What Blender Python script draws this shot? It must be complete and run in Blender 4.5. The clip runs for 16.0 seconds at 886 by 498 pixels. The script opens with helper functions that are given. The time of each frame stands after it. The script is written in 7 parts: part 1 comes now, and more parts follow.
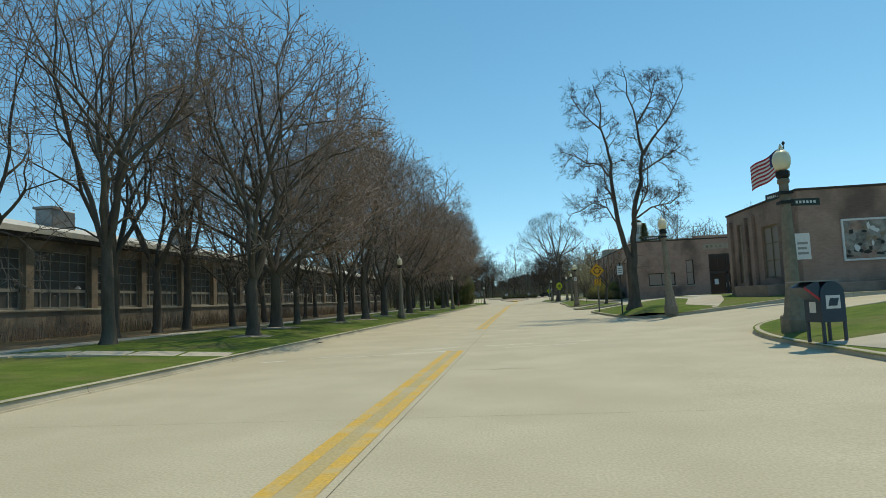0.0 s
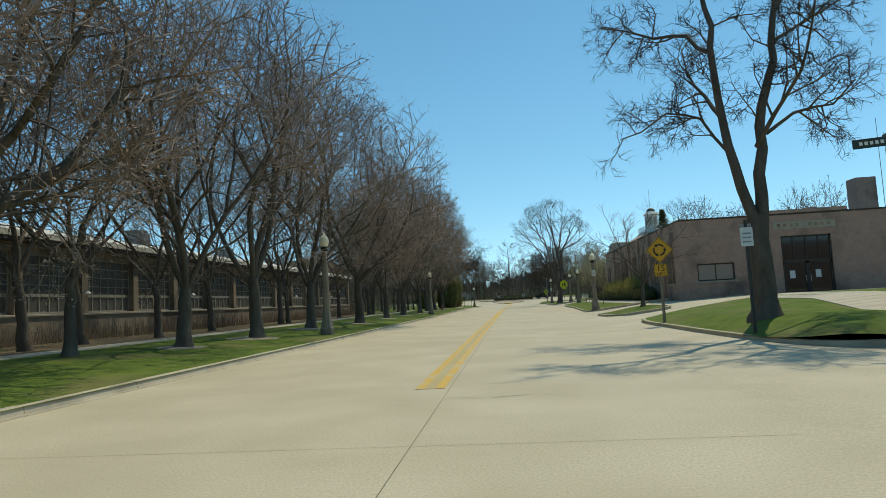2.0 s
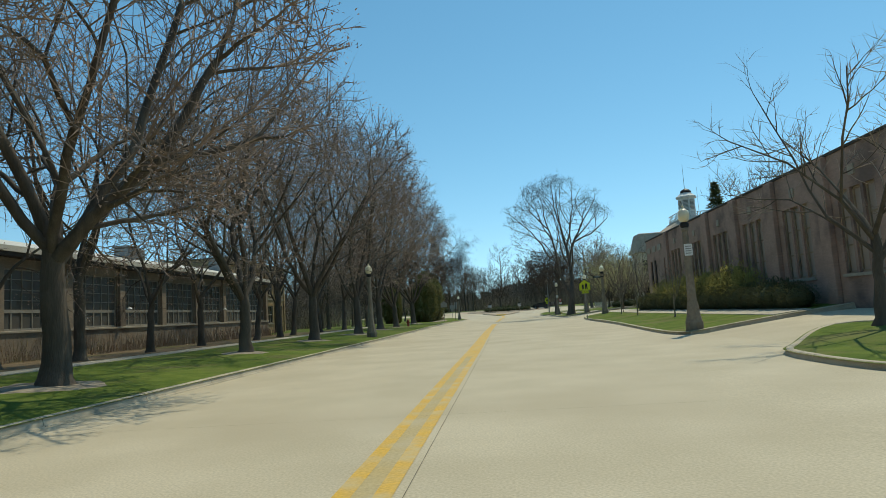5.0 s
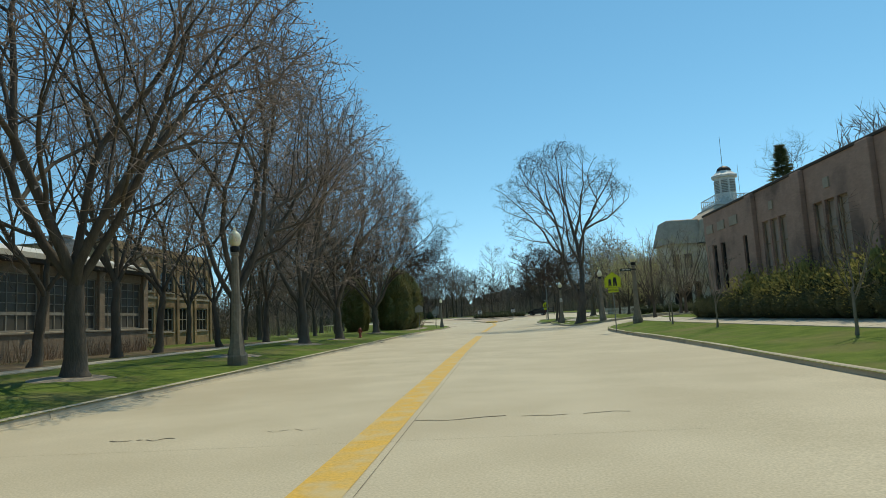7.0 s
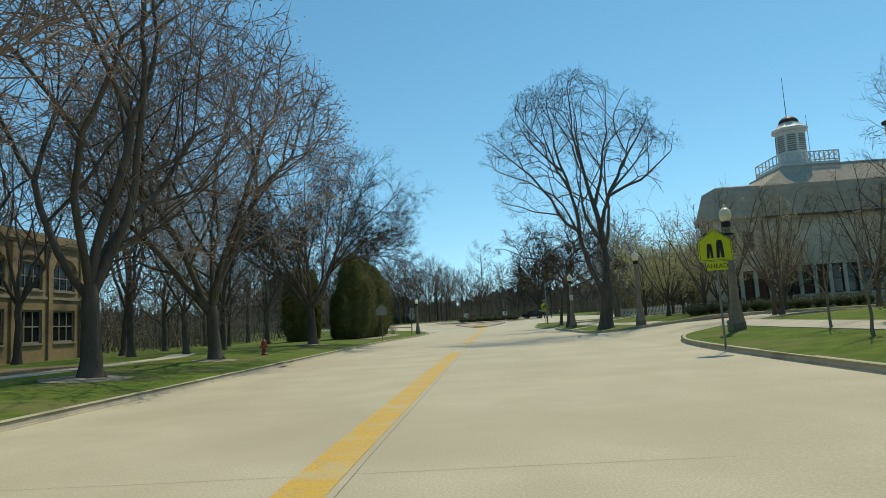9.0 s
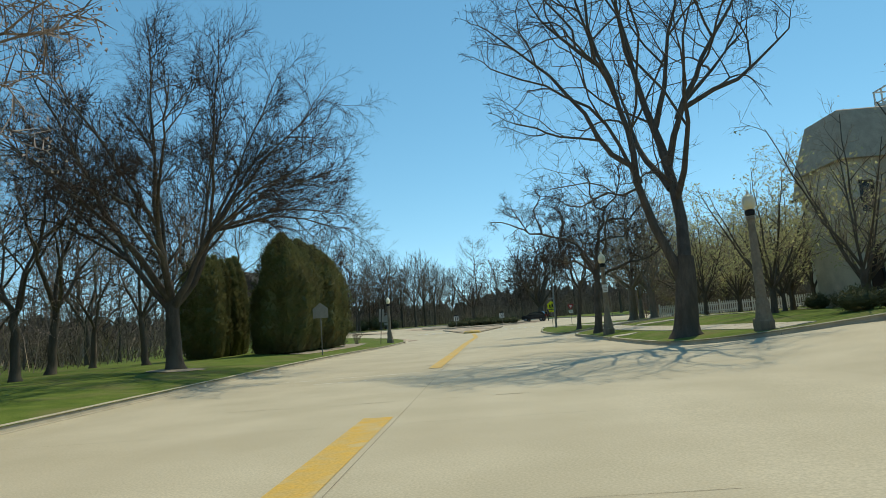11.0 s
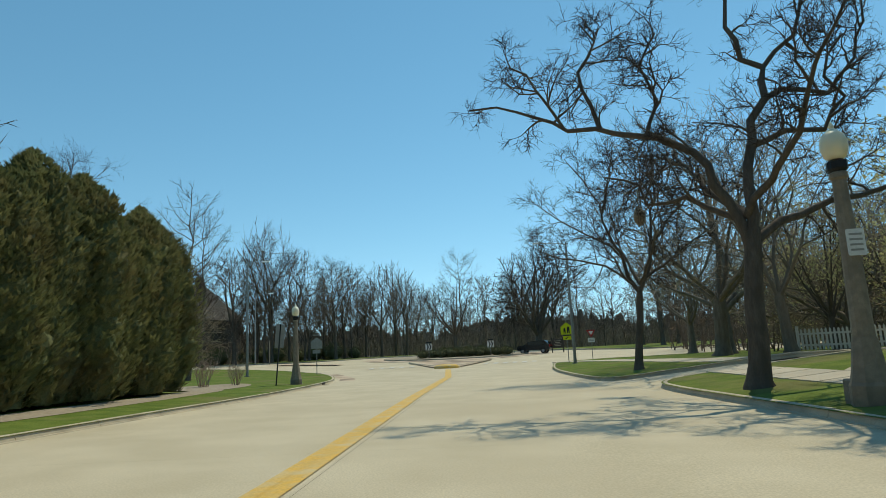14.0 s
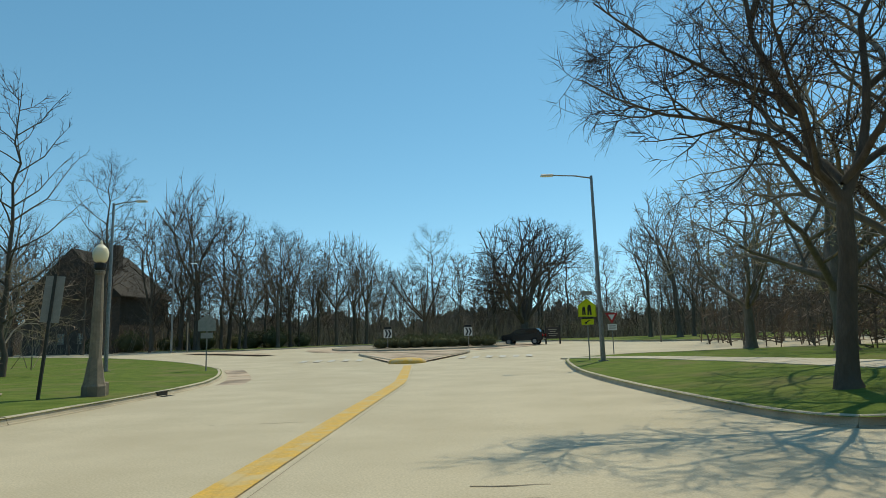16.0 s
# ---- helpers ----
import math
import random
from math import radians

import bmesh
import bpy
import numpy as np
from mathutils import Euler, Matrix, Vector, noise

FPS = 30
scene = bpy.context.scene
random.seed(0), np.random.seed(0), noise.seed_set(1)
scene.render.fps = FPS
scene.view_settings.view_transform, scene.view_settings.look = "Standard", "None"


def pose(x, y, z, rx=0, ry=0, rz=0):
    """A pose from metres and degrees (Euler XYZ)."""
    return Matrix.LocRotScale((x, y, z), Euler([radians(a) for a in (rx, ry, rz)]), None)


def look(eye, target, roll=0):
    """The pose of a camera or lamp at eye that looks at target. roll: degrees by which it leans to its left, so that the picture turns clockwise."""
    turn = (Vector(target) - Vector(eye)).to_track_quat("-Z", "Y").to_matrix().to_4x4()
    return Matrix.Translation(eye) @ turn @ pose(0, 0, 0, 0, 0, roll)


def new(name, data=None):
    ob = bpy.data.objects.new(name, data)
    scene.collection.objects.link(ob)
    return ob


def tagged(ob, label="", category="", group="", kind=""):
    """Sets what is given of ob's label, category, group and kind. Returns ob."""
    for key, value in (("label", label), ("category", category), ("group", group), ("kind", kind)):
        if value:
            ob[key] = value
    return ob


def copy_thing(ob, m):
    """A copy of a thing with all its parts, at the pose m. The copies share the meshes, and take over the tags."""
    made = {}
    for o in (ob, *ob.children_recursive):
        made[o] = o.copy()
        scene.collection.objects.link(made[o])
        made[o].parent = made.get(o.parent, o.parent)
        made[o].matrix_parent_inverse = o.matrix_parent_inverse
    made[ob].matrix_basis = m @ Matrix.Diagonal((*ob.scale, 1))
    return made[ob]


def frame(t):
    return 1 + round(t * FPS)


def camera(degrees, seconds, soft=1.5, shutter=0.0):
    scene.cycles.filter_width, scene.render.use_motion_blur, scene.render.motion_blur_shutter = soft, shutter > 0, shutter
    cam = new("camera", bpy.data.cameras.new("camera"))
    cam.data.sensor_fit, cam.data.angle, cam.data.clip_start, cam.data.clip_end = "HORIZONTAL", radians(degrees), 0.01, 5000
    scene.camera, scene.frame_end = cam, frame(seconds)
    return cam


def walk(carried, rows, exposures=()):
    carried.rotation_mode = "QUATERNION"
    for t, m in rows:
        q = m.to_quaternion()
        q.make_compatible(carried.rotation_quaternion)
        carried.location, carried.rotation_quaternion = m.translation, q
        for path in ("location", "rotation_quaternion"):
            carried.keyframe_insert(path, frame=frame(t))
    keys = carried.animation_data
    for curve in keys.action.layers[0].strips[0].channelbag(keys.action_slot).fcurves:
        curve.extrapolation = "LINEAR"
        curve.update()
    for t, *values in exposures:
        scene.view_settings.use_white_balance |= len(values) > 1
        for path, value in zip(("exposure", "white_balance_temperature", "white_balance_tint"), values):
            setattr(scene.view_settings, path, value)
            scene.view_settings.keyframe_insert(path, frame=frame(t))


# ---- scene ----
cam = camera(70.0, 16.0, soft=0.75)
PATH = [
    (0, (0.0, -0.0, 1.407), (-0.226, 1.98, 1.572), -2.62),
    (0.5, (-0.067, 5.075, 1.385), (-0.298, 7.056, 1.539), -2.37),
    (1, (-0.172, 10.079, 1.404), (-0.388, 12.061, 1.554), -2.64),
    (1.5, (-0.305, 14.948, 1.424), (-0.514, 16.93, 1.59), -3.08),
    (2, (-0.421, 19.832, 1.404), (-0.622, 21.814, 1.575), -3.05),
    (2.5, (-0.536, 24.741, 1.419), (-0.734, 26.724, 1.59), -3.04),
    (3, (-0.628, 29.622, 1.406), (-0.823, 31.605, 1.58), -3.32),
    (3.5, (-0.696, 34.498, 1.37), (-0.882, 36.481, 1.546), -3.41),
    (4, (-0.754, 39.412, 1.401), (-0.937, 41.394, 1.589), -4.04),
    (6.5, (-0.226, 64.277, 1.391), (-0.381, 66.259, 1.61), -3.07),
    (7, (-0.165, 69.186, 1.393), (-0.318, 71.167, 1.616), -3.14),
    (7.5, (-0.121, 74.116, 1.392), (-0.266, 76.098, 1.618), -3.32),
    (8, (-0.107, 79.009, 1.426), (-0.246, 80.991, 1.656), -3.49),
    (8.5, (-0.08, 83.943, 1.396), (-0.208, 85.926, 1.629), -3.38),
    (9, (-0.041, 88.904, 1.404), (-0.16, 90.887, 1.637), -3.44),
    (9.5, (-0.0, 93.85, 1.396), (-0.113, 95.833, 1.63), -3.40),
    (12, (0.472, 117.656, 1.411), (0.378, 119.638, 1.665), -4.56),
    (12.5, (0.6, 122.124, 1.444), (0.508, 124.103, 1.713), -4.53),
    (13, (0.745, 126.597, 1.417), (0.659, 128.569, 1.738), -4.20),
    (13.5, (0.904, 131.056, 1.392), (0.831, 133.026, 1.731), -3.29),
    (14, (1.062, 135.527, 1.4), (0.999, 137.498, 1.736), -2.76),
    (14.5, (1.181, 140.083, 1.398), (1.131, 142.055, 1.73), -2.29),
    (15, (1.258, 144.604, 1.387), (1.227, 146.577, 1.711), -1.98),
    (15.5, (1.28, 149.11, 1.386), (1.27, 151.085, 1.701), -1.85),
    (16, (1.259, 153.576, 1.393), (1.272, 155.553, 1.696), -1.70),
]
walk(cam, [(t, look(eye, target, roll)) for t, eye, target, roll in PATH], [(0.0, 0.0, 7000.0, 4.0), (4.0, 0.04, 7000.0, 4.0), (9.6, 0.08, 7000.0, 4.0), (12.0, 0.08, 7150.0, 4.0), (16.0, 0.05, 7200.0, 4.0)])

from mathutils.geometry import delaunay_2d_cdt

# ---- daylight: clear spring noon, sun high ahead and to the right of the road ----
SUN_ELEVATION, SUN_AZIMUTH = radians(60), radians(60)  # azimuth from +x towards +y
sun_way = Vector((math.cos(SUN_ELEVATION) * math.cos(SUN_AZIMUTH), math.cos(SUN_ELEVATION) * math.sin(SUN_AZIMUTH), math.sin(SUN_ELEVATION)))
world = bpy.data.worlds.new("clear_sky")
scene.world = world
world.use_nodes = True
sky = world.node_tree.nodes.new("ShaderNodeTexSky")
sky.sky_type = "NISHITA"
sky.sun_disc = False
sky.sun_elevation = SUN_ELEVATION
sky.sun_rotation = math.pi / 2 - SUN_AZIMUTH
sky.air_density, sky.dust_density, sky.ozone_density, sky.altitude = 0.9, 0.02, 0.9, 0
way, raised = world.node_tree.nodes.new("ShaderNodeTexCoord"), world.node_tree.nodes.new("ShaderNodeVectorMath")
raised.operation, raised.inputs[1].default_value = "ADD", (0, 0, 0.075)  # a dry, clear horizon
world.node_tree.links.new(way.outputs["Generated"], raised.inputs[0])
world.node_tree.links.new(raised.outputs[0], sky.inputs["Vector"])
vivid = world.node_tree.nodes.new("ShaderNodeHueSaturation")
vivid.inputs["Hue"].default_value, vivid.inputs["Saturation"].default_value = 0.482, 1.2
world.node_tree.links.new(sky.outputs[0], vivid.inputs["Color"])
world.node_tree.links.new(vivid.outputs[0], world.node_tree.nodes["Background"].inputs[0])
world.node_tree.nodes["Background"].inputs[1].default_value = 0.15
sun = new("sun", bpy.data.lights.new("sun", "SUN"))
sun.data.energy, sun.data.angle, sun.data.color = 2.75, radians(0.53), (1.0, 0.925, 0.76)
sun.rotation_euler = sun_way.to_track_quat("Z", "Y").to_euler()

# ---- materials ----
def mat(name, a, b, rough=0.8, scale=4.0, fine=60.0, bump=0.3, metal=0.0, c=None, big=0.25, stretch=(1, 1, 1), spec=0.4, per_object=0.0, bump_scale=None):
    """A two-scale mottled surface between the colours a and b, with a third, c, in stains."""
    m = bpy.data.materials.new(name)
    m.use_nodes = True
    nt = m.node_tree
    bs = nt.nodes["Principled BSDF"]
    co = nt.nodes.new("ShaderNodeTexCoord")
    mp = nt.nodes.new("ShaderNodeMapping")
    mp.inputs["Scale"].default_value = stretch
    nt.links.new(co.outputs["Object"], mp.inputs[0])

    def noise_tex(sc, detail=4.0):
        n = nt.nodes.new("ShaderNodeTexNoise")
        n.inputs["Scale"].default_value, n.inputs["Detail"].default_value = sc, detail
        nt.links.new(mp.outputs[0], n.inputs["Vector"])
        return n

    def mix(fac, x, y, blend="MIX"):
        n = nt.nodes.new("ShaderNodeMix")
        n.data_type, n.blend_type = "RGBA", blend
        for sock, val in ((n.inputs["Factor"], fac), (n.inputs["A"], x), (n.inputs["B"], y)):
            if isinstance(val, tuple):
                sock.default_value = (*val, 1)
            elif isinstance(val, float):
                sock.default_value = val
            else:
                nt.links.new(val, sock)
        return n.outputs["Result"]

    def ramp(src, lo, hi):
        n = nt.nodes.new("ShaderNodeMapRange")
        n.inputs["From Min"].default_value, n.inputs["From Max"].default_value = lo, hi
        nt.links.new(src, n.inputs["Value"])
        return n.outputs["Result"]

    n1, n2, n3 = noise_tex(scale), noise_tex(fine), noise_tex(big)
    col = mix(ramp(n1.outputs["Fac"], 0.35, 0.65), a, b)
    col = mix(ramp(n2.outputs["Fac"], 0.3, 0.7), col, mix(0.55, col, tuple(0.55 * v for v in a)))
    if c:
        col = mix(ramp(n3.outputs["Fac"], 0.5, 0.66), col, mix(0.6, col, c))
    if per_object:
        oi = nt.nodes.new("ShaderNodeObjectInfo")
        hv = nt.nodes.new("ShaderNodeHueSaturation")
        nt.links.new(ramp(oi.outputs["Random"], 0.0, 1.0), hv.inputs["Value"])
        hv.inputs["Value"].default_value = 1
        mr = hv.inputs["Value"].links[0].from_node
        mr.inputs["To Min"].default_value, mr.inputs["To Max"].default_value = 1 - per_object, 1 + per_object
        nt.links.new(col, hv.inputs["Color"])
        col = hv.outputs["Color"]
    nt.links.new(col, bs.inputs["Base Color"])
    bs.inputs["Roughness"].default_value, bs.inputs["Metallic"].default_value = rough, metal
    bs.inputs["Specular IOR Level"].default_value = spec
    if bump:
        nb = noise_tex(bump_scale) if bump_scale else n2
        bp = nt.nodes.new("ShaderNodeBump")
        bp.inputs["Strength"].default_value, bp.inputs["Distance"].default_value = bump, 0.02
        nt.links.new(nb.outputs["Fac"], bp.inputs["Height"])
        nt.links.new(bp.outputs[0], bs.inputs["Normal"])
    return m


def brick_mat(name, a, b, mortar, scale=1.0, stain=(0.05, 0.04, 0.035)):
    m = mat(name, a, b, 0.9, 2.0, 40.0, 0.2, c=stain, big=0.35)
    nt = m.node_tree
    bs = nt.nodes["Principled BSDF"]
    src = bs.inputs["Base Color"].links[0].from_socket
    co = nt.nodes.new("ShaderNodeTexCoord")
    geo = nt.nodes.new("ShaderNodeNewGeometry")
    sx, sn, cmb = nt.nodes.new("ShaderNodeSeparateXYZ"), nt.nodes.new("ShaderNodeSeparateXYZ"), nt.nodes.new("ShaderNodeCombineXYZ")
    nt.links.new(co.outputs["Object"], sx.inputs[0])
    nt.links.new(geo.outputs["True Normal"], sn.inputs[0])
    add = nt.nodes.new("ShaderNodeMath")
    add.operation = "ADD"
    nt.links.new(sx.outputs[0], add.inputs[0])
    nt.links.new(sx.outputs[1], add.inputs[1])
    nt.links.new(add.outputs[0], cmb.inputs[0])
    nt.links.new(sx.outputs[2], cmb.inputs[1])
    br = nt.nodes.new("ShaderNodeTexBrick")
    br.inputs["Scale"].default_value = 1.0
    br.inputs["Brick Width"].default_value, br.inputs["Row Height"].default_value = 0.21 * scale, 0.07 * scale
    br.inputs["Mortar Size"].default_value, br.inputs["Bias"].default_value = 0.007 * scale, 0.0
    br.inputs["Color1"].default_value, br.inputs["Color2"].default_value = (0.9, 0.9, 0.9, 1), (1.08, 1.06, 1.04, 1)
    br.inputs["Mortar"].default_value = (*mortar, 1)
    nt.links.new(cmb.outputs[0], br.inputs["Vector"])
    mx = nt.nodes.new("ShaderNodeMix")
    mx.data_type, mx.blend_type = "RGBA", "MULTIPLY"
    mx.inputs["Factor"].default_value = 1.0
    nt.links.new(src, mx.inputs["A"])
    nt.links.new(br.outputs["Color"], mx.inputs["B"])
    nt.links.new(mx.outputs["Result"], bs.inputs["Base Color"])
    return m


def plain(name, col, rough=0.5, metal=0.0, spec=0.5):
    return mat(name, col, tuple(0.9 * v for v in col), rough, 6.0, 90.0, 0.05, metal, spec=spec)


CONCRETE = mat("worn_concrete", (0.55, 0.475, 0.33), (0.645, 0.562, 0.405), 0.85, 0.55, 38.0, 0.12, c=(0.45, 0.382, 0.262), big=0.16)
KERB = mat("kerb_concrete", (0.60, 0.52, 0.385), (0.49, 0.42, 0.305), 0.9, 1.7, 50.0, 0.3, c=(0.28, 0.245, 0.18), big=0.7)
WALKWAY = mat("sidewalk_concrete", (0.62, 0.545, 0.42), (0.54, 0.475, 0.365), 0.9, 1.5, 60.0, 0.15, c=(0.34, 0.31, 0.25))
GRASS = mat("lawn_grass", (0.10, 0.152, 0.026), (0.172, 0.222, 0.045), 0.95, 1.6, 26.0, 0.9, c=(0.19, 0.165, 0.075), big=0.42, spec=0.1)
LITTER = mat("leaf_litter", (0.25, 0.185, 0.12), (0.16, 0.125, 0.075), 1.0, 1.2, 25.0, 0.8, c=(0.09, 0.11, 0.03), big=0.2, spec=0.1)
MULCH = mat("mulch_ring", (0.42, 0.36, 0.28), (0.31, 0.26, 0.19), 1.0, 6.0, 50.0, 0.4, spec=0.1)
YELLOW = mat("worn_yellow_paint", (0.76, 0.46, 0.07), (0.64, 0.45, 0.16), 0.75, 3.2, 30.0, 0.1, c=(0.56, 0.47, 0.28), big=1.6)
OLD_YELLOW = mat("faded_yellow_paint", (0.56, 0.42, 0.18), (0.53, 0.44, 0.25), 0.8, 1.1, 26.0, 0.1, c=(0.5, 0.43, 0.29), big=0.8)
DARK_SHINGLE = mat("dark_house_shingle", (0.085, 0.075, 0.064), (0.06, 0.054, 0.046), 0.95, 3.0, 35.0, 0.5)
DARK_SIDING = mat("dark_house_siding", (0.13, 0.1, 0.08), (0.09, 0.07, 0.055), 0.9, 2.0, 30.0, 0.2)
HAZE_WOODS = mat("far_hazy_woods", (0.24, 0.195, 0.16), (0.15, 0.12, 0.10), 1.0, 0.25, 3.0, 0.0, stretch=(1, 1, 0.3), spec=0.0)
OLD_WHITE = mat("old_white_paint", (0.82, 0.79, 0.70), (0.72, 0.66, 0.52), 0.8, 2.5, 26.0, 0.1, c=(0.58, 0.5, 0.34), big=1.2)
WHITE_PAINT = mat("worn_white_paint", (0.66, 0.63, 0.56), (0.52, 0.48, 0.4), 0.8, 5.0, 30.0, 0.1)
JOINT = mat("joint_tar", (0.17, 0.145, 0.105), (0.32, 0.28, 0.2), 0.9, 3.0, 40.0, 0.2)
GUTTER_DARK = mat("drain_iron", (0.025, 0.024, 0.022), (0.05, 0.045, 0.04), 0.7, 8.0, 60.0, 0.3, 0.5)
PAVER = brick_mat("red_paver", (0.60, 0.47, 0.345), (0.66, 0.53, 0.40), (0.8, 0.75, 0.68))
BARK = mat("grey_bark", (0.15, 0.122, 0.097), (0.09, 0.074, 0.058), 0.95, 5.0, 35.0, 0.9, c=(0.18, 0.155, 0.12), big=1.2, stretch=(1, 1, 0.25), spec=0.15)
TWIG = mat("bare_twig", (0.095, 0.068, 0.054), (0.058, 0.043, 0.036), 0.9, 0.7, 9.0, 0.0, spec=0.15)
TWIG_BROWN = mat("budding_twig", (0.42, 0.325, 0.25), (0.30, 0.23, 0.175), 0.9, 0.6, 9.0, 0.0, c=(0.29, 0.25, 0.10), big=0.4, spec=0.15)
WOODS = mat("dim_woods_bark", (0.23, 0.178, 0.14), (0.145, 0.112, 0.088), 0.95, 0.5, 8.0, 0.0, spec=0.1)
TWIG_PINK = mat("pinkish_grey_twig", (0.31, 0.228, 0.178), (0.20, 0.148, 0.114), 0.7, 0.6, 9.0, 0.0, spec=0.3)
BUD_PINK = mat("maple_bud", (0.58, 0.42, 0.34), (0.45, 0.32, 0.25), 0.85, 0.6, 9.0, 0.0, spec=0.15)
BUD_GREEN = mat("spring_bud", (0.60, 0.57, 0.29), (0.48, 0.45, 0.22), 0.8, 0.6, 9.0, 0.0, spec=0.2)
# Lighter copy of the grey bark, standing in for haze over shaded trunks.
PARK_BARK = mat("haze_lightened_bark", (0.235, 0.2, 0.16), (0.15, 0.126, 0.10), 0.95, 5.0, 35.0, 0.9, c=(0.2, 0.18, 0.14), big=1.2, stretch=(1, 1, 0.25), spec=0.15)
OAK_BARK = mat("oak_bark", (0.16, 0.13, 0.105), (0.095, 0.078, 0.064), 0.95, 5.0, 30.0, 1.0, c=(0.1, 0.09, 0.075), big=1.0, stretch=(1, 1, 0.3), spec=0.15)
EVERGREEN = mat("arborvitae_foliage", (0.18, 0.20, 0.085), (0.29, 0.275, 0.125), 0.85, 1.0, 14.0, 0.3, c=(0.15, 0.115, 0.055), big=0.5, spec=0.2)
HEDGE = mat("clipped_hedge", (0.10, 0.115, 0.06), (0.155, 0.16, 0.085), 0.85, 2.0, 20.0, 0.3, spec=0.2)
FORSYTHIA = mat("yellow_green_shrub", (0.50, 0.45, 0.15), (0.36, 0.34, 0.13), 0.85, 1.5, 15.0, 0.2, spec=0.2)
def leafy(m, share):
    """Thin leaves let part of the sunlight through."""
    nt = m.node_tree
    bs, out = nt.nodes["Principled BSDF"], nt.nodes["Material Output"]
    tr, mx = nt.nodes.new("ShaderNodeBsdfTranslucent"), nt.nodes.new("ShaderNodeMixShader")
    nt.links.new(bs.inputs["Base Color"].links[0].from_socket, tr.inputs["Color"])
    mx.inputs["Fac"].default_value = share
    nt.links.new(bs.outputs[0], mx.inputs[1])
    nt.links.new(tr.outputs[0], mx.inputs[2])
    nt.links.new(mx.outputs[0], out.inputs["Surface"])


for _m, _s in ((BUD_GREEN, 0.5), (FORSYTHIA, 0.5), (EVERGREEN, 0.35), (HEDGE, 0.35)):
    leafy(_m, _s)
POST = mat("lamp_concrete", (0.31, 0.26, 0.195), (0.22, 0.185, 0.14), 0.85, 7.0, 70.0, 0.35, c=(0.15, 0.125, 0.095), big=1.0)
POST_DARK = mat("dark_lamp_post", (0.035, 0.037, 0.035), (0.055, 0.055, 0.05), 0.6, 6.0, 60.0, 0.1)
IRON = plain("dark_iron", (0.03, 0.03, 0.03), 0.5, 0.6)
STEEL = mat("galvanised_steel", (0.33, 0.33, 0.32), (0.24, 0.24, 0.235), 0.5, 9.0, 60.0, 0.05, 0.7)
WOODPOST = mat("weathered_post", (0.30, 0.26, 0.2), (0.21, 0.18, 0.14), 0.9, 4.0, 50.0, 0.4, stretch=(1, 1, 0.1))
SIGN_YELLOW = plain("sign_amber", (0.86, 0.43, 0.012), 0.45)
SIGN_LIME = plain("sign_lime", (0.74, 0.78, 0.008), 0.45)
SIGN_BLACK = plain("sign_black", (0.015, 0.015, 0.015), 0.5)
SIGN_WHITE = plain("sign_white", (0.78, 0.78, 0.76), 0.5)
SIGN_RED = plain("sign_red", (0.55, 0.03, 0.03), 0.45)
SIGN_BACK = mat("sign_aluminium_back", (0.36, 0.35, 0.33), (0.29, 0.285, 0.27), 0.6, 6.0, 60.0, 0.03, 0.15)
SIGN_GREEN = plain("street_name_blade", (0.02, 0.035, 0.025), 0.5)
BRICK_DARK = brick_mat("brown_brick", (0.45, 0.30, 0.235), (0.39, 0.255, 0.20), (0.95, 0.97, 1.0))
BRICK_OLD = brick_mat("sooty_factory_brick", (0.33, 0.265, 0.195), (0.25, 0.20, 0.15), (0.9, 0.9, 0.9))
BRICK_TAN = brick_mat("tan_brick", (0.46, 0.33, 0.19), (0.40, 0.28, 0.16), (0.85, 0.85, 0.85))
STONE = mat("limestone_trim", (0.42, 0.37, 0.29), (0.33, 0.29, 0.23), 0.85, 3.0, 40.0, 0.15)
STONE_PALE = mat("grey_stone_wall", (0.74, 0.65, 0.53), (0.65, 0.57, 0.46), 0.9, 1.6, 30.0, 0.2, c=(0.33, 0.3, 0.25), big=0.4)
PILASTER = mat("weathered_pilaster", (0.36, 0.28, 0.19), (0.28, 0.21, 0.14), 0.9, 2.0, 40.0, 0.3, c=(0.1, 0.08, 0.06), big=0.8)
ROOF_SHINGLE = mat("brown_shingle", (0.54, 0.44, 0.335), (0.44, 0.355, 0.27), 0.95, 3.0, 35.0, 0.5)
ROOF_METAL = mat("pale_metal_roof", (0.74, 0.70, 0.61), (0.62, 0.58, 0.5), 0.6, 1.0, 30.0, 0.1)
FLAT_ROOF = mat("flat_roof_gravel", (0.2, 0.19, 0.17), (0.14, 0.13, 0.12), 1.0, 3.0, 60.0, 0.3)
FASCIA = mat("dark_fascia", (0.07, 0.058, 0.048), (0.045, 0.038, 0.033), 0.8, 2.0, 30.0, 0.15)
SASH = mat("grey_window_sash", (0.34, 0.32, 0.27), (0.25, 0.235, 0.2), 0.7, 4.0, 50.0, 0.1)
WHITE_WOOD = mat("white_painted_wood", (0.76, 0.74, 0.69), (0.66, 0.64, 0.59), 0.6, 4.0, 50.0, 0.1)
COPPER = plain("dark_copper_dome", (0.055, 0.04, 0.032), 0.55, 0.4)
HYDRANT = plain("faded_red_paint", (0.35, 0.06, 0.04), 0.5)
MAIL_BLUE = mat("mailbox_blue", (0.022, 0.045, 0.075), (0.03, 0.055, 0.085), 0.4, 3.0, 60.0, 0.05, spec=0.5)
FLAG_RED, FLAG_BLUE = plain("flag_red", (0.5, 0.035, 0.05), 0.8), plain("flag_blue", (0.03, 0.035, 0.12), 0.8)
CAR_BLACK = plain("car_dark_paint", (0.012, 0.013, 0.015), 0.25, 0.2, 0.6)
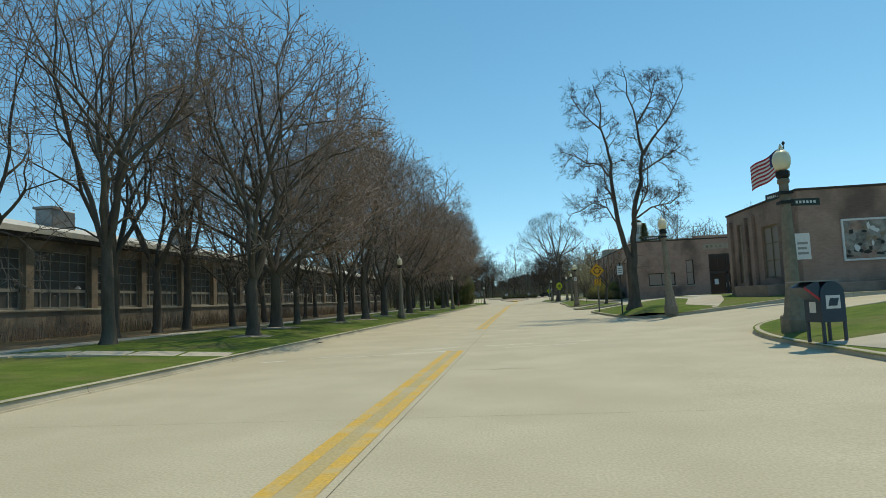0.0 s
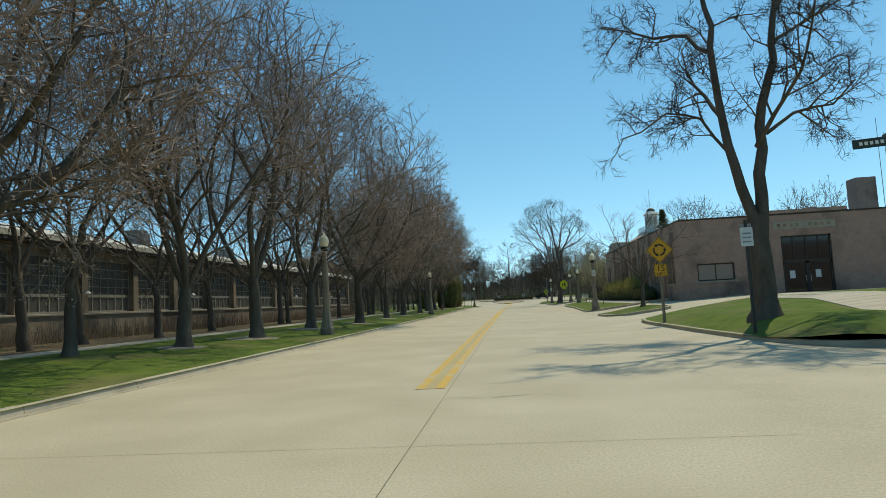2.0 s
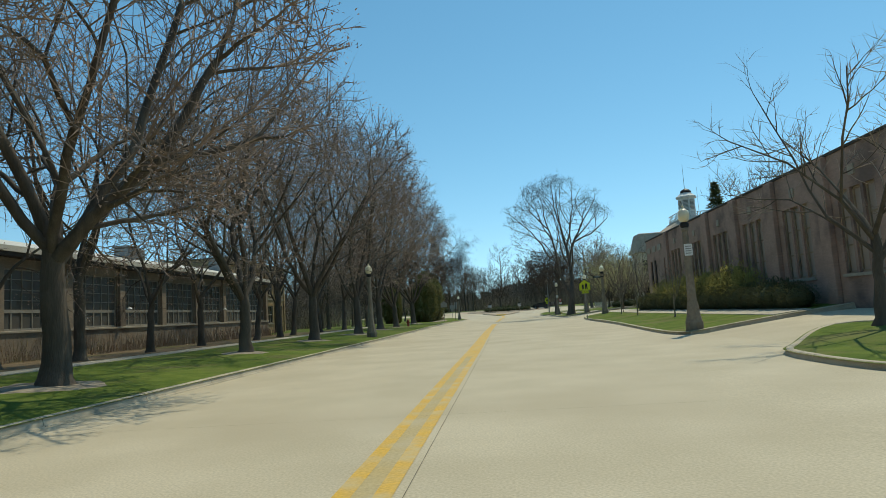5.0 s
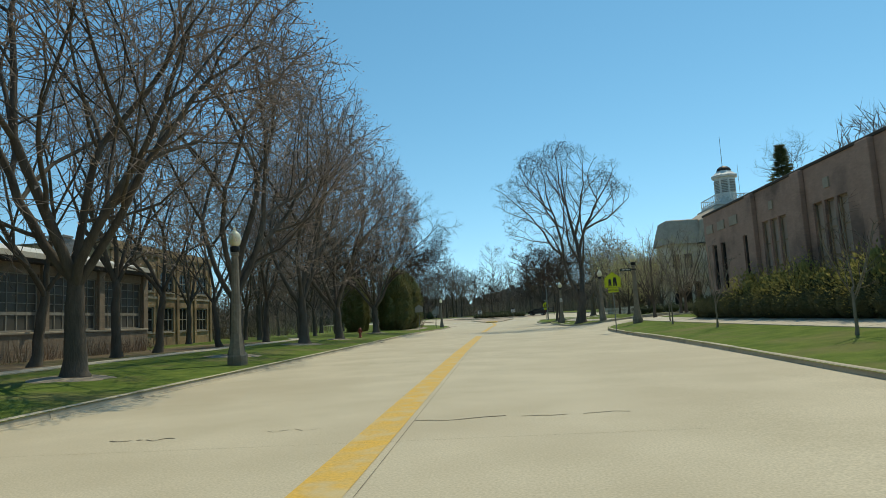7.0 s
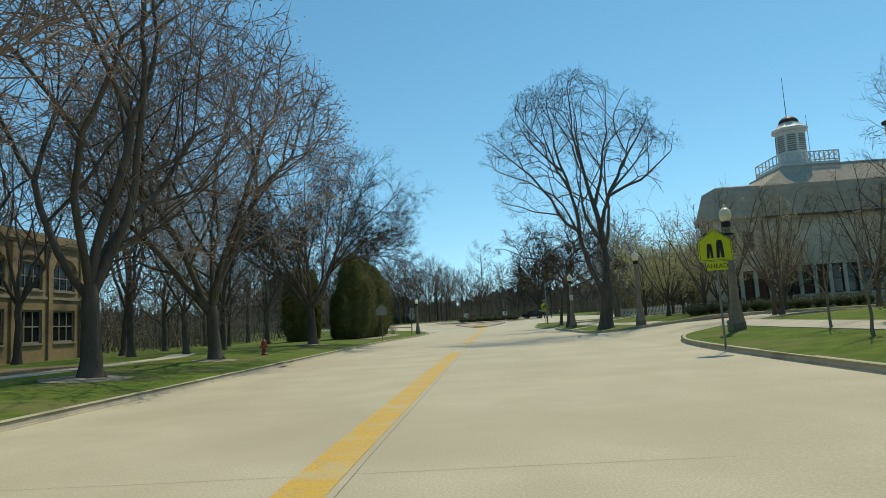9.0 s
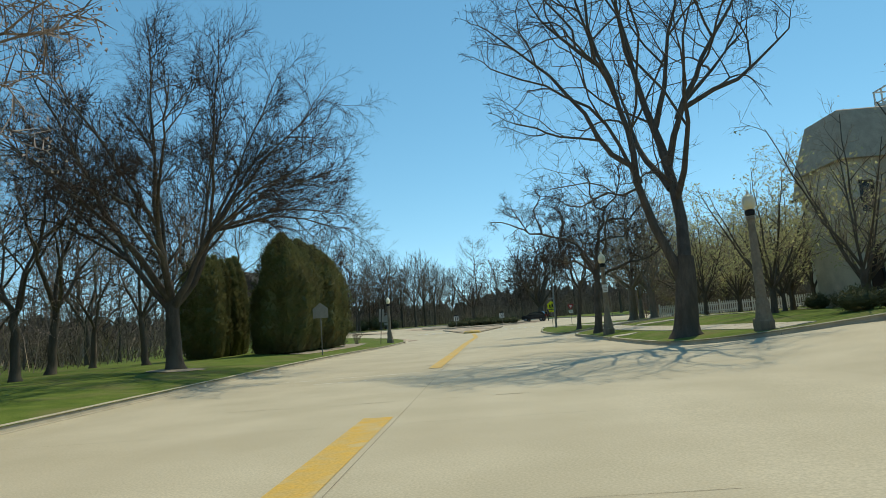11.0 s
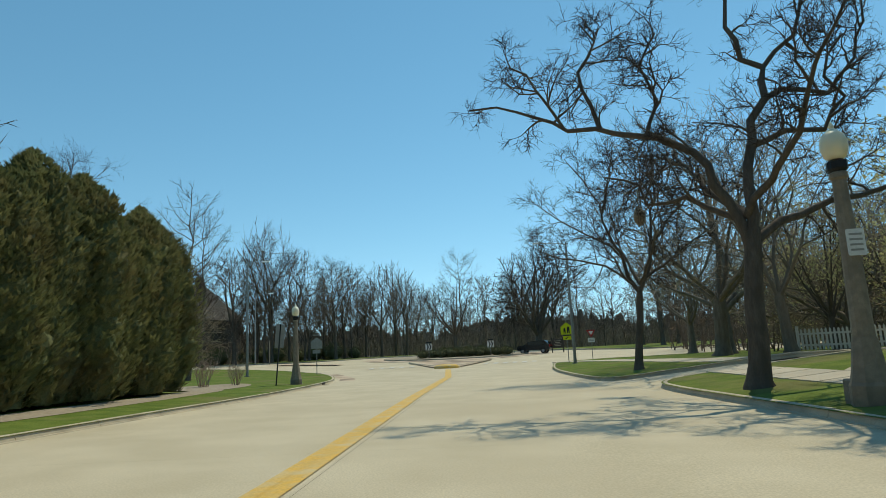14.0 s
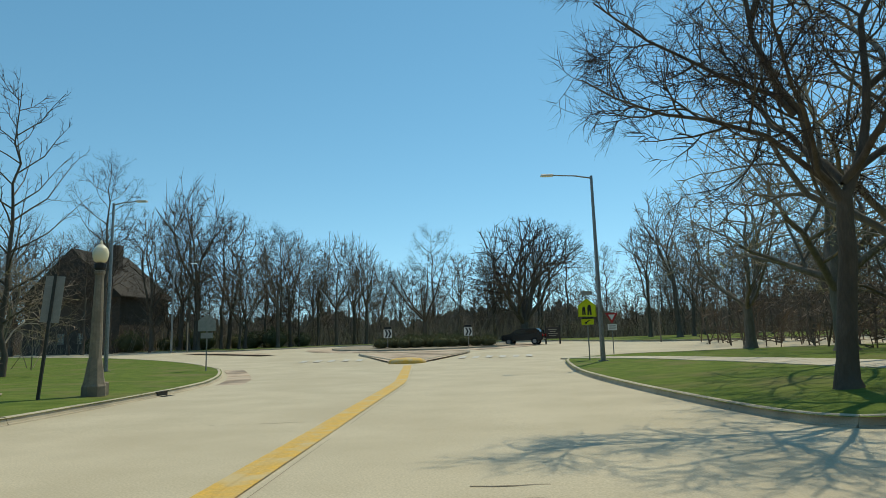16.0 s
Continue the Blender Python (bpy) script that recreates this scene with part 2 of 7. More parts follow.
RUBBER = plain("tyre_rubber", (0.012, 0.012, 0.012), 0.9)
TAIL_RED = plain("tail_lamp_red", (0.4, 0.01, 0.01), 0.25)
MURAL = mat("mural_picture", (0.45, 0.42, 0.37), (0.09, 0.085, 0.08), 0.8, 2.4, 9.0, 0.0, c=(0.35, 0.16, 0.1), big=1.3)


def glassy(name, col, rough=0.08):
    m = bpy.data.materials.new(name)
    m.use_nodes = True
    b = m.node_tree.nodes["Principled BSDF"]
    b.inputs["Base Color"].default_value, b.inputs["Roughness"].default_value = (*col, 1), rough
    b.inputs["Specular IOR Level"].default_value = 0.6
    n = m.node_tree.nodes.new("ShaderNodeTexNoise")
    n.inputs["Scale"].default_value = 0.9
    co = m.node_tree.nodes.new("ShaderNodeTexCoord")
    m.node_tree.links.new(co.outputs["Object"], n.inputs["Vector"])
    bp = m.node_tree.nodes.new("ShaderNodeBump")
    bp.inputs["Strength"].default_value, bp.inputs["Distance"].default_value = 0.12, 0.02
    m.node_tree.links.new(n.outputs["Fac"], bp.inputs["Height"])
    m.node_tree.links.new(bp.outputs[0], b.inputs["Normal"])
    return m


# Opaque glass; the dimness of the space behind is in its near-black colour.
DARK_GLASS = glassy("opaque_glass_painted_dark", (0.018, 0.02, 0.02))
# One even opaque brown for the school and hall panes.
GREEN_GLASS = glassy("opaque_brown_glass", (0.30, 0.235, 0.19), 0.5)
SASH_GLASS = glassy("dusty_factory_glass", (0.095, 0.09, 0.08), 0.25)
GLOBE = bpy.data.materials.new("opal_globe")
GLOBE.use_nodes = True
_g = GLOBE.node_tree.nodes["Principled BSDF"]
_g.inputs["Base Color"].default_value = (0.80, 0.72, 0.52, 1)
_g.inputs["Roughness"].default_value = 0.35
_g.inputs["Subsurface Weight"].default_value = 0.5
_g.inputs["Subsurface Radius"].default_value = (0.2, 0.17, 0.12)

# ---- mesh helpers ----
def link(name, me, parent=None, label=""):
    ob = new(name, me)
    if parent:
        ob.parent = parent
    if label:
        ob["label"] = label
    return ob


def part(name, bm, material, parent=None, label="", smooth=False):
    me = bpy.data.meshes.new(name)
    bm.to_mesh(me)
    bm.free()
    me.materials.append(material)
    if smooth:
        for p in me.polygons:
            p.use_smooth = True
    return link(name, me, parent, label)


def raw(name, verts, faces, material, parent=None, label="", smooth=False):
    me = bpy.data.meshes.new(name)
    me.from_pydata(verts, [], faces)
    me.materials.append(material)
    if smooth:
        me.polygons.foreach_set("use_smooth", [True] * len(me.polygons))
    return link(name, me, parent, label)


def thing(name, label, category, at=(0, 0, 0), rz=0.0, group="", kind=""):
    ob = new(name)
    ob.matrix_basis = pose(*at, 0, 0, rz)
    return tagged(ob, label, category, group, kind)


def add_box(bm, x0, x1, y0, y1, z0, z1, bevel=0.0):
    r = bmesh.ops.create_cube(bm, size=1)
    for v in r["verts"]:
        v.co = ((x0 + x1) / 2 + v.co.x * (x1 - x0), (y0 + y1) / 2 + v.co.y * (y1 - y0), (z0 + z1) / 2 + v.co.z * (z1 - z0))
    if bevel:
        es = list({e for v in r["verts"] for e in v.link_edges})
        bmesh.ops.bevel(bm, geom=es, offset=bevel, segments=1, affect="EDGES")
    return r["verts"]


def boxes(*bs, bevel=0.0):
    bm = bmesh.new()
    for b in bs:
        add_box(bm, *b, bevel=bevel)
    return bm


def lathe(profile, n=16, bm=None, cx=0.0, cy=0.0):
    """A turned body from (radius, height) pairs."""
    bm = bm or bmesh.new()
    rings = []
    for r, z in profile:
        rings.append([bm.verts.new((cx + r * math.cos(2 * math.pi * k / n), cy + r * math.sin(2 * math.pi * k / n), z)) for k in range(n)])
    for a, b in zip(rings, rings[1:]):
        for k in range(n):
            bm.faces.new((a[k], a[(k + 1) % n], b[(k + 1) % n], b[k]))
    bm.faces.new(list(reversed(rings[0])))
    bm.faces.new(rings[-1])
    return bm


def prism(outline, y0, y1, bm=None):
    """A flat plate with the outline (x, z), from y0 to y1."""
    bm = bm or bmesh.new()
    a = [bm.verts.new((x, y0, z)) for x, z in outline]
    b = [bm.verts.new((x, y1, z)) for x, z in outline]
    n = len(outline)
    bm.faces.new(a)
    bm.faces.new(list(reversed(b)))
    for k in range(n):
        bm.faces.new((a[(k + 1) % n], a[k], b[k], b[(k + 1) % n]))
    bmesh.ops.recalc_face_normals(bm, faces=bm.faces)
    return bm


def round_rect(w, h, r, n=4):
    pts = []
    for cx, cz, a0 in ((w / 2 - r, h / 2 - r, 0), (-w / 2 + r, h / 2 - r, 90), (-w / 2 + r, -h / 2 + r, 180), (w / 2 - r, -h / 2 + r, 270)):
        for k in range(n + 1):
            a = radians(a0 + 90 * k / n)
            pts.append((cx + r * math.cos(a), cz + r * math.sin(a)))
    return pts


def tube(V, Fc, pts, radii, sides):
    """Appends a tapering tube along pts to the lists of vertices and faces."""
    base = len(V)
    n = len(pts)
    t0 = (pts[1] - pts[0]).normalized()
    ref = Vector((0, 0, 1)) if abs(t0.z) < 0.9 else Vector((1, 0, 0))
    u = t0.cross(ref).normalized()
    for i in range(n):
        t = (pts[min(i + 1, n - 1)] - pts[max(i - 1, 0)]).normalized()
        u = (u - t * u.dot(t)).normalized()
        w = t.cross(u)
        for k in range(sides):
            a = 2 * math.pi * k / sides
            p = pts[i] + (u * math.cos(a) + w * math.sin(a)) * radii[i]
            V.append((p.x, p.y, p.z))
    for i in range(n - 1):
        for k in range(sides):
            a, b = base + i * sides + k, base + i * sides + (k + 1) % sides
            Fc.append((a, b, b + sides, a + sides))


def spike(V, Fc, pts, radii):
    """Appends a three-sided shoot that runs to a point."""
    base, n = len(V), len(pts)
    t = (pts[-1] - pts[0]).normalized()
    u = t.cross(Vector((0, 0, 1)) if abs(t.z) < 0.9 else Vector((1, 0, 0))).normalized()
    w = t.cross(u)
    for i in range(n - 1):
        for c, s in ((1.0, 0.0), (-0.5, 0.866), (-0.5, -0.866)):
            p = pts[i] + (u * c + w * s) * radii[i]
            V.append((p.x, p.y, p.z))
    V.append(tuple(pts[-1]))
    for i in range(n - 2):
        for k in range(3):
            a, b = base + i * 3 + k, base + i * 3 + (k + 1) % 3
            Fc.append((a, b, b + 3, a + 3))
    last, tip = base + (n - 2) * 3, len(V) - 1
    for k in range(3):
        Fc.append((last + k, last + (k + 1) % 3, tip))


# ---- the lie of the land ----
RISE_Y = (-500, 165, 180, 195, 213, 225, 245, 300, 5000)
RISE_Z = (0, 0, 0.08, 0.35, 1.1, 1.45, 1.8, 2.2, 2.2)


def land(x, y):
    """Height of the paved surface; lawns lie one kerb higher."""
    z = float(np.interp(y, RISE_Y, RISE_Z))
    side = max(0.0, 1 - max(0.0, y - 160) / 40)
    return z + side * (0.1 * min(max(x - 6.3, 0), 8) + 0.07 * min(max(-8.3 - x, 0), 4.5))


KERB_H = 0.15


def knoll(x, y):
    """The corner lawn swells a little between the kerb and the walk."""
    def ease(u):
        u = min(1.0, max(0.0, u))
        return u * u * (3 - 2 * u)
    return 0.32 * ease((x - 5.6) / 1.5) * (1 - ease((x - 8.2) / 2.0)) * ease((y - 32.4) / 2.2) * (1 - ease((y - 44) / 9))


def sheet(name, outline, material, lift, step=3.0, parent=None, label="", kind="structure"):
    """A surface inside the outline that follows the land at a lift over it."""
    pts = []
    for (ax, ay), (bx, by) in zip(outline, outline[1:] + outline[:1]):
        n = max(1, int(math.hypot(bx - ax, by - ay) / step))
        pts += [Vector((ax + (bx - ax) * k / n, ay + (by - ay) * k / n)) for k in range(n)]
    loop = len(pts)
    xs, ys = [p.x for p in pts], [p.y for p in pts]
    x = min(xs) + step * 0.37
    while x < max(xs):
        y = min(ys) + step * 0.41
        while y < max(ys):
            pts.append(Vector((x, y)))
            y += step
        x += step
    v, e, f, *_ = delaunay_2d_cdt(pts, [(k, (k + 1) % loop) for k in range(loop)], [], 1, 1e-4)
    ob = raw(name, [(p.x, p.y, land(p.x, p.y) + lift) for p in v], [tuple(q) for q in f], material, parent, label)
    me = ob.data
    if len(me.polygons) and me.polygons[0].normal.z < 0:
        me.flip_normals()
    if kind and not parent:
        ob["kind"] = kind
    return ob


def smooth_line(pts, rounds=2):
    for _ in range(rounds):
        out = [pts[0]]
        for (ax, ay), (bx, by) in zip(pts, pts[1:]):
            out += [(0.75 * ax + 0.25 * bx, 0.75 * ay + 0.25 * by), (0.25 * ax + 0.75 * bx, 0.25 * ay + 0.75 * by)]
        pts = out + [pts[-1]]
    return pts


def resample(line, step):
    d = [0.0]
    for a, b in zip(line, line[1:]):
        d.append(d[-1] + math.hypot(b[0] - a[0], b[1] - a[1]))
    n = max(2, int(d[-1] / step) + 1)
    s = np.linspace(0, d[-1], n)
    return list(zip(np.interp(s, d, [p[0] for p in line]).tolist(), np.interp(s, d, [p[1] for p in line]).tolist()))


def kerb(line, side, parent, length=3.0):
    """Cast kerb stones along a line; side +1: the lawn lies to the left of its run."""
    pts = resample(line, 0.75)
    per = max(1, int(length / 0.75))
    k = 0
    rng = random.Random(int(abs(line[0][1]) * 7 + 3))
    while k < len(pts) - 1:
        run = pts[k : k + per + 1]
        V, Fc = [], []
        dz = 0.014 + rng.uniform(-0.006, 0.006)
        for i, (x, y) in enumerate(run):
            a, b = run[max(i - 1, 0)], run[min(i + 1, len(run) - 1)]
            t = Vector((b[0] - a[0], b[1] - a[1])).normalized()
            nrm = Vector((-t.y, t.x)) * side
            sh = 0.006 if i == 0 else (-0.006 if i == len(run) - 1 else 0.0)
            zb = land(x, y)
            for off, h in ((-0.05, -0.06), (-0.03, 0.01), (0.0, 0.02), (0.03, 0.125), (0.06, 0.152), (0.17, 0.156), (0.19, 0.14), (0.19, -0.06)):
                V.append((x + t.x * sh + nrm.x * off, y + t.y * sh + nrm.y * off, zb + h + dz))
        m = 8
        for i in range(len(run) - 1):
            for j in range(m - 1):
                q = (i * m + j, i * m + j + 1, (i + 1) * m + j + 1, (i + 1) * m + j)
                Fc.append(q if side < 0 else tuple(reversed(q)))
        Fc += [tuple(range(m)), tuple(reversed(range((len(run) - 1) * m, len(run) * m)))]
        raw("kerb_stone", V, Fc, KERB, parent)
        k += per


def ribbon(name, line, width, material, lift, parent=None, label="", kind="structure", step=1.5):
    """A strip of even width laid along a line on the land."""
    pts = resample(line, step)
    V, Fc = [], []
    for i, (x, y) in enumerate(pts):
        a, b = pts[max(i - 1, 0)], pts[min(i + 1, len(pts) - 1)]
        t = Vector((b[0] - a[0], b[1] - a[1])).normalized()
        for s in (-0.5, 0.5):
            px, py = x - t.y * s * width, y + t.x * s * width
            V.append((px, py, land(px, py) + lift))
    for i in range(len(pts) - 1):
        Fc.append((2 * i + 2, 2 * i + 3, 2 * i + 1, 2 * i))
    ob = raw(name, V, Fc, material, parent, label)
    if ob.data.polygons[0].normal.z < 0:
        ob.data.flip_normals()
    if not parent:
        ob["kind"] = kind
    return ob

# ---- ground, road, lawns, walks ----
def build_ground():
    xs = sorted({-3000, -1500, -700, -350, -200, -140, *range(-100, 121, 10), 160, 240, 400, 800, 1600, 3000})
    ys = sorted({-600, -300, -150, -80, *range(-60, 301, 10), 340, 400, 600, 1000, 2000, 4800})
    V = [(x, y, land(x, y) - 0.3) for y in ys for x in xs]
    n = len(xs)
    Fc = [(j * n + i, j * n + i + 1, (j + 1) * n + i + 1, (j + 1) * n + i) for j in range(len(ys) - 1) for i in range(n - 1)]
    tagged(raw("ground", V, Fc, LITTER), "brown wooded ground with dry leaves reaching the horizon", "ground", kind="structure")


def slabs(line, width, parent, lift, length=1.5):
    """Sidewalk slabs, each a piece of its own with open joints."""
    pts = resample(line, length)
    for a, b in zip(pts, pts[1:]):
        t = Vector((b[0] - a[0], b[1] - a[1])).normalized()
        V = []
        for h in (lift - 0.08, lift):
            for s, e in ((0.012, -0.5), (length - 0.012, -0.5), (length - 0.012, 0.5), (0.012, 0.5)):
                s = min(s, math.hypot(b[0] - a[0], b[1] - a[1]) - 0.012)
                px, py = a[0] + t.x * s - t.y * e * width, a[1] + t.y * s + t.x * e * width
                V.append((px, py, land(px, py) + h))
        raw("slab", V, [(4, 5, 6, 7), (0, 1, 5, 4), (1, 2, 6, 5), (2, 3, 7, 6), (3, 0, 4, 7)], WALKWAY, parent)


build_ground()
road = sheet("road", [(-70, -60), (70, -60), (70, 262), (-70, 262)], CONCRETE, 0.0, 5.0)
tagged(road, "pale worn concrete roadway with tar-sealed joints and cracks", "road")

LEFT_KERB = smooth_line([(-8.0, -40), (-8.0, 17), (-8.05, 60), (-8.35, 95), (-8.6, 115), (-8.95, 138), (-8.75, 152), (-8.0, 163), (-7.75, 172), (-8.0, 178), (-8.8, 182.5), (-9.8, 186), (-12, 192), (-18, 202), (-30, 213), (-60, 232)])
CORNER_KERB = smooth_line([(6.15, -40), (6.1, 14), (6.3, 17.5), (7.0, 20.6), (8.6, 22.3), (12, 23), (67, 23.5)])
ISLAND_KERB = smooth_line([(67, 32), (14, 32), (10.5, 32.1), (8.1, 32.5), (6.6, 33.5), (5.75, 35.8), (5.5, 40), (5.4, 46), (5.4, 49), (5.8, 51.6), (6.9, 53.6), (9.2, 56), (13, 57.6), (67, 58)])
DRIVE_KERB = smooth_line([(9.9, 63.2), (9.7, 60.8), (8.5, 60.0), (5.9, 59.7), (5.3, 60.4), (5.3, 63.8), (5.9, 65.0), (8.2, 68.6), (9.3, 69.0), (9.9, 67), (9.9, 63.2)])
SCHOOL_KERB = smooth_line([(67, 76.2), (12, 75.8), (8, 74.8), (6.4, 74.0), (5.8, 75.2), (6.0, 80), (6.5, 88), (6.8, 96), (6.9, 104), (7.1, 111), (7.5, 114.6), (8.4, 117), (10.5, 118.4), (14, 119), (67, 119.3)])
OAK_KERB = smooth_line([(67, 129), (14, 129.1), (10.5, 129.5), (8.4, 130.6), (7.3, 132.6), (7.0, 136), (7.0, 150), (7.0, 155), (7.3, 157.4), (8.6, 158.5), (67, 159.2)])
PARK_KERB = smooth_line([(67, 162.6), (10, 162.3), (7.8, 162.2), (6.8, 163), (6.55, 166), (6.5, 174), (6.9, 181), (7.7, 187), (8.3, 190.3), (9.3, 192.4), (11.5, 193.4), (17, 195.4), (27, 198), (66, 203)])
NORTH_KERB = smooth_line([(66, 214), (30, 214.5), (22, 216.5), (18.3, 223), (13.5, 234), (5, 240), (-5, 240.5), (-13, 237), (-18.5, 229), (-23, 225), (-34, 234), (-66, 258)])
for name, line, side, back, label in (
    ("lawn_west", LEFT_KERB, 1, [(-66, 232), (-66, -40)], "mown green parkway lawn with thin patches beside the road"),
    ("lawn_corner", CORNER_KERB, -1, [(67, -40)], "short green corner lawn behind a concrete kerb"),
    ("lawn_island", ISLAND_KERB, -1, [], "green corner lawn round a big bare tree"),
    ("lawn_drive", DRIVE_KERB[:-1], -1, [], "small kerbed grass island between two driveways"),
    ("lawn_school", SCHOOL_KERB, -1, [], "smooth green lawn before the brick school"),
    ("lawn_oak", OAK_KERB, -1, [], "green parkway lawn under old bare trees"),
    ("lawn_park", PARK_KERB, -1, [(67, 190)], "green park lawn with tree shadows"),
    ("lawn_north", NORTH_KERB, -1, [(-66, 300), (66, 300)], "rough grass verge before the woods"),
):
    lawn = sheet(name, list(line) + back, GRASS, KERB_H, 1.0 if name == "lawn_island" else 3.0)
    if name == "lawn_island":
        for v in lawn.data.vertices:
            v.co.z += knoll(v.co.x, v.co.y)
    tagged(lawn, label, "lawn")
    kerb(line if name != "lawn_drive" else DRIVE_KERB, side, lawn)

# roundabout: round kerbed island with a paver apron
ROUND = (-0.6, 221.0)
ring = [(ROUND[0] + 9.6 * math.cos(a), ROUND[1] + 9.6 * math.sin(a)) for a in np.linspace(0, 2 * math.pi, 49).tolist()]
apron = sheet("roundabout_apron", [(ROUND[0] + 12.2 * math.cos(a), ROUND[1] + 12.2 * math.sin(a)) for a in np.linspace(0, 2 * math.pi, 48, endpoint=False).tolist()], PAVER, 0.03, 2.0)
tagged(apron, "low ring of reddish pavers round the traffic island", "pavement")
island = sheet("roundabout_island", ring[:-1], MULCH, 0.16, 2.0)
tagged(island, "round kerbed traffic island with brown mulch", "traffic island")
kerb(ring, 1, island, 2.0)
# splitter with a yellow painted nose
split = [(-1.9, 194.6), (-0.1, 194.6), (3.3, 204.5), (3.6, 206.4), (-5.6, 206.4), (-5.0, 204.5)]
splitter = sheet("splitter_island", split, PAVER, 0.10, 1.0)
tagged(splitter, "paved splitter island of reddish pavers with kerbs", "traffic island")
kerb([(-1.9, 196.4), (-5.2, 204.6), (-5.6, 206.4)], -1, splitter, 2.0)
kerb([(-0.2, 196.4), (3.3, 204.6), (3.6, 206.4)], 1, splitter, 2.0)
nose = lathe([(1.2, -0.1), (1.2, 0.12), (1.12, 0.24), (0.9, 0.32), (0.5, 0.37), (0.1, 0.385)], 20)
bmesh.ops.scale(nose, verts=nose.verts, vec=(1.0, 0.85, 1.0))
bmesh.ops.translate(nose, verts=nose.verts, vec=(-1.0, 194.9, land(-1.0, 194.9)))
part("painted_nose", nose, YELLOW, splitter, "yellow painted concrete nose", smooth=True)
left_split = sheet("side_splitter", [(-14.5, 209.5), (-13.5, 211), (-24, 221.5), (-25.5, 219.5)], PAVER, 0.12, 1.0)
tagged(left_split, "long paved splitter island with reddish pavers", "traffic island")
ribbon("paver_corner", [(-7.35, 179.6), (-7.9, 182.6), (-9.1, 186.4), (-11.1, 191.8)], 1.1, PAVER, 0.014, label="tactile reddish paver ramp round the kerb corner")
tagged(sheet("shrub_bed", smooth_line([(-11.3, 165.2), (-10.9, 168.5), (-11.3, 172.4), (-13, 174), (-15.6, 172), (-16.2, 168), (-14.2, 165.4), (-11.3, 165.2)])[:-1], MULCH, KERB_H + 0.014, 1.0), "pale wood-chip bed under leafless shrubs", "mulch bed")

tagged(sheet("dirt_bed", [(-23.7, -34), (-16.5, -34), (-16.5, 60), (-16.8, 100), (-17.3, 118), (-23.7, 118)], LITTER, KERB_H + 0.012, 4.0), "bare brown dirt strip with dry leaves before the factory", "bare ground")

# walks
walk_w = thing("sidewalk_west", "pale concrete sidewalk slabs between two rows of trees", "sidewalk", kind="structure")
slabs([(-15.6, -30), (-15.6, 60), (-15.9, 100), (-16.4, 121), (-19, 128)], 1.5, walk_w, 0.175)
walk_c = thing("crossing_path", "narrow pale concrete path across the lawn", "sidewalk", kind="structure")
slabs([(-8.3, 17.6), (-11, 16.9), (-14.9, 15.5)], 1.3, walk_c, 0.17, 1.3)
walk_s = thing("sidewalk_school", "pale concrete sidewalk slabs before the school shrubs", "sidewalk", kind="structure")
slabs([(10.9, 76), (10.9, 96), (11.1, 112), (11.3, 118.6)], 1.5, walk_s, 0.175)
walk_e = thing("sidewalk_entry", "pale concrete walk to the school entrance", "sidewalk", kind="structure")
slabs([(8.9, 33.6), (11.2, 40), (13.6, 48.5), (13.9, 57.2)], 2.2, walk_e, 0.175)
walk_o = thing("sidewalk_oak", "pale concrete sidewalk slabs behind the parkway trees", "sidewalk", kind="structure")
slabs([(10.9, 130.6), (10.4, 136), (9.9, 140.5), (9.7, 150), (10.0, 158.4)], 1.4, walk_o, 0.175)
slabs([(10.9, 152.6), (13.0, 150.6), (15.6, 148.9), (20, 146.2), (30, 141)], 1.5, walk_o, 0.18)
slabs([(7.2, 143.1), (9.2, 141.9)], 1.2, walk_o, 0.178, 1.2)
walk_p = thing("sidewalk_park", "curving pale concrete sidewalk slabs over the park lawn", "sidewalk", kind="structure")
slabs(smooth_line([(12.4, 163), (12.2, 170), (12.6, 178), (12.0, 185), (10.2, 189.5), (8.7, 191.4)]), 1.5, walk_p, 0.175)
pad = thing("mailbox_pad", "flat concrete pad with worn edges", "pavement", kind="structure")
slabs([(6.45, 13.4), (8.1, 13.6)], 2.0, pad, 0.17, 1.6)
slabs([(8.2, 13.4), (40, 13.4)], 1.8, pad, 0.172, 1.6)

# paint and joints
def yellow_x(y):
    return float(np.interp(y, (0, 48, 75, 96, 120, 130, 143, 160, 168, 178, 192), (-1.82, -1.85, -1.75, -1.75, -1.55, -1.5, -1.25, -1.0, -0.75, -0.35, -0.8)))


lines = thing("centre_line", "worn double yellow centre line painted on concrete", "road marking", kind="structure")
for y0, y1 in ((-30, 18.0), (30.4, 70), (70, 119), (130.8, 192)):
    ys = np.arange(y0, y1, 2.0).tolist() + [y1]
    gap = 0.17 if y1 < 120 else 0.13
    ribbon("worn_fill", [(yellow_x(y), y) for y in ys], 2 * gap - 0.11, OLD_YELLOW if y1 < 100 else YELLOW, 0.004 if y1 < 120 else 0.012, lines)
    for s in (-gap, gap):
        ribbon("stripe", [(yellow_x(y) + s, y) for y in ys], 0.16 if y1 < 120 else 0.2, YELLOW, 0.006 if y1 < 120 else 0.016, lines)
cross = thing("crosswalk", "faded white ladder crosswalk bars", "road marking", kind="structure")
for k in range(6):
    ribbon("bar", [(2.6 + k * 0.95, 198.2), (2.9 + k * 0.95, 200.6)], 0.45, WHITE_PAINT, 0.03, cross)
for k in range(5):
    ribbon("bar", [(-4.6 - k * 1.0, 198.6), (-4.7 - k * 1.0, 200.8)], 0.45, WHITE_PAINT, 0.03, cross)
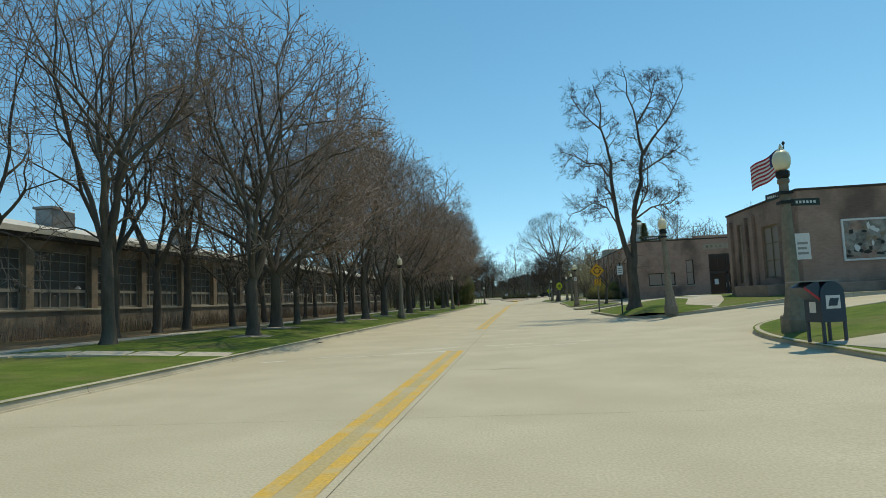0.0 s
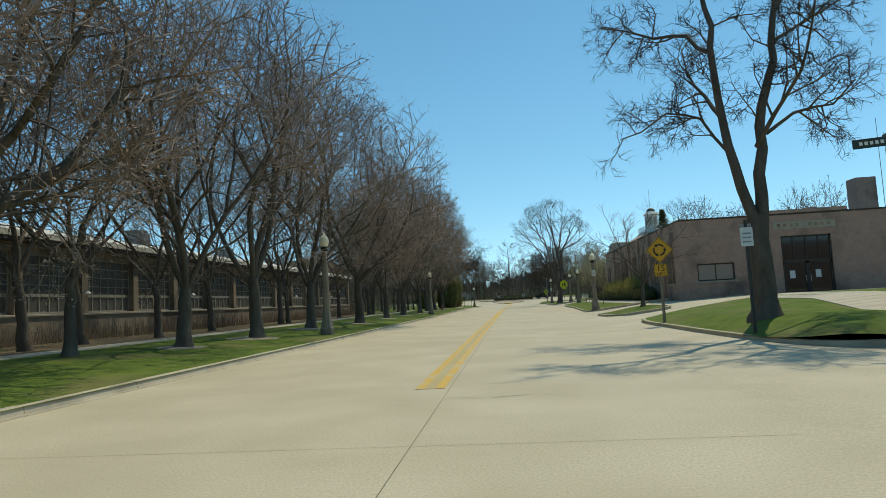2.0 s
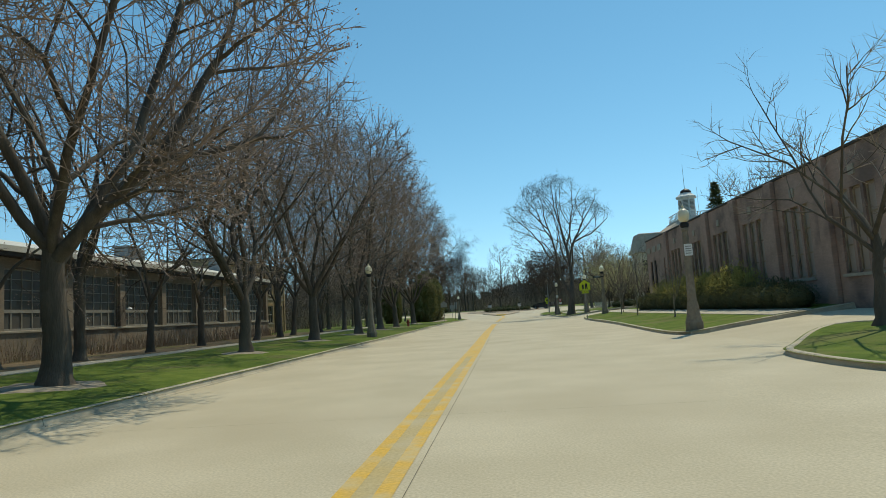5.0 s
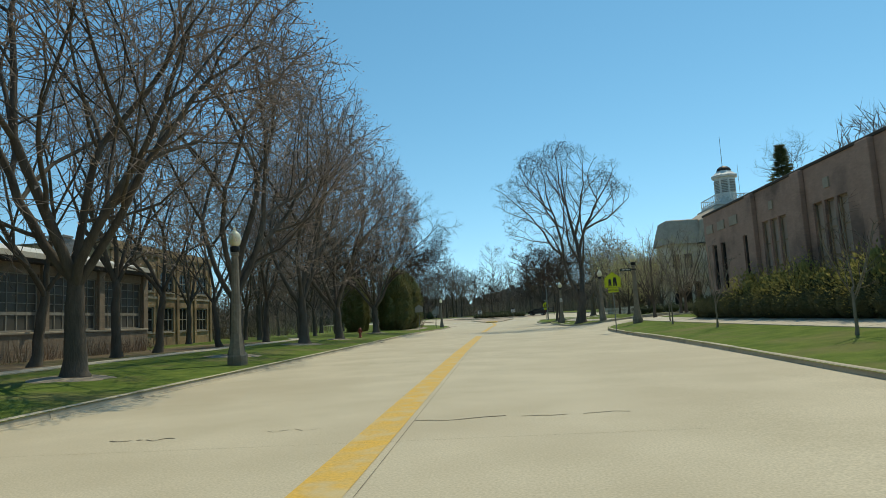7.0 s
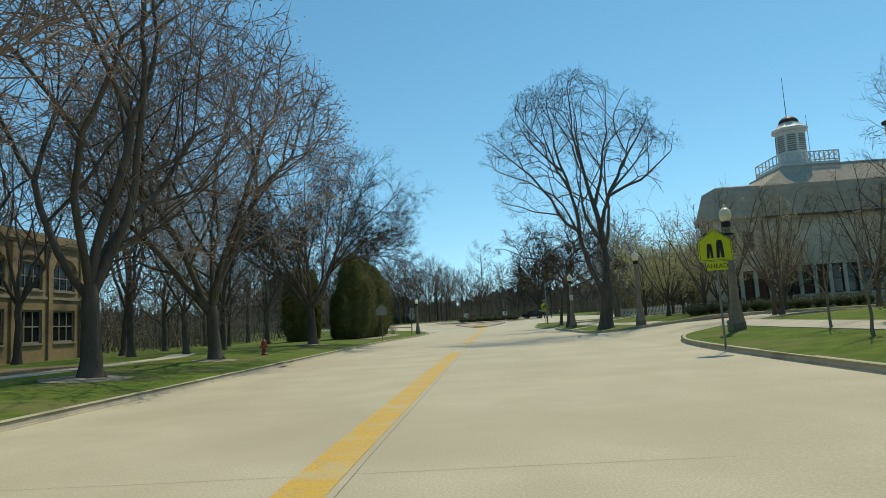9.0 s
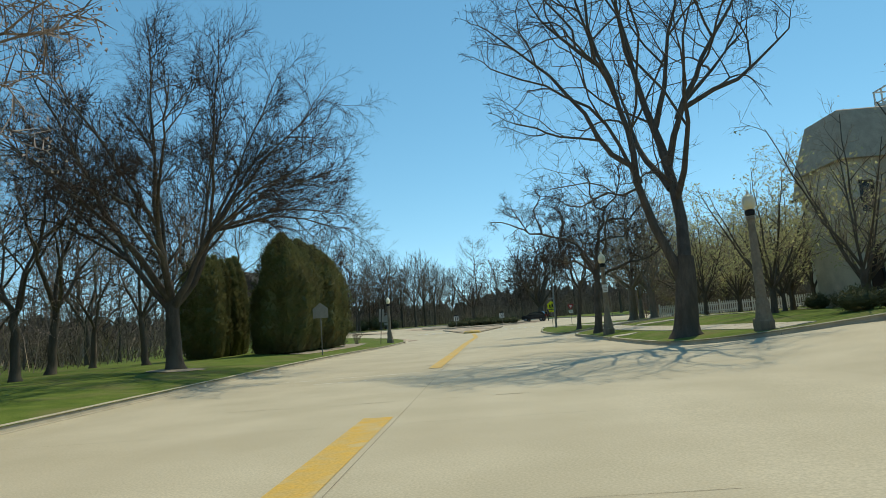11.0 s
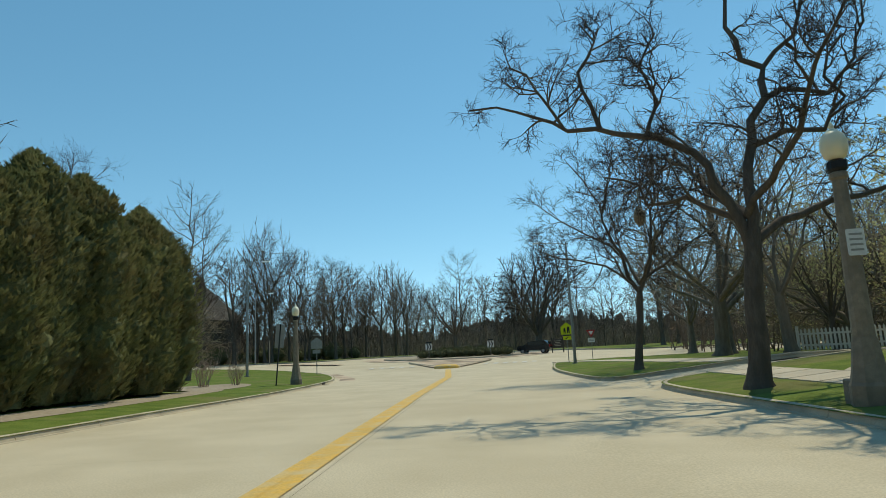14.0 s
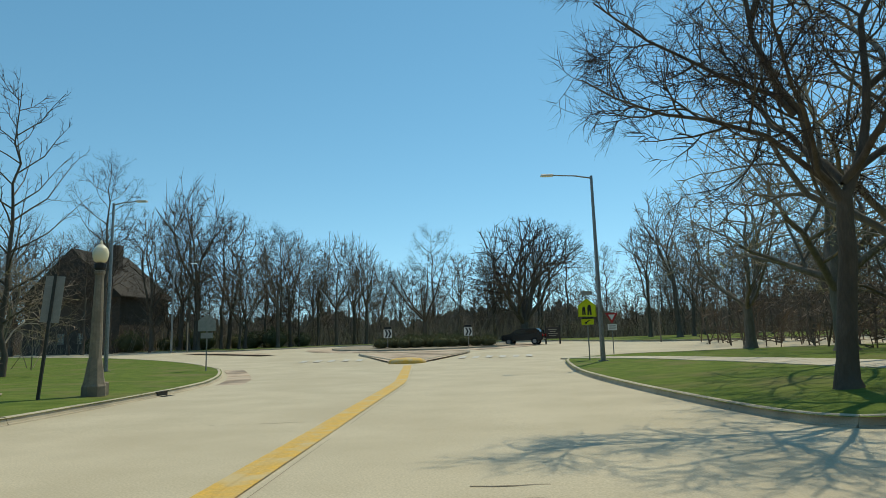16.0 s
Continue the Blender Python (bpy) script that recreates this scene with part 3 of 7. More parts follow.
old_lines = thing("faded_crosswalk", "broken remains of faded white crosswalk lines", "road marking", kind="structure")
rng = random.Random(15)
for x0, y0, x1, y1, n in ((-6.9, 16.3, -4.9, 17.6, 4), (-4.9, 17.0, 1.6, 19.1, 9), (-3.4, 19.0, 2.4, 20.1, 8), (-2.9, 18.5, -0.8, 20.2, 3), (-4.9, 127.1, -1.4, 127.7, 5), (-7.6, 128.4, -5.2, 128.9, 3), (-4.8, 128.9, 0.6, 129.6, 7), (0.8, 127.9, 4.6, 128.6, 5)):
    for k in range(n):
        if rng.random() < 0.15:
            continue
        f0, f1 = (k + rng.uniform(0, 0.2)) / n, (k + rng.uniform(0.9, 1.25)) / n
        o = rng.uniform(-0.05, 0.05)
        ribbon("line", [(x0 + (x1 - x0) * f, y0 + (y1 - y0) * f + o) for f in (f0, f1)], rng.uniform(0.08, 0.17), OLD_WHITE, 0.003, old_lines, step=0.4)
joints = thing("road_joints", "dark tar-sealed slab joints and ragged cracks", "road joint", kind="structure")
ribbon("joint", [(yellow_x(y) + 0.34, y) for y in np.arange(-30, 192, 3.0).tolist()], 0.008, JOINT, 0.004, joints)
for x in (2.3,):
    ribbon("joint", [(x, -30), (x, 118), (x + 0.4, 150), (x + 0.5, 190)], 0.008, JOINT, 0.004, joints)
rng = random.Random(5)
for k, y in enumerate(np.arange(-6, 196, 4.6).tolist()):
    ribbon("joint", [(-8.1, y), (-4, y + rng.uniform(-0.05, 0.05)), (0, y), (6.0, y + rng.uniform(-0.05, 0.05))], 0.006, JOINT, 0.004, joints)
for y, x0, x1, w in ((77.6, -5.5, -4.6, 0.05), (77.9, -3.4, -2.6, 0.03), (78.3, -1.4, 1.6, 0.05), (12.9, -1.2, 0.4, 0.03), (29.3, -2.2, 0.3, 0.02), (91.6, -6.2, -2.6, 0.05), (92.6, -2.4, 0.3, 0.04), (92.9, 0.2, 1.5, 0.05), (121.2, -5.0, 4.5, 0.035), (160.2, 1.5, 6.3, 0.06), (166.2, -3.3, -1.4, 0.03), (183.5, 2.6, 5.2, 0.06), (176.4, 4.2, 6.6, 0.05), (171, 5.0, 6.4, 0.04), (141.8, -1.6, 6.6, 0.07), (132.6, -2.0, 6.9, 0.08)):
    n = 14
    pts = [(x0 + (x1 - x0) * i / n, y + rng.uniform(-0.05, 0.05) + 0.07 * math.sin(i * 0.9 + y)) for i in range(n + 1)]
    i = 0
    while i < n:
        j = min(n, i + rng.randrange(1, 5))
        ribbon("crack", pts[i:j + 1], w * rng.uniform(0.35, 1.0), JOINT, 0.005, joints, step=0.2)
        i = j + (0 if rng.random() < 0.4 else 1)


def storm_drain(x, y, dx):
    """A kerb inlet: iron hood in the kerb, with the opening's shade as a dark block."""
    ob = thing("storm_drain", "dark rusty iron storm drain inlet in the kerb", "storm drain", (x, y, land(x, y)), group="storm drains")
    part("hood", boxes((-0.16, 0.1, -0.42, 0.42, 0.135, 0.16), bevel=0.008), GUTTER_DARK, ob)
    # Solid dark block; its colour stands in for the shade inside the opening.
    part("mouth", boxes((-0.1, 0.07, -0.38, 0.38, 0.0, 0.13)), IRON, ob, "black block for the shade in the inlet opening")
    bm = boxes((0.1 * dx, 0.1 * dx + 0.22, -0.36, 0.36, 0.0, 0.01))
    part("grate", bm, GUTTER_DARK, ob)
    return ob


for x, y in ((-8.13, 24.6), (-8.71, 114.8), (-7.91, 174.6)):
    storm_drain(x, y, 1)

# ---- bare spring trees ----
def grow(pts, r0, r1, wob, rng, seg):
    """A crooked line through the given points, with radii that taper."""
    out = [Vector(pts[0])]
    for a, b in zip(pts, pts[1:]):
        a, b = Vector(a), Vector(b)
        n = max(1, int((b - a).length / seg))
        for k in range(1, n + 1):
            p = a.lerp(b, k / n)
            if k < n:
                p += Vector((rng.uniform(-wob, wob), rng.uniform(-wob, wob), rng.uniform(-wob, wob)))
            out.append(p)
    m = len(out) - 1
    return out, [r0 + (r1 - r0) * (k / m) ** 0.8 for k in range(m + 1)]


def shoot(start, way, length, n, crook, lift, rng):
    pts, d = [start], way.normalized()
    for _ in range(n):
        d = (d + Vector((rng.gauss(0, crook), rng.gauss(0, crook), rng.gauss(0, crook) + lift))).normalized()
        pts.append(pts[-1] + d * (length / n))
    return pts


class Wood:
    def __init__(self, seed, slim=False, coarse=0):
        self.rng = random.Random(seed)
        self.slim, self.coarse, self.fine = slim, coarse, 1.0
        self.V, self.F, self.TV, self.TF, self.ends = [], [], [], [], []

    def limb(self, pts, radii, sides=7):
        tube(self.V, self.F, pts, radii, sides)

    def sprout(self, pts, radii, level, plan):
        """Side shoots along a limb, each with shoots of its own."""
        count, start, angle, length, crook, lift, rad = plan[level]
        rng = self.rng
        n = len(pts) - 1
        per = max(1, round(count * rng.uniform(0.85, 1.15)))
        for k in range(per):
            f = start + (1 - start) * (k + rng.random()) / per
            i = min(int(f * n), n - 1)
            p = pts[i].lerp(pts[i + 1], f * n - i)
            t = (pts[i + 1] - pts[i]).normalized()
            side = t.cross(Vector((rng.gauss(0, 1), rng.gauss(0, 1), rng.gauss(0, 1)))).normalized()
            a = radians(angle * rng.uniform(0.65, 1.3))
            way = t * math.cos(a) + side * math.sin(a)
            size = length * rng.uniform(0.6, 1.25) * (1.08 - 0.35 * f)
            last = level + 1 >= len(plan)
            seg = 1 if last else ((5, 3, 2), (5, 3, 1), (3, 1, 1))[self.coarse][min(level, 2)]
            q = shoot(p, way, size, seg, crook, lift, rng)
            r = min(rad * rng.uniform(0.75, 1.2), radii[min(i, len(radii) - 1)] * 0.75)
            rr = [r * (1 - 0.75 * j / seg) for j in range(seg + 1)]
            if level < 1 and self.coarse < 2:
                tube(self.V, self.F, q, rr, 5)
            elif last and self.slim:
                u = (q[1] - q[0]).cross(Vector((rng.gauss(0, 1), rng.gauss(0, 1), rng.gauss(0, 1)))).normalized() * r * 1.7
                b = len(self.TV)
                self.TV += [tuple(q[0] - u), tuple(q[0] + u), tuple(q[1])]
                self.TF.append((b, b + 1, b + 2))
            else:
                spike(self.TV, self.TF, q, [max(v, 0.0065) for v in rr])
            if last:
                self.ends.append(q[-1])
            else:
                self.sprout(q, rr, level + 1, plan)

    def reach(self, p, d):
        """How far it is from p along d to the edge of the crown's egg shape."""
        cx, cy, cz, wide, up, down = self.egg
        lo, hi = 0.0, 2.2 * wide
        for _ in range(9):
            m = 0.5 * (lo + hi)
            q = p + d * m
            z = q.z - cz
            if ((q.x - cx) ** 2 + (q.y - cy) ** 2) / (wide * wide) + (z / (up if z > 0 else down)) ** 2 < 1:
                lo = m
            else:
                hi = m
        return lo

    def ramify(self, p, d, r, depth, plan):
        """A branch that forks at its tip and sends out side shoots, again and again, until it fills the crown."""
        share, least, segs, crook, side, angle, lift = plan[depth]
        rng = self.rng
        length = max(least * rng.uniform(0.7, 1.3), share * self.reach(p, d) * rng.uniform(0.75, 1.2))
        if depth > 1:
            length = min(length, 4.0 * least)
        q = shoot(p, d, length, segs, crook, lift, rng)
        last = depth + 1 >= len(plan)
        tip = r * (0.35 if last else 0.74)
        rr = [r + (tip - r) * k / segs for k in range(segs + 1)]
        if last:
            u = (q[1] - q[0]).cross(Vector((rng.gauss(0, 1), rng.gauss(0, 1), rng.gauss(0, 1)))).normalized() * r * 1.6
            b = len(self.TV)
            self.TV += [tuple(q[0] - u), tuple(q[0] + u), tuple(q[-1])]
            self.TF.append((b, b + 1, b + 2))
            self.ends.append(q[-1])
            return
        if depth < 2:
            tube(self.V, self.F, q, rr, 7 - depth)
        else:
            V, Fc = (self.V, self.F) if depth + 3 < len(plan) else (self.TV, self.TF)
            spike(V, Fc, q + [q[-1] + (q[-1] - q[-2]) * 0.3], rr + [0.002])
        way = (q[-1] - q[-2]).normalized()
        roll = rng.uniform(0, 6.2832)
        ref = way.cross(Vector((0.31, 0.17, 0.93))).normalized()
        ref2 = way.cross(ref)
        kids = [(q[-1], way, rng.uniform(10, 24), roll, 0.93), (q[-1], way, angle * rng.uniform(0.8, 1.15), roll + math.pi + rng.uniform(-0.6, 0.6), 0.72)]
        n = int(side + rng.random())
        for k in range(n):
            f = 0.3 + 0.65 * (k + rng.random()) / n
            i = min(int(f * segs), segs - 1)
            kids.append((q[i].lerp(q[i + 1], f * segs - i), (q[i + 1] - q[i]).normalized(), angle * rng.uniform(0.9, 1.4), rng.uniform(0, 6.2832), 0.6))
        for at, w, a, ro, thin in kids:
            a = radians(a)
            v = (w * math.cos(a) + (ref * math.cos(ro) + ref2 * math.sin(ro)) * math.sin(a)).normalized()
            self.ramify(at, v, max(tip * thin, (0.0105 if depth + 2 < len(plan) else 0.0085) * self.fine), depth + 1, plan)

    def clothe(self, pts, radii, count, plan, start=0.25, angle=50):
        """Forking side branches along a limb, and one that carries on from its end."""
        rng = self.rng
        n = len(pts) - 1
        for k in range(count + 1):
            f = 1.0 if k == count else start + (0.97 - start) * (k + rng.random()) / count
            i = min(int(f * n), n - 1)
            t = (pts[i + 1] - pts[i]).normalized()
            out = t.cross(Vector((rng.gauss(0, 1), rng.gauss(0, 1), rng.gauss(0, 1)))).normalized()
            a = radians(angle * rng.uniform(0.7, 1.2)) if k < count else 0.15
            d = (t * math.cos(a) + out * math.sin(a) + Vector((0, 0, 0.1))).normalized()
            r = min(0.055, radii[min(i, len(radii) - 1)] * 0.62) if k < count else radii[-1]
            self.ramify(pts[i].lerp(pts[i + 1], f * n - i), d, r, 0, plan)

    def buds(self, size, share, material_lists):
        V, Fc = material_lists
        rng = self.rng
        for p in self.ends:
            if rng.random() < share:
                for _ in range(3):
                    c = p + Vector((rng.gauss(0, 0.10), rng.gauss(0, 0.10), rng.gauss(0, 0.10)))
                    b = len(V)
                    for _ in range(3):
                        V.append((c.x + rng.uniform(-size, size), c.y + rng.uniform(-size, size), c.z + rng.uniform(-size, size)))
                    Fc.append((b, b + 1, b + 2))


def finish_tree(w, label, category, bark, twig, group="", bud=None, bud_size=0.03, bud_share=0.6, mulch=0.0):
    ob = thing("bare_tree", label, category, group=group)
    raw("trunk", w.V, w.F, bark, ob, smooth=True)
    raw("crown", w.TV, w.TF, twig, ob, "fine bare twigs with spring buds")
    if bud:
        V, Fc = [], []
        w.buds(bud_size, bud_share, (V, Fc))
        tagged(raw("bud_spray", V, Fc, bud, ob, "small opening spring buds"), kind="stuff")
    if mulch:
        raw("root_mound", *mound(mulch, w.rng), MULCH, ob, "pale mulch ring")
    return ob


def mound(r, rng, h=0.05, n=18):
    V, Fc = [(0, 0, h)], []
    for j, (f, z) in enumerate(((0.55, h * 0.75), (1.0, -0.02))):
        for k in range(n):
            q = r * f * rng.uniform(0.85, 1.15)
            V.append((q * math.cos(2 * math.pi * k / n), q * math.sin(2 * math.pi * k / n), z))
    for k in range(n):
        k2 = (k + 1) % n
        Fc += [(0, 1 + k, 1 + k2), (1 + k, 1 + n + k, 1 + n + k2, 1 + k2)]
    return V, Fc


def flare(r, h, fork, rng, lean=(0, 0)):
    """A trunk from its root flare to the fork."""
    hs = [-0.4, 0.0, 0.18, 0.5, 1.1] + [1.1 + (fork - 1.1) * k / 4 for k in range(1, 5)]
    pts = [Vector((lean[0] * z / fork + rng.gauss(0, 0.02), lean[1] * z / fork + rng.gauss(0, 0.02), z)) for z in hs]
    return pts, [r * f for f in (1.9, 1.6, 1.28, 1.1, 1.0, 0.97, 0.93, 0.88, 0.76)]


def vase_tree(seed, height, r, fork, limbs, spread, plan, lean=(0, 0)):
    """A trunk that breaks into upswept limbs."""
    w = Wood(seed)
    rng = w.rng
    pts, rad = flare(r, height, fork, rng, lean)
    w.limb(pts, rad, 10)
    top = pts[-1]
    for k in range(limbs):
        az = 2 * math.pi * (k + rng.uniform(-0.25, 0.25)) / limbs
        out = spread * rng.uniform(0.55, 1.0) if k else spread * 0.12
        hh = (height - fork) * (rng.uniform(0.72, 0.98) if k else 1.0)
        s = top - Vector((0, 0, rng.uniform(0.0, min(1.0, fork * 0.35)) if k else 0))
        c = Vector((math.cos(az), math.sin(az), 0))
        mid = s + c * out * 0.42 + Vector((0, 0, hh * 0.33))
        mid2 = s + c * out * 0.72 + Vector((0, 0, hh * 0.66))
        end = s + c * out + Vector((0, 0, hh))
        lp, lr = grow([s, mid, mid2, end], r * rng.uniform(0.42, 0.6), 0.014, 0.10, rng, 0.9)
        w.limb(lp, lr, 6)
        w.sprout(lp, lr, 0, plan)
    return w


def round_tree(seed, height, r, fork, limbs, spread, plan, low=0.12, mid=0.48, slim=True, sweep=0.4, coarse=1):
    """A trunk whose many limbs fan out to a rounded crown of the given height and half-width."""
    w = Wood(seed, slim, coarse)
    rng = w.rng
    pts, rad = flare(r, height, fork, rng, (rng.uniform(-0.2, 0.2), rng.uniform(-0.2, 0.2)))
    w.limb(pts, rad, 10)
    top = pts[-1]
    stems = {}
    groups = 6 if limbs < 20 else 7
    for k in range(limbs):
        f = (k + 0.5) / limbs
        az = (2.39996 * k + rng.uniform(-0.25, 0.25)) % (2 * math.pi)
        z = fork + (height - fork) * (low + (1 - low) * f ** 0.8) * rng.uniform(0.95, 1.03)
        zc = mid * height
        e = (z - zc) / (height * 1.03 - zc) if z > zc else 0.55 * (zc - z) / zc
        out = spread * math.sqrt(max(0.02, 1 - min(1.0, abs(e)) ** 2)) * rng.uniform(0.86, 1.06)
        c = Vector((math.cos(az), math.sin(az), 0))
        g = int(az / (2 * math.pi) * groups)
        if g not in stems:
            ga = (g + 0.5 + rng.uniform(-0.2, 0.2)) / groups * 2 * math.pi
            gc = Vector((math.cos(ga), math.sin(ga), 0))
            s = top + Vector((0, 0, rng.uniform(-0.8, 0.05)))
            ends = [s, s + gc * spread * 0.10 + Vector((0, 0, (height - fork) * 0.10)), s + gc * spread * rng.uniform(0.17, 0.26) + Vector((0, 0, (height - fork) * rng.uniform(0.2, 0.3)))]
            gp, gr = grow(ends, r * rng.uniform(0.5, 0.62), r * 0.36, 0.06, rng, 0.6)
            w.limb(gp, gr, 7 if coarse < 2 else 5)
            stems[g] = (gp, ends[-1])
        gp, tip = stems[g]
        s = gp[-1] if f > 0.3 else gp[max(1, len(gp) - 1 - rng.randrange(3))]
        goal = top + c * out + Vector((0, 0, z - top.z))
        way = goal - s
        m1 = s + way * 0.45 + Vector((0, 0, way.length * 0.35 * sweep * (1 - f)))
        lp, lr = grow([s, m1, goal], r * rng.uniform(0.24, 0.34), 0.013, 0.09, rng, 0.9)
        w.limb(lp, lr, 4 if coarse > 1 else 6)
        w.sprout(lp, lr, 0, plan)
    return w


def leader_tree(seed, height, r, first, limbs, spread, plan, coarse=2, steep=0.95):
    """A straight trunk up to the tip with side limbs that make an oval crown."""
    w = Wood(seed, True, coarse)
    rng = w.rng
    n = 14
    pts = [Vector((rng.gauss(0, 0.006) * height * (k > 0), rng.gauss(0, 0.006) * height * (k > 0), -0.1 + height * k / n)) for k in range(n + 1)]
    w.limb(pts, [r * (1.5 if k == 0 else 1 - 0.93 * k / n) for k in range(n + 1)], 7)
    for k in range(limbs):
        g = (k + rng.random()) / limbs
        f = first + (0.96 - first) * g
        i = min(int(f * n), n - 1)
        p = pts[i].lerp(pts[i + 1], f * n - i)
        az = 2.39996 * k + rng.uniform(-0.4, 0.4)
        out = spread * math.sin(math.pi * (0.22 + 0.74 * g)) ** 0.8 * rng.uniform(0.75, 1.1)
        c = Vector((math.cos(az), math.sin(az), 0))
        up = steep * rng.uniform(0.7, 1.25)
        lp, lr = grow([p, p + c * out * 0.5 + Vector((0, 0, out * 0.35 * up)), p + c * out + Vector((0, 0, out * up))], r * (1 - f) * 0.42 + 0.02, 0.012, 0.07, rng, 0.9)
        w.limb(lp, lr, 4)
        w.sprout(lp, lr, 0, plan)
    return w


def forking_tree(seed, height, r, fork, stems, spread, plan, low=3.0, fine=1.0, splay=46, stout=1.0):
    """A short trunk that parts into steep stems, which fork on and on into a rounded crown."""
    w = Wood(seed, True)
    w.fine = fine
    rng = w.rng
    pts, rad = flare(r, height, fork, rng, (rng.uniform(-0.25, 0.25), rng.uniform(-0.25, 0.25)))
    w.limb(pts, rad, 10)
    top = pts[-1]
    mid = low + 0.42 * (height - low)
    w.egg = (top.x, top.y, mid, spread, height - mid, mid - low)
    for k in range(stems):
        az = 2 * math.pi * (k + rng.uniform(-0.3, 0.3)) / stems
        tilt = radians(rng.uniform(20, splay)) if k else radians(6)
        d = Vector((math.cos(az) * math.sin(tilt), math.sin(az) * math.sin(tilt), math.cos(tilt)))
        w.ramify(top - Vector((0, 0, rng.uniform(0.0, 0.5) if k else 0.1)), d, r * stout * rng.uniform(0.46, 0.62), 0, plan)
    return w


# plan rows: share of the way to the crown's edge, least length, pieces, crook, side shoots, fork angle, lift
STREET = [(0.36, 1.6, 5, 0.09, 1.5, 40, 0.025), (0.36, 1.2, 4, 0.10, 1.6, 42, 0.025), (0.4, 0.9, 4, 0.12, 1.6, 44, 0.02), (0.46, 0.65, 3, 0.15, 1.7, 46, 0.015), (0.5, 0.42, 2, 0.18, 2.3, 46, 0.01), (0.5, 0.3, 1, 0.15, 0, 44, 0.0)]
street_kinds = [
    finish_tree(forking_tree(seed, h, r, fork, n, spread, STREET, low, 1.2), "dark bare street tree with forking upswept limbs and pinkish buds", "tree", BARK, TWIG_PINK, "street trees on the west parkway", BUD_PINK, 0.052, 0.6, mulch=m)
    for seed, h, r, fork, n, spread, low, m in ((11, 16.2, 0.25, 2.5, 5, 6.9, 2.6, 1.1), (12, 17.2, 0.27, 2.9, 6, 7.2, 3.0, 1.3), (13, 15.6, 0.24, 2.2, 5, 6.6, 2.4, 0.9), (14, 16.6, 0.26, 2.7, 5, 7.0, 2.8, 1.2))
]


def lie_on_slope(ob, x, y, turn=0.0):
    """Tilts a mulch ring to the slope of the lawn."""
    slope = (land(x + 0.9, y) - land(x - 0.9, y)) / 1.8
    ob.matrix_basis = Matrix.Rotation(-turn, 4, "Z") @ Matrix.Rotation(math.atan(-slope), 4, "Y")


def plant(kinds, spots, seed, smin=0.92, smax=1.08):
    """Copies of the given trees at (x, y) spots; the first copies are the trees themselves."""
    rng = random.Random(seed)
    used = set()
    for k, (x, y, *size) in enumerate(spots):
        ob = kinds[k % len(kinds)] if k < len(kinds) else kinds[rng.randrange(len(kinds))]
        s = size[0] if size else rng.uniform(smin, smax)
        lawn_lift = KERB_H
        m = Matrix.LocRotScale((x, y, land(x, y) + lawn_lift), Euler((0, 0, rng.uniform(0, 6.28))), None)
        if ob.name not in used:
            used.add(ob.name)
            c = ob
            c.matrix_basis = m
        else:
            c = copy_thing(ob, m)
        c.scale = (s, s, s * rng.uniform(0.96, 1.05))
        for ch in c.children:
            if ch.name.startswith("root_mound"):
                lie_on_slope(ch, x, y, c.rotation_euler.z)


REAR = [(0.36, 1.6, 4, 0.10, 0.8, 38, 0.04), (0.36, 1.2, 3, 0.11, 0.9, 40, 0.03), (0.4, 0.9, 3, 0.13, 0.9, 42, 0.03), (0.46, 0.65, 2, 0.15, 0.9, 44, 0.02), (0.5, 0.48, 1, 0.16, 1.1, 45, 0.01), (0.5, 0.38, 1, 0.15, 0, 40, 0.0)]
rear_kinds = [
    finish_tree(forking_tree(seed, h, r, fork, n, spread, REAR, low), "dark bare street tree with upswept limbs behind the sidewalk", "tree", BARK, TWIG_PINK, "street trees behind the sidewalk", BUD_PINK, 0.045, 0.5)
    for seed, h, r, fork, n, spread, low in ((15, 15.4, 0.20, 3.2, 4, 4.6, 3.2), (16, 16.4, 0.225, 3.8, 5, 5.0, 3.6), (17, 14.6, 0.18, 2.8, 4, 4.4, 3.0))
]


WEST_FRONT = [(-11.0, 25.4), (-12.6, 32.0), (-11.6, 40.6), (-11.2, 46.0), (-11.7, 54.9), (-10.9, 63.2), (-11.3, 75.0), (-11.6, 85.7), (-11.3, 95.8), (-11.9, 107.4, 1.08), (-11.9, 116.2, 1.1)]
WEST_BACK = [(-17.6 - 0.5 * (k % 3), y) for k, y in enumerate((8.0, 14.5, 20.0, 26.0, 30.2, 34.0, 37.6, 41.4, 45.2, 49.4, 52.6, 57.0, 61.6, 67.3, 70.4, 73.6, 79.6, 86.0, 92.0, 98.0, 102.6))] + [(-18.0, 109.0), (-17.5, 116.0), (-18.2, 126.5)]
plant(street_kinds, WEST_FRONT, 3)
WEST_REAR = [(-14.0, 20.4), (-13.4, 37.4), (-18.8, 133.5), (-22.5, 128), (-26, 133), (-21.5, 139.5), (-27, 141), (-24, 147), (-29.5, 146), (-19.5, 145), (-28.5, 126)]
plant(rear_kinds, WEST_BACK + WEST_REAR, 8, 0.88, 1.04)

# the wide low tree before the evergreens
WIDE = [(12, 0.14, 44, 2.5, 0.10, 0.05, 0.03), (8, 0.12, 42, 1.3, 0.12, 0.05, 0.016), (4, 0.1, 40, 0.75, 0.14, 0.04, 0.012), (6, 0.1, 40, 0.4, 0.18, 0.03, 0.009)]
ob = finish_tree(round_tree(21, 14.2, 0.30, 2.9, 25, 9.0, WIDE, 0.2, 0.42, True, 0.3), "spreading bare tree with long arching branches on the lawn", "tree", BARK, TWIG, mulch=1.1)
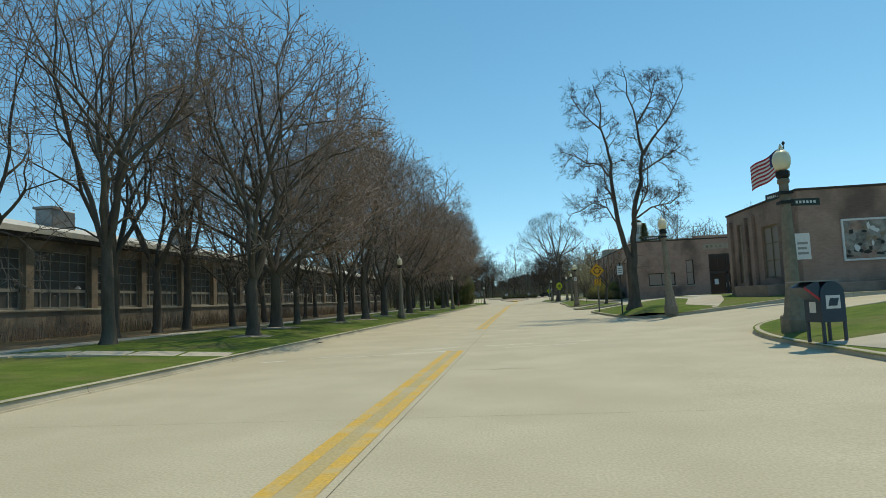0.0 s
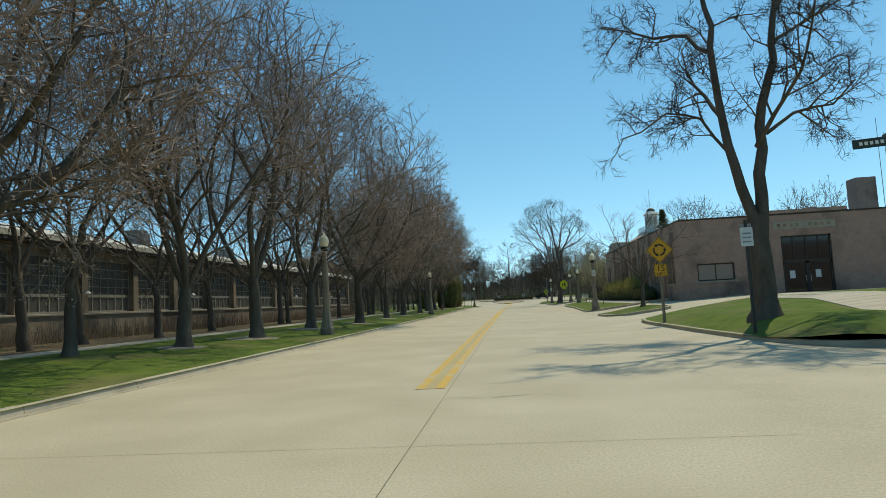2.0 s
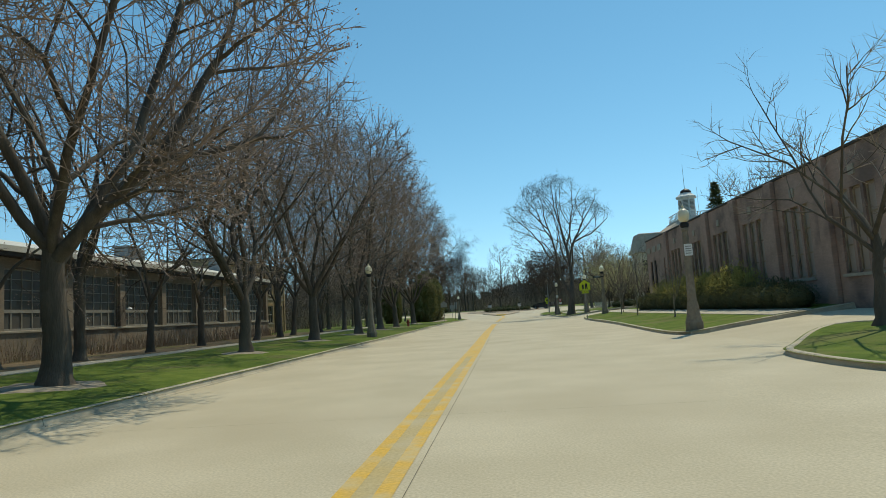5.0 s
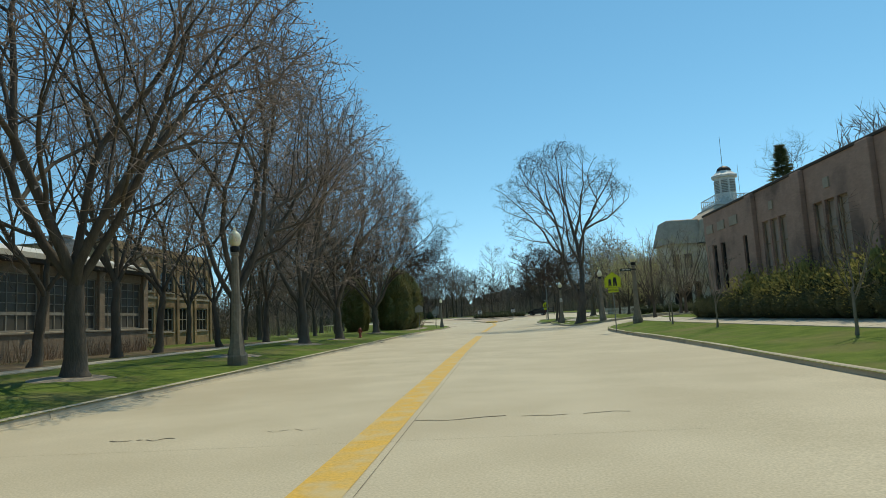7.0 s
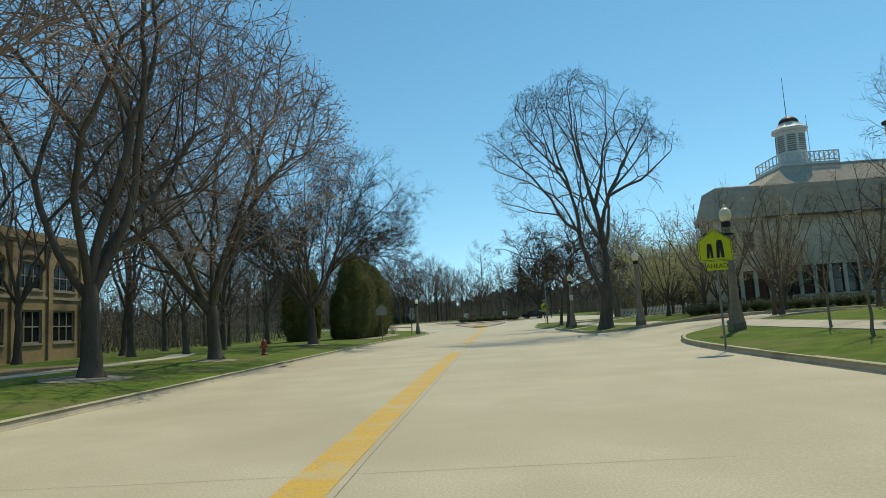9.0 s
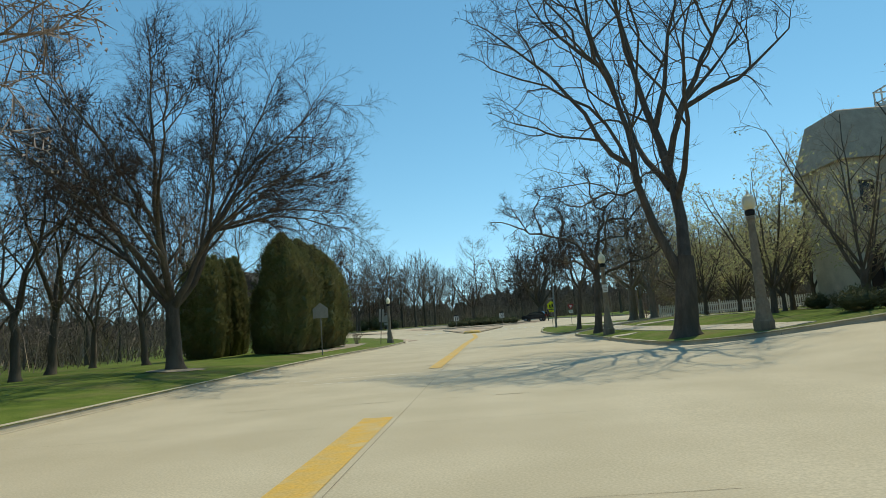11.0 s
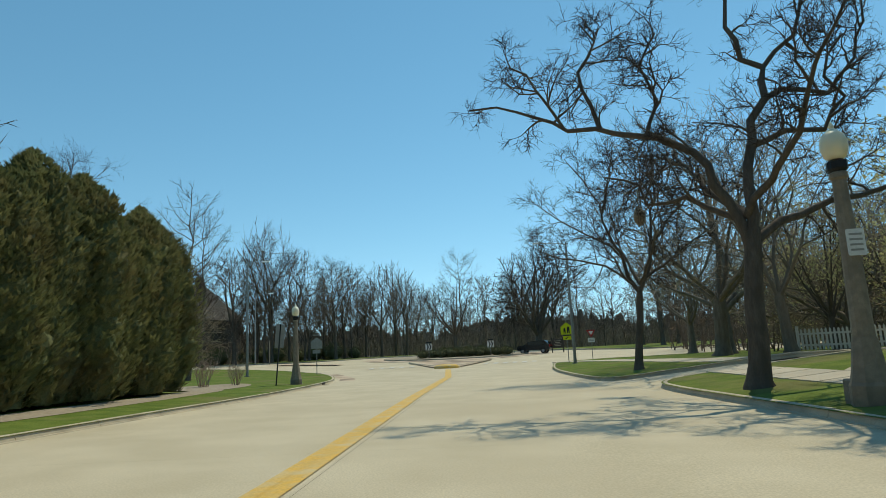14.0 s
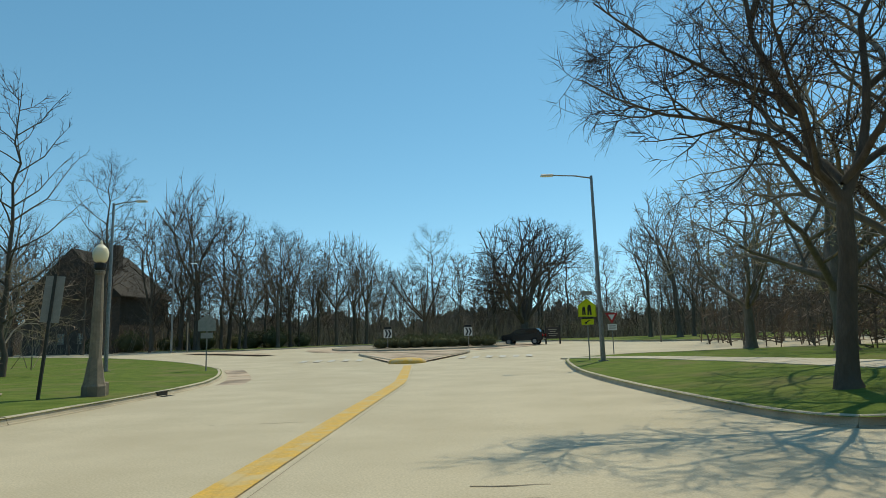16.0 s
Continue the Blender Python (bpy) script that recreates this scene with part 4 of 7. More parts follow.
ob.matrix_basis = pose(-12.6, 134.5, land(-12.6, 134.5) + KERB_H)
for ch in ob.children:
    if ch.name.startswith("root_mound"):
        lie_on_slope(ch, -12.6, 134.5)

# big two-stemmed tree on the corner lawn
w = Wood(31, True)
pts, rad = flare(0.32, 14.5, 3.0, w.rng, (0.0, 0))
w.limb(pts, rad, 12)
GNARL = [(10, 0.25, 58, 1.5, 0.22, 0.04, 0.034), (5, 0.2, 52, 0.9, 0.24, 0.02, 0.016), (5, 0.15, 50, 0.5, 0.26, 0.0, 0.011), (5, 0.1, 50, 0.3, 0.28, -0.05, 0.009)]
for line, r0 in (
    ([(-0.05, 0, 2.2), (-0.36, 0, 3.8), (-0.7, 0, 5.7), (-0.85, 0, 7.4), (-0.95, 0, 9.4), (-1.35, 0, 11.2), (-1.2, 0.1, 12.6), (-1.6, 0.1, 13.9)], 0.19),
    ([(0.05, 0, 2.2), (0.17, 0, 4.2), (0.42, 0, 6.2), (0.9, 0, 7.6), (1.1, 0, 9.4), (0.85, 0, 11.3), (0.4, 0, 13.0), (0.25, 0, 14.7)], 0.22),
    ([(1.1, 0, 9.2), (1.9, -0.2, 10.4), (2.7, -0.2, 11.3), (3.2, -0.2, 12.2), (3.7, -0.2, 13.2)], 0.10),
    ([(-0.9, 0, 8.0), (-1.3, 0.8, 8.9), (-2.3, 2.2, 9.6), (-3.5, 3.6, 10.6)], 0.08),
    ([(-0.45, 0, 4.4), (-1.1, 0.8, 6.2), (-1.9, 1.7, 6.7), (-2.6, 2.3, 6.3), (-3.2, 2.7, 6.2)], 0.06),
    ([(0.5, 0, 5.4), (1.4, 0.2, 6.0), (2.6, 0.3, 6.2), (3.3, 0.3, 6.9)], 0.06),
    ([(0.15, -0.1, 5.0), (0.8, -1.8, 6.6), (0.6, -3.4, 8.0)], 0.08),
    ([(-0.7, 0.1, 6.0), (-0.9, 1.8, 7.6), (-0.8, 3.2, 9.4)], 0.08),
    ([(0.95, 0, 8.2), (2.2, 0.8, 9.0), (3.6, 1.0, 9.8)], 0.07),
    ([(0.9, 0, 11.2), (1.8, 0.3, 12.6), (2.2, 0.4, 14.0)], 0.07),
    ([(-1.3, 0, 11.0), (-2.4, -0.3, 12.0), (-3.0, -0.4, 13.0)], 0.06),
):
    lp, lr = grow(line, r0, 0.022, 0.10, w.rng, 0.6)
    w.limb(lp, lr, 8)
    w.sprout(lp, lr, 0, GNARL)
ob = finish_tree(w, "tall old bare tree with two crooked stems on the corner lawn", "tree", OAK_BARK, TWIG)
ob.matrix_basis = pose(6.95, 39.2, land(6.95, 39.2) + KERB_H + knoll(6.95, 39.2))

# tall spreading tree by the drive
BIG = [(0.55, 0.6, 4, 0.18, 0.9, 44, 0.03), (0.5, 0.45, 3, 0.2, 1.0, 46, 0.02), (0.5, 0.36, 3, 0.22, 1.1, 48, 0.01), (0.5, 0.28, 2, 0.24, 1.4, 48, -0.02), (0.5, 0.22, 1, 0.2, 0, 48, -0.04)]
w = Wood(41, True)
w.egg = (-1.0, 0.8, 11.4, 6.7, 7.6, 6.2)
w.fine = 0.6
pts, rad = flare(0.44, 19, 3.2, w.rng, (0.27, 0))
w.limb(pts, rad, 12)
for line, r0 in (
    ([(0.3, 0, 1.9), (-0.05, 0, 3.1), (-0.62, 0, 4.5), (-1.1, 0.1, 6.4), (-1.45, 0.2, 9.6), (-2.1, 0.3, 12.7), (-2.4, 0.2, 15.8), (-3.0, 0.1, 18.0)], 0.225),
    ([(0.4, 0, 2.2), (0.55, 0.3, 3.4), (0.75, 0.8, 4.9), (0.72, 1.3, 6.5), (0.6, 1.8, 8.2), (0.2, 2.3, 10.4), (-0.2, 2.6, 14.1), (-0.3, 3.0, 18.4)], 0.31),
    ([(-0.98, 0.1, 6.3), (-1.25, 0.1, 7.1), (-2.5, 0.0, 8.4), (-4.2, 0.1, 11.6), (-5.8, 0.2, 13.6), (-6.6, 0.3, 14.6)], 0.15),
    ([(-0.95, 0, 6.4), (-2.1, 0, 8.9), (-3.7, 0.1, 10.4), (-5.4, 0.2, 11.6), (-6.4, 0.2, 12.2)], 0.095),
    ([(0.7, 1.5, 7.2), (1.4, 1.0, 9.6), (3.6, 0.3, 10.6), (5.2, 0.2, 12.3), (5.9, 0.2, 13.1)], 0.17),
    ([(1.2, 1.1, 9.2), (2.4, 0.8, 12.2), (3.6, 0.3, 14.6), (4.5, 0.3, 16.6)], 0.16),
    ([(0.5, 2.0, 9.2), (1.2, 1.8, 12.5), (1.6, 0.8, 15.5), (1.7, 0.8, 18.4)], 0.15),
    ([(0.7, 1.0, 5.6), (0.9, -0.4, 7.6), (0.6, -2.0, 10.2), (0.8, -2.8, 13)], 0.15),
    ([(0.6, 1.2, 6.2), (-0.1, 3.0, 8.6), (-0.2, 4.4, 11.6), (0, 5.4, 14.0)], 0.18),
    ([(-1.5, 0.2, 10), (-2.8, -1.8, 12.4), (-3.6, -2.8, 15.4)], 0.12),
    ([(-2.0, 0.3, 12), (-3.6, 1.2, 14.6), (-4.6, 1.6, 16.8)], 0.11),
    ([(1.4, 0.9, 9.8), (3.2, 1.8, 12.0), (5.0, 2.2, 14.4)], 0.12),
    ([(-0.95, 0.1, 6.2), (-1.7, 0.2, 5.9), (-2.3, 0.3, 6.1), (-3.4, 0.4, 5.6)], 0.06),
    ([(0.7, 1.2, 6.4), (0.1, 0.8, 6.9), (-0.6, 0.4, 6.8), (-1.0, 0.1, 6.5)], 0.07),
    ([(-0.1, 2.6, 13), (-0.9, 1.2, 16), (-1.3, -1.0, 19.4)], 0.10),
):
    lp, lr = grow([(x - 0.18, y, z if z < 10 else 10 + 0.78 * (z - 10)) for x, y, z in line], r0, 0.03, 0.16, w.rng, 0.9)
    w.limb(lp, lr, 8)
    w.clothe(lp, lr, 3, BIG, 0.3)
ob = finish_tree(w, "very tall bare tree with thick forking stems by the kerb", "tree", OAK_BARK, TWIG)
ob.matrix_basis = pose(8.38, 134.3, land(8.38, 134.3) + KERB_H)

# gnarled oak
OAK = [(8, 0.2, 62, 1.5, 0.28, 0.05, 0.04), (5, 0.15, 54, 0.85, 0.3, 0.04, 0.017), (5, 0.12, 52, 0.48, 0.3, 0.02, 0.009), (6, 0.1, 50, 0.3, 0.3, 0.0, 0.0065)]
w = Wood(51, True)
pts, rad = flare(0.235, 12, 3.9, w.rng, (0.28, 0))
w.limb(pts, rad, 12)
for line, r0 in (
    ([(0.05, 0, 3.1), (-0.1, 0, 3.9), (-0.4, -0.1, 4.6), (-1.1, -0.2, 6.0), (-2.4, -0.4, 6.6), (-3.4, -0.4, 7.0), (-4.1, -0.3, 7.1), (-5.0, -0.3, 7.7), (-6.0, -0.3, 8.2), (-6.8, -0.2, 8.3)], 0.18),
    ([(0.1, 0, 3.1), (0.15, 0, 4.2), (0.2, 0.1, 5.5), (0.4, 0.1, 6.7), (0.85, 0.1, 7.3), (0.95, 0.2, 8.2), (0.4, 0.2, 8.45), (0.1, 0.2, 9.4), (0.2, 0.2, 10.2), (-0.35, 0.3, 11.8)], 0.21),
    ([(-0.3, 0, 4.2), (-1.2, 0.3, 4.95), (-2.1, 0.5, 4.9), (-2.2, 0.6, 5.5), (-3.0, 0.8, 5.9)], 0.10),
    ([(0.2, 0, 3.6), (0.85, 0.1, 4.05), (2.3, 0.2, 4.55), (3.5, 0.1, 4.75), (4.6, 0, 5.4), (5.4, 0, 6.4)], 0.14),
    ([(0.25, 0.1, 6.0), (1.1, -0.2, 6.3), (1.95, -0.4, 6.2), (2.5, -0.5, 7.0), (2.0, -0.6, 7.5), (2.6, -0.6, 8.6)], 0.11),
    ([(0.85, 0.1, 7.3), (1.4, 0.3, 7.6), (2.7, 0.5, 7.5), (3.6, 0.6, 8.5), (4.1, 0.7, 10.2)], 0.10),
    ([(0.95, 0.2, 8.2), (1.8, 0.1, 9.0), (2.2, 0.0, 10.4), (1.9, 0, 11.4)], 0.08),
    ([(-3.3, -0.4, 6.95), (-3.45, -0.3, 7.7), (-3.7, -0.2, 8.8), (-3.2, -0.2, 9.6), (-3.5, 0, 10.3)], 0.08),
    ([(-2.2, -0.4, 6.5), (-1.8, -0.2, 7.5), (-2.1, 0, 8.7), (-1.6, 0.1, 9.6)], 0.07),
    ([(-4.2, -0.3, 7.2), (-4.9, -0.5, 8.4), (-5.6, -0.6, 9.2)], 0.06),
    ([(0, 0, 4.2), (0.4, -1.6, 5.4), (0.2, -3.0, 6.2), (0.5, -4.2, 7.6)], 0.13),
    ([(0, 0, 4.2), (-0.3, 1.8, 5.5), (-0.2, 3.4, 6.6), (-0.5, 4.6, 8.0)], 0.13),
    ([(-0.25, 3.4, 6.6), (-0.7, 4.6, 6.9), (-1.0, 5.4, 6.45)], 0.05),
    ([(2.3, 0.2, 4.5), (2.9, 0.6, 5.4), (2.6, 0.8, 6.4), (3.4, 0.8, 7.0)], 0.07),
):
    lp, lr = grow([(x + 0.18 + 0.1 * min(1.0, z / 8), y + 0.36 * max(0.0, -x), z) for x, y, z in line], r0 * 0.86, 0.026, 0.12, w.rng, 0.45)
    w.limb(lp, lr, 8)
    w.sprout(lp, lr, 0, OAK)
ob = finish_tree(w, "gnarled old oak with long crooked bare limbs over the road", "tree", OAK_BARK, TWIG)
ob.matrix_basis = pose(7.98, 151.3, land(7.98, 151.3) + KERB_H)

# tree by the park lawn, with a leaning leader
PARKT = [(9, 0.2, 52, 1.6, 0.13, 0.05, 0.032), (5, 0.14, 48, 1.05, 0.15, 0.04, 0.015), (5, 0.1, 45, 0.65, 0.17, 0.02, 0.011), (5, 0.1, 45, 0.38, 0.2, 0.0, 0.0085)]
w = Wood(61, True)
pts, rad = flare(0.175, 11, 3.8, w.rng, (0.4, 0))
w.limb(pts, rad, 12)
for line, r0 in (
    ([(0.35, 0, 3.6), (-0.1, 0, 4.3), (-0.95, 0, 6.4), (-1.3, 0.1, 8.0), (-2.1, 0.1, 9.2), (-3.1, 0.2, 10.4)], 0.14),
    ([(0.4, 0, 3.7), (0.65, 0, 4.2), (1.1, 0.1, 5.4), (1.3, 0.2, 7.0), (1.6, 0.2, 8.8), (1.7, 0.3, 11.4)], 0.14),
    ([(0.1, 0, 4.0), (-1.4, -0.3, 4.9), (-2.9, -0.5, 5.2), (-4.4, -0.5, 5.5), (-5.6, -0.4, 6.1)], 0.08),
    ([(-0.5, 0, 5.4), (-2.0, 0.4, 6.5), (-3.6, 0.6, 7.4), (-4.9, 0.6, 8.3)], 0.08),
    ([(-1.2, 0.1, 7.6), (-0.6, 0.2, 9.2), (-0.2, 0.3, 11.2)], 0.08),
    ([(0.6, 0, 4.2), (2.4, 0.2, 5.4), (4.2, 0.3, 6.6), (5.4, 0.3, 8.2)], 0.10),
    ([(1.2, 0.1, 6.0), (2.6, -0.6, 7.6), (3.6, -1.0, 9.6)], 0.09),
    ([(0.4, 0, 4.0), (0.7, -1.8, 5.6), (0.6, -3.4, 7.4), (0.7, -4.2, 9.0)], 0.10),
    ([(0.4, 0, 4.0), (0.2, 1.9, 5.8), (0.3, 3.4, 7.6), (0.2, 4.2, 9.2)], 0.10),
    ([(0.2, 0, 3.9), (-1.6, -1.6, 5.4), (-2.8, -2.8, 7.2)], 0.08),
    ([(0.5, 0, 4.1), (2.0, 1.8, 5.2), (3.6, 2.8, 6.2)], 0.08),
):
    lp, lr = grow([(x * (0.85 if x < 0 else 1), y, z) for x, y, z in line], r0 * 0.82, 0.016, 0.14, w.rng, 0.55)
    w.limb(lp, lr, 8)
    w.sprout(lp, lr, 0, PARKT)
ob = finish_tree(w, "bare park tree with arching fine branches", "tree", BARK, TWIG)
ob.matrix_basis = pose(8.95, 165.8, land(8.95, 165.8) + KERB_H)
PARKC = [(0.38, 1.0, 4, 0.12, 1.3, 44, 0.01), (0.4, 0.8, 3, 0.14, 1.4, 46, 0.01), (0.44, 0.6, 3, 0.16, 1.4, 46, 0.01), (0.5, 0.45, 2, 0.18, 1.6, 46, 0.0), (0.5, 0.36, 1, 0.18, 0, 45, 0.0)]
park_kinds = [
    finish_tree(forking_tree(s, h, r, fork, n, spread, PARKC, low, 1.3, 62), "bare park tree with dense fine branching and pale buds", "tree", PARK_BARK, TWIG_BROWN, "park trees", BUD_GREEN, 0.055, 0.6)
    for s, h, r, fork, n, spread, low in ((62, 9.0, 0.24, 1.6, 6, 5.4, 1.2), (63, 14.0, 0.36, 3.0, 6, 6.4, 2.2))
]
LIMBY = [(0.34, 1.6, 5, 0.10, 0.8, 40, 0.025), (0.34, 1.2, 4, 0.12, 0.9, 42, 0.02), (0.4, 0.9, 3, 0.15, 0.9, 44, 0.02), (0.45, 0.65, 2, 0.17, 1.0, 46, 0.01), (0.5, 0.42, 2, 0.18, 1.0, 46, 0.0), (0.5, 0.32, 1, 0.16, 0, 44, 0.0)]
tall_kinds = [
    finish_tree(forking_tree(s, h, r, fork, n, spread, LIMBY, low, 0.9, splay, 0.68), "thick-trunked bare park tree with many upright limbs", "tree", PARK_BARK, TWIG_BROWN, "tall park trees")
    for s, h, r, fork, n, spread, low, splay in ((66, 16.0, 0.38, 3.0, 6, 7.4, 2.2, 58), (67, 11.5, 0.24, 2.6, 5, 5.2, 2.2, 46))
]
plant(tall_kinds, [(15.3, 172.0, 1.0), (15.3, 164.4, 1.0), (22.3, 197.0, 0.9)], 8)
plant(park_kinds, [(21, 169.5), (20.5, 184.0), (28, 180), (27, 187.5), (35.5, 189), (38, 194)], 5)
DOME = [(0.32, 2.2, 5, 0.1, 0.45, 28, 0.02), (0.32, 1.8, 4, 0.12, 0.5, 32, 0.02), (0.38, 1.4, 3, 0.14, 0.5, 36, 0.01), (0.42, 1.1, 2, 0.16, 0.5, 40, 0.0), (0.5, 0.9, 2, 0.16, 0.6, 42, 0.0), (0.5, 0.7, 1, 0.16, 0, 42, 0.0)]
ob = finish_tree(forking_tree(64, 18.4, 0.62, 2.4, 10, 11.2, DOME, 1.2, 1.7, 70), "broad dome-shaped bare oak at the edge of the woods", "tree", OAK_BARK, TWIG)
ob.matrix_basis = pose(13.0, 243.0, land(13, 243) + KERB_H)
oak_small = finish_tree(vase_tree(65, 12.0, 0.34, 3.4, 7, 6.6, OAK), "small crooked dark oak before the woods", "tree", OAK_BARK, TWIG)
oak_small.matrix_basis = pose(-1.0, 243.0, land(-1, 243) + KERB_H)

# young trees with greenish buds
YOUNG = [(7, 0.12, 45, 1.6, 0.1, 0.06, 0.022), (5, 0.12, 42, 0.85, 0.14, 0.05, 0.011), (3, 0.1, 42, 0.45, 0.16, 0.02, 0.007)]
FOREST_YOUNG = [(6, 0.2, 42, 1.1, 0.1, 0.08, 0.02), (4, 0.1, 42, 0.6, 0.14, 0.06, 0.011)]
green_kinds = [
    finish_tree(vase_tree(s, h, r, fork, n, spread, YOUNG), "small spring tree with yellow-green opening buds", "tree", BARK, TWIG_BROWN, "budding small trees", BUD_GREEN, 0.085, 0.95)
    for s, h, r, fork, n, spread in ((71, 6.5, 0.11, 1.5, 7, 2.6), (72, 7.5, 0.13, 1.3, 8, 3.0), (73, 5.6, 0.10, 1.0, 8, 2.8))
]
plant(green_kinds, [(16.0, 153.8, 1.06), (14.2, 139.5), (17.2, 137), (18.2, 146.0), (21.5, 150.0), (16.6, 143.6), (24, 140.5), (19.6, 157), (25, 155), (27, 147), (19.5, 168.5, 1.2), (23, 168, 1.2), (27, 164, 1.3), (29.5, 170, 1.3), (33, 166, 1.3), (33, 160, 1.3), (22.5, 164.2), (24, 176, 1.2)], 6)
drab_kinds = [
    finish_tree(vase_tree(s, h, r, fork, n, spread, YOUNG), "small bare tree with many thin upright stems and few buds", "tree", BARK, TWIG_BROWN, "small trees by the side street", BUD_GREEN, 0.06, 0.18)
    for s, h, r, fork, n, spread in ((78, 7.0, 0.11, 1.4, 7, 2.6), (79, 6.2, 0.10, 1.1, 7, 2.4))
]
plant(drab_kinds, [(13.2, 124.2), (14.6, 121.4), (16.4, 126.2), (19.0, 130.5), (15.0, 133.5), (20, 122.6), (23.5, 127)], 7)
ob = finish_tree(round_tree(74, 7.0, 0.13, 2.4, 11, 4.0, YOUNG, 0.2, 0.6), "slender young bare tree on the drive island", "tree", BARK, TWIG_BROWN)
ob.matrix_basis = pose(9.0, 66.6, land(9.0, 66.6) + KERB_H)
ob = finish_tree(leader_tree(75, 16.4, 0.17, 0.16, 26, 3.6, FOREST_YOUNG, 1, 1.1), "slim upright young tree with few branches", "tree", BARK, TWIG)
ob.matrix_basis = pose(-22.0, 187.5, land(-22.0, 187.5) + KERB_H)
PALE = [(0.4, 1.0, 3, 0.14, 1.6, 46, 0.0), (0.42, 0.8, 3, 0.16, 1.6, 48, 0.0), (0.46, 0.6, 2, 0.18, 1.6, 48, 0.0), (0.5, 0.45, 1, 0.2, 1.4, 48, 0.0), (0.5, 0.36, 1, 0.2, 0, 45, 0.0)]
ob = finish_tree(forking_tree(77, 7.2, 0.13, 1.5, 6, 4.8, PALE, 1.0), "low wide ornamental tree with pale crooked branches", "tree", WOODPOST, TWIG_BROWN)
ob.matrix_basis = pose(-23.4, 189.2, land(-23.4, 189.2) + KERB_H)
sap_kinds = [finish_tree(vase_tree(76, 3.6, 0.035, 1.3, 5, 0.9, [(5, 0.15, 45, 0.7, 0.1, 0.05, 0.012), (4, 0.1, 42, 0.35, 0.14, 0.03, 0.007)]), "thin bare sapling planted in the lawn", "tree", WOODPOST, TWIG, "lawn saplings")]
plant(sap_kinds, [(9.1, 86.5), (9.3, 97.5), (9.6, 105.6), (10.4, 109.0)], 9)

# woods: three cheaper bare kinds, many copies
FOREST = [(6, 0.2, 46, 1.8, 0.14, 0.08, 0.036), (4, 0.1, 44, 1.1, 0.15, 0.06, 0.026), (3, 0.05, 42, 0.7, 0.16, 0.04, 0.024)]
wood_kinds = [
    finish_tree(leader_tree(s, h, r, first, n, spread, FOREST), "tall straight bare woodland tree", "tree", BARK, TWIG, "woodland trees")
    for s, h, r, first, n, spread in ((81, 17.5, 0.22, 0.22, 20, 4.2), (82, 14.5, 0.18, 0.16, 18, 4.6), (83, 19.0, 0.23, 0.28, 20, 4.4), (84, 12.0, 0.16, 0.12, 18, 4.6))
]
EDGE = [(0.36, 1.8, 4, 0.1, 1.0, 38, 0.04), (0.38, 1.4, 3, 0.12, 1.2, 40, 0.03), (0.42, 1.0, 2, 0.14, 1.4, 42, 0.02), (0.5, 0.8, 1, 0.16, 1.5, 44, 0.0), (0.5, 0.6, 1, 0.16, 0, 44, 0.0)]
edge_kinds = [
    finish_tree(forking_tree(s, h, r, fork, n, spread, EDGE, low, 2.4, 36), "tall bare tree with a forked trunk at the wood edge", "tree", BARK, WOODS, "trees at the wood edge")
    for s, h, r, fork, n, spread, low in ((85, 19.0, 0.27, 5.5, 4, 4.6, 5.0), (86, 17.0, 0.24, 4.5, 4, 4.8, 4.0), (87, 20.5, 0.28, 6.5, 3, 4.2, 6.0), (88, 15.0, 0.22, 3.5, 5, 5.0, 3.0))
]
rng = random.Random(17)
spots = []
for k in range(16):
    spots.append((-58 + 2.7 * k + rng.uniform(-1, 1), 238 + rng.uniform(-4, 4)))
while len(spots) < 100:
    x, y = rng.uniform(-75, 85), rng.uniform(246, 290)
    if all((x - a) ** 2 + (y - b) ** 2 > 7 for a, b in spots) and not (4 < x < 24 and y < 252) and (x + 50) ** 2 + (y - 263) ** 2 > 90:
        spots.append((x, y))
while len(spots) < 118:
    x, y = rng.uniform(-58, -24), rng.uniform(140, 214)
    if all((x - a) ** 2 + (y - b) ** 2 > 8 for a, b in spots) and y < 150 - 2.1 * (x + 20) * 0.45 + 34:
        spots.append((x, y))
while len(spots) < 124:
    x, y = rng.uniform(34, 75), rng.uniform(176, 198)
    if all((x - a) ** 2 + (y - b) ** 2 > 12 for a, b in spots):
        spots.append((x, y))
while len(spots) < 152:
    x, y = rng.uniform(26, 84), rng.uniform(222, 248)
    if all((x - a) ** 2 + (y - b) ** 2 > 7 for a, b in spots):
        spots.append((x, y))
spots += [(-52, 248), (-47, 251), (-43.5, 249), (-55.5, 250), (-62, 246), (-66, 250), (-57, 248), (-54, 252), (-70, 246), (29, 131), (32.5, 135), (36, 130), (-43, 243), (-48, 247), (-39, 248), (-52, 243), (-45, 250), (-37, 226), (-41, 229), (-34, 231), (-45, 233), (-30.5, 234)]
spots = [p for p in spots if (p[0] + 49) ** 2 + (p[1] - 247) ** 2 > 110]
plant(wood_kinds, [p for k, p in enumerate(spots) if k % 2 or k > 150], 19, 0.72, 1.18)
plant(edge_kinds, [p for k, p in enumerate(spots) if not (k % 2 or k > 150)] + [(-36, 236, 1.15), (-33, 237.5, 1.1), (-30, 235.5, 1.25), (-27.5, 240, 1.2), (-24.5, 237.5, 1.0), (-19.5, 241.5, 1.05), (-13.5, 243.5, 0.9), (-9.5, 245.5, 0.85), (34, 118, 0.95), (47, 119, 0.95), (41, 115, 0.85), (27.5, 116, 0.92)], 20, 0.75, 1.05)

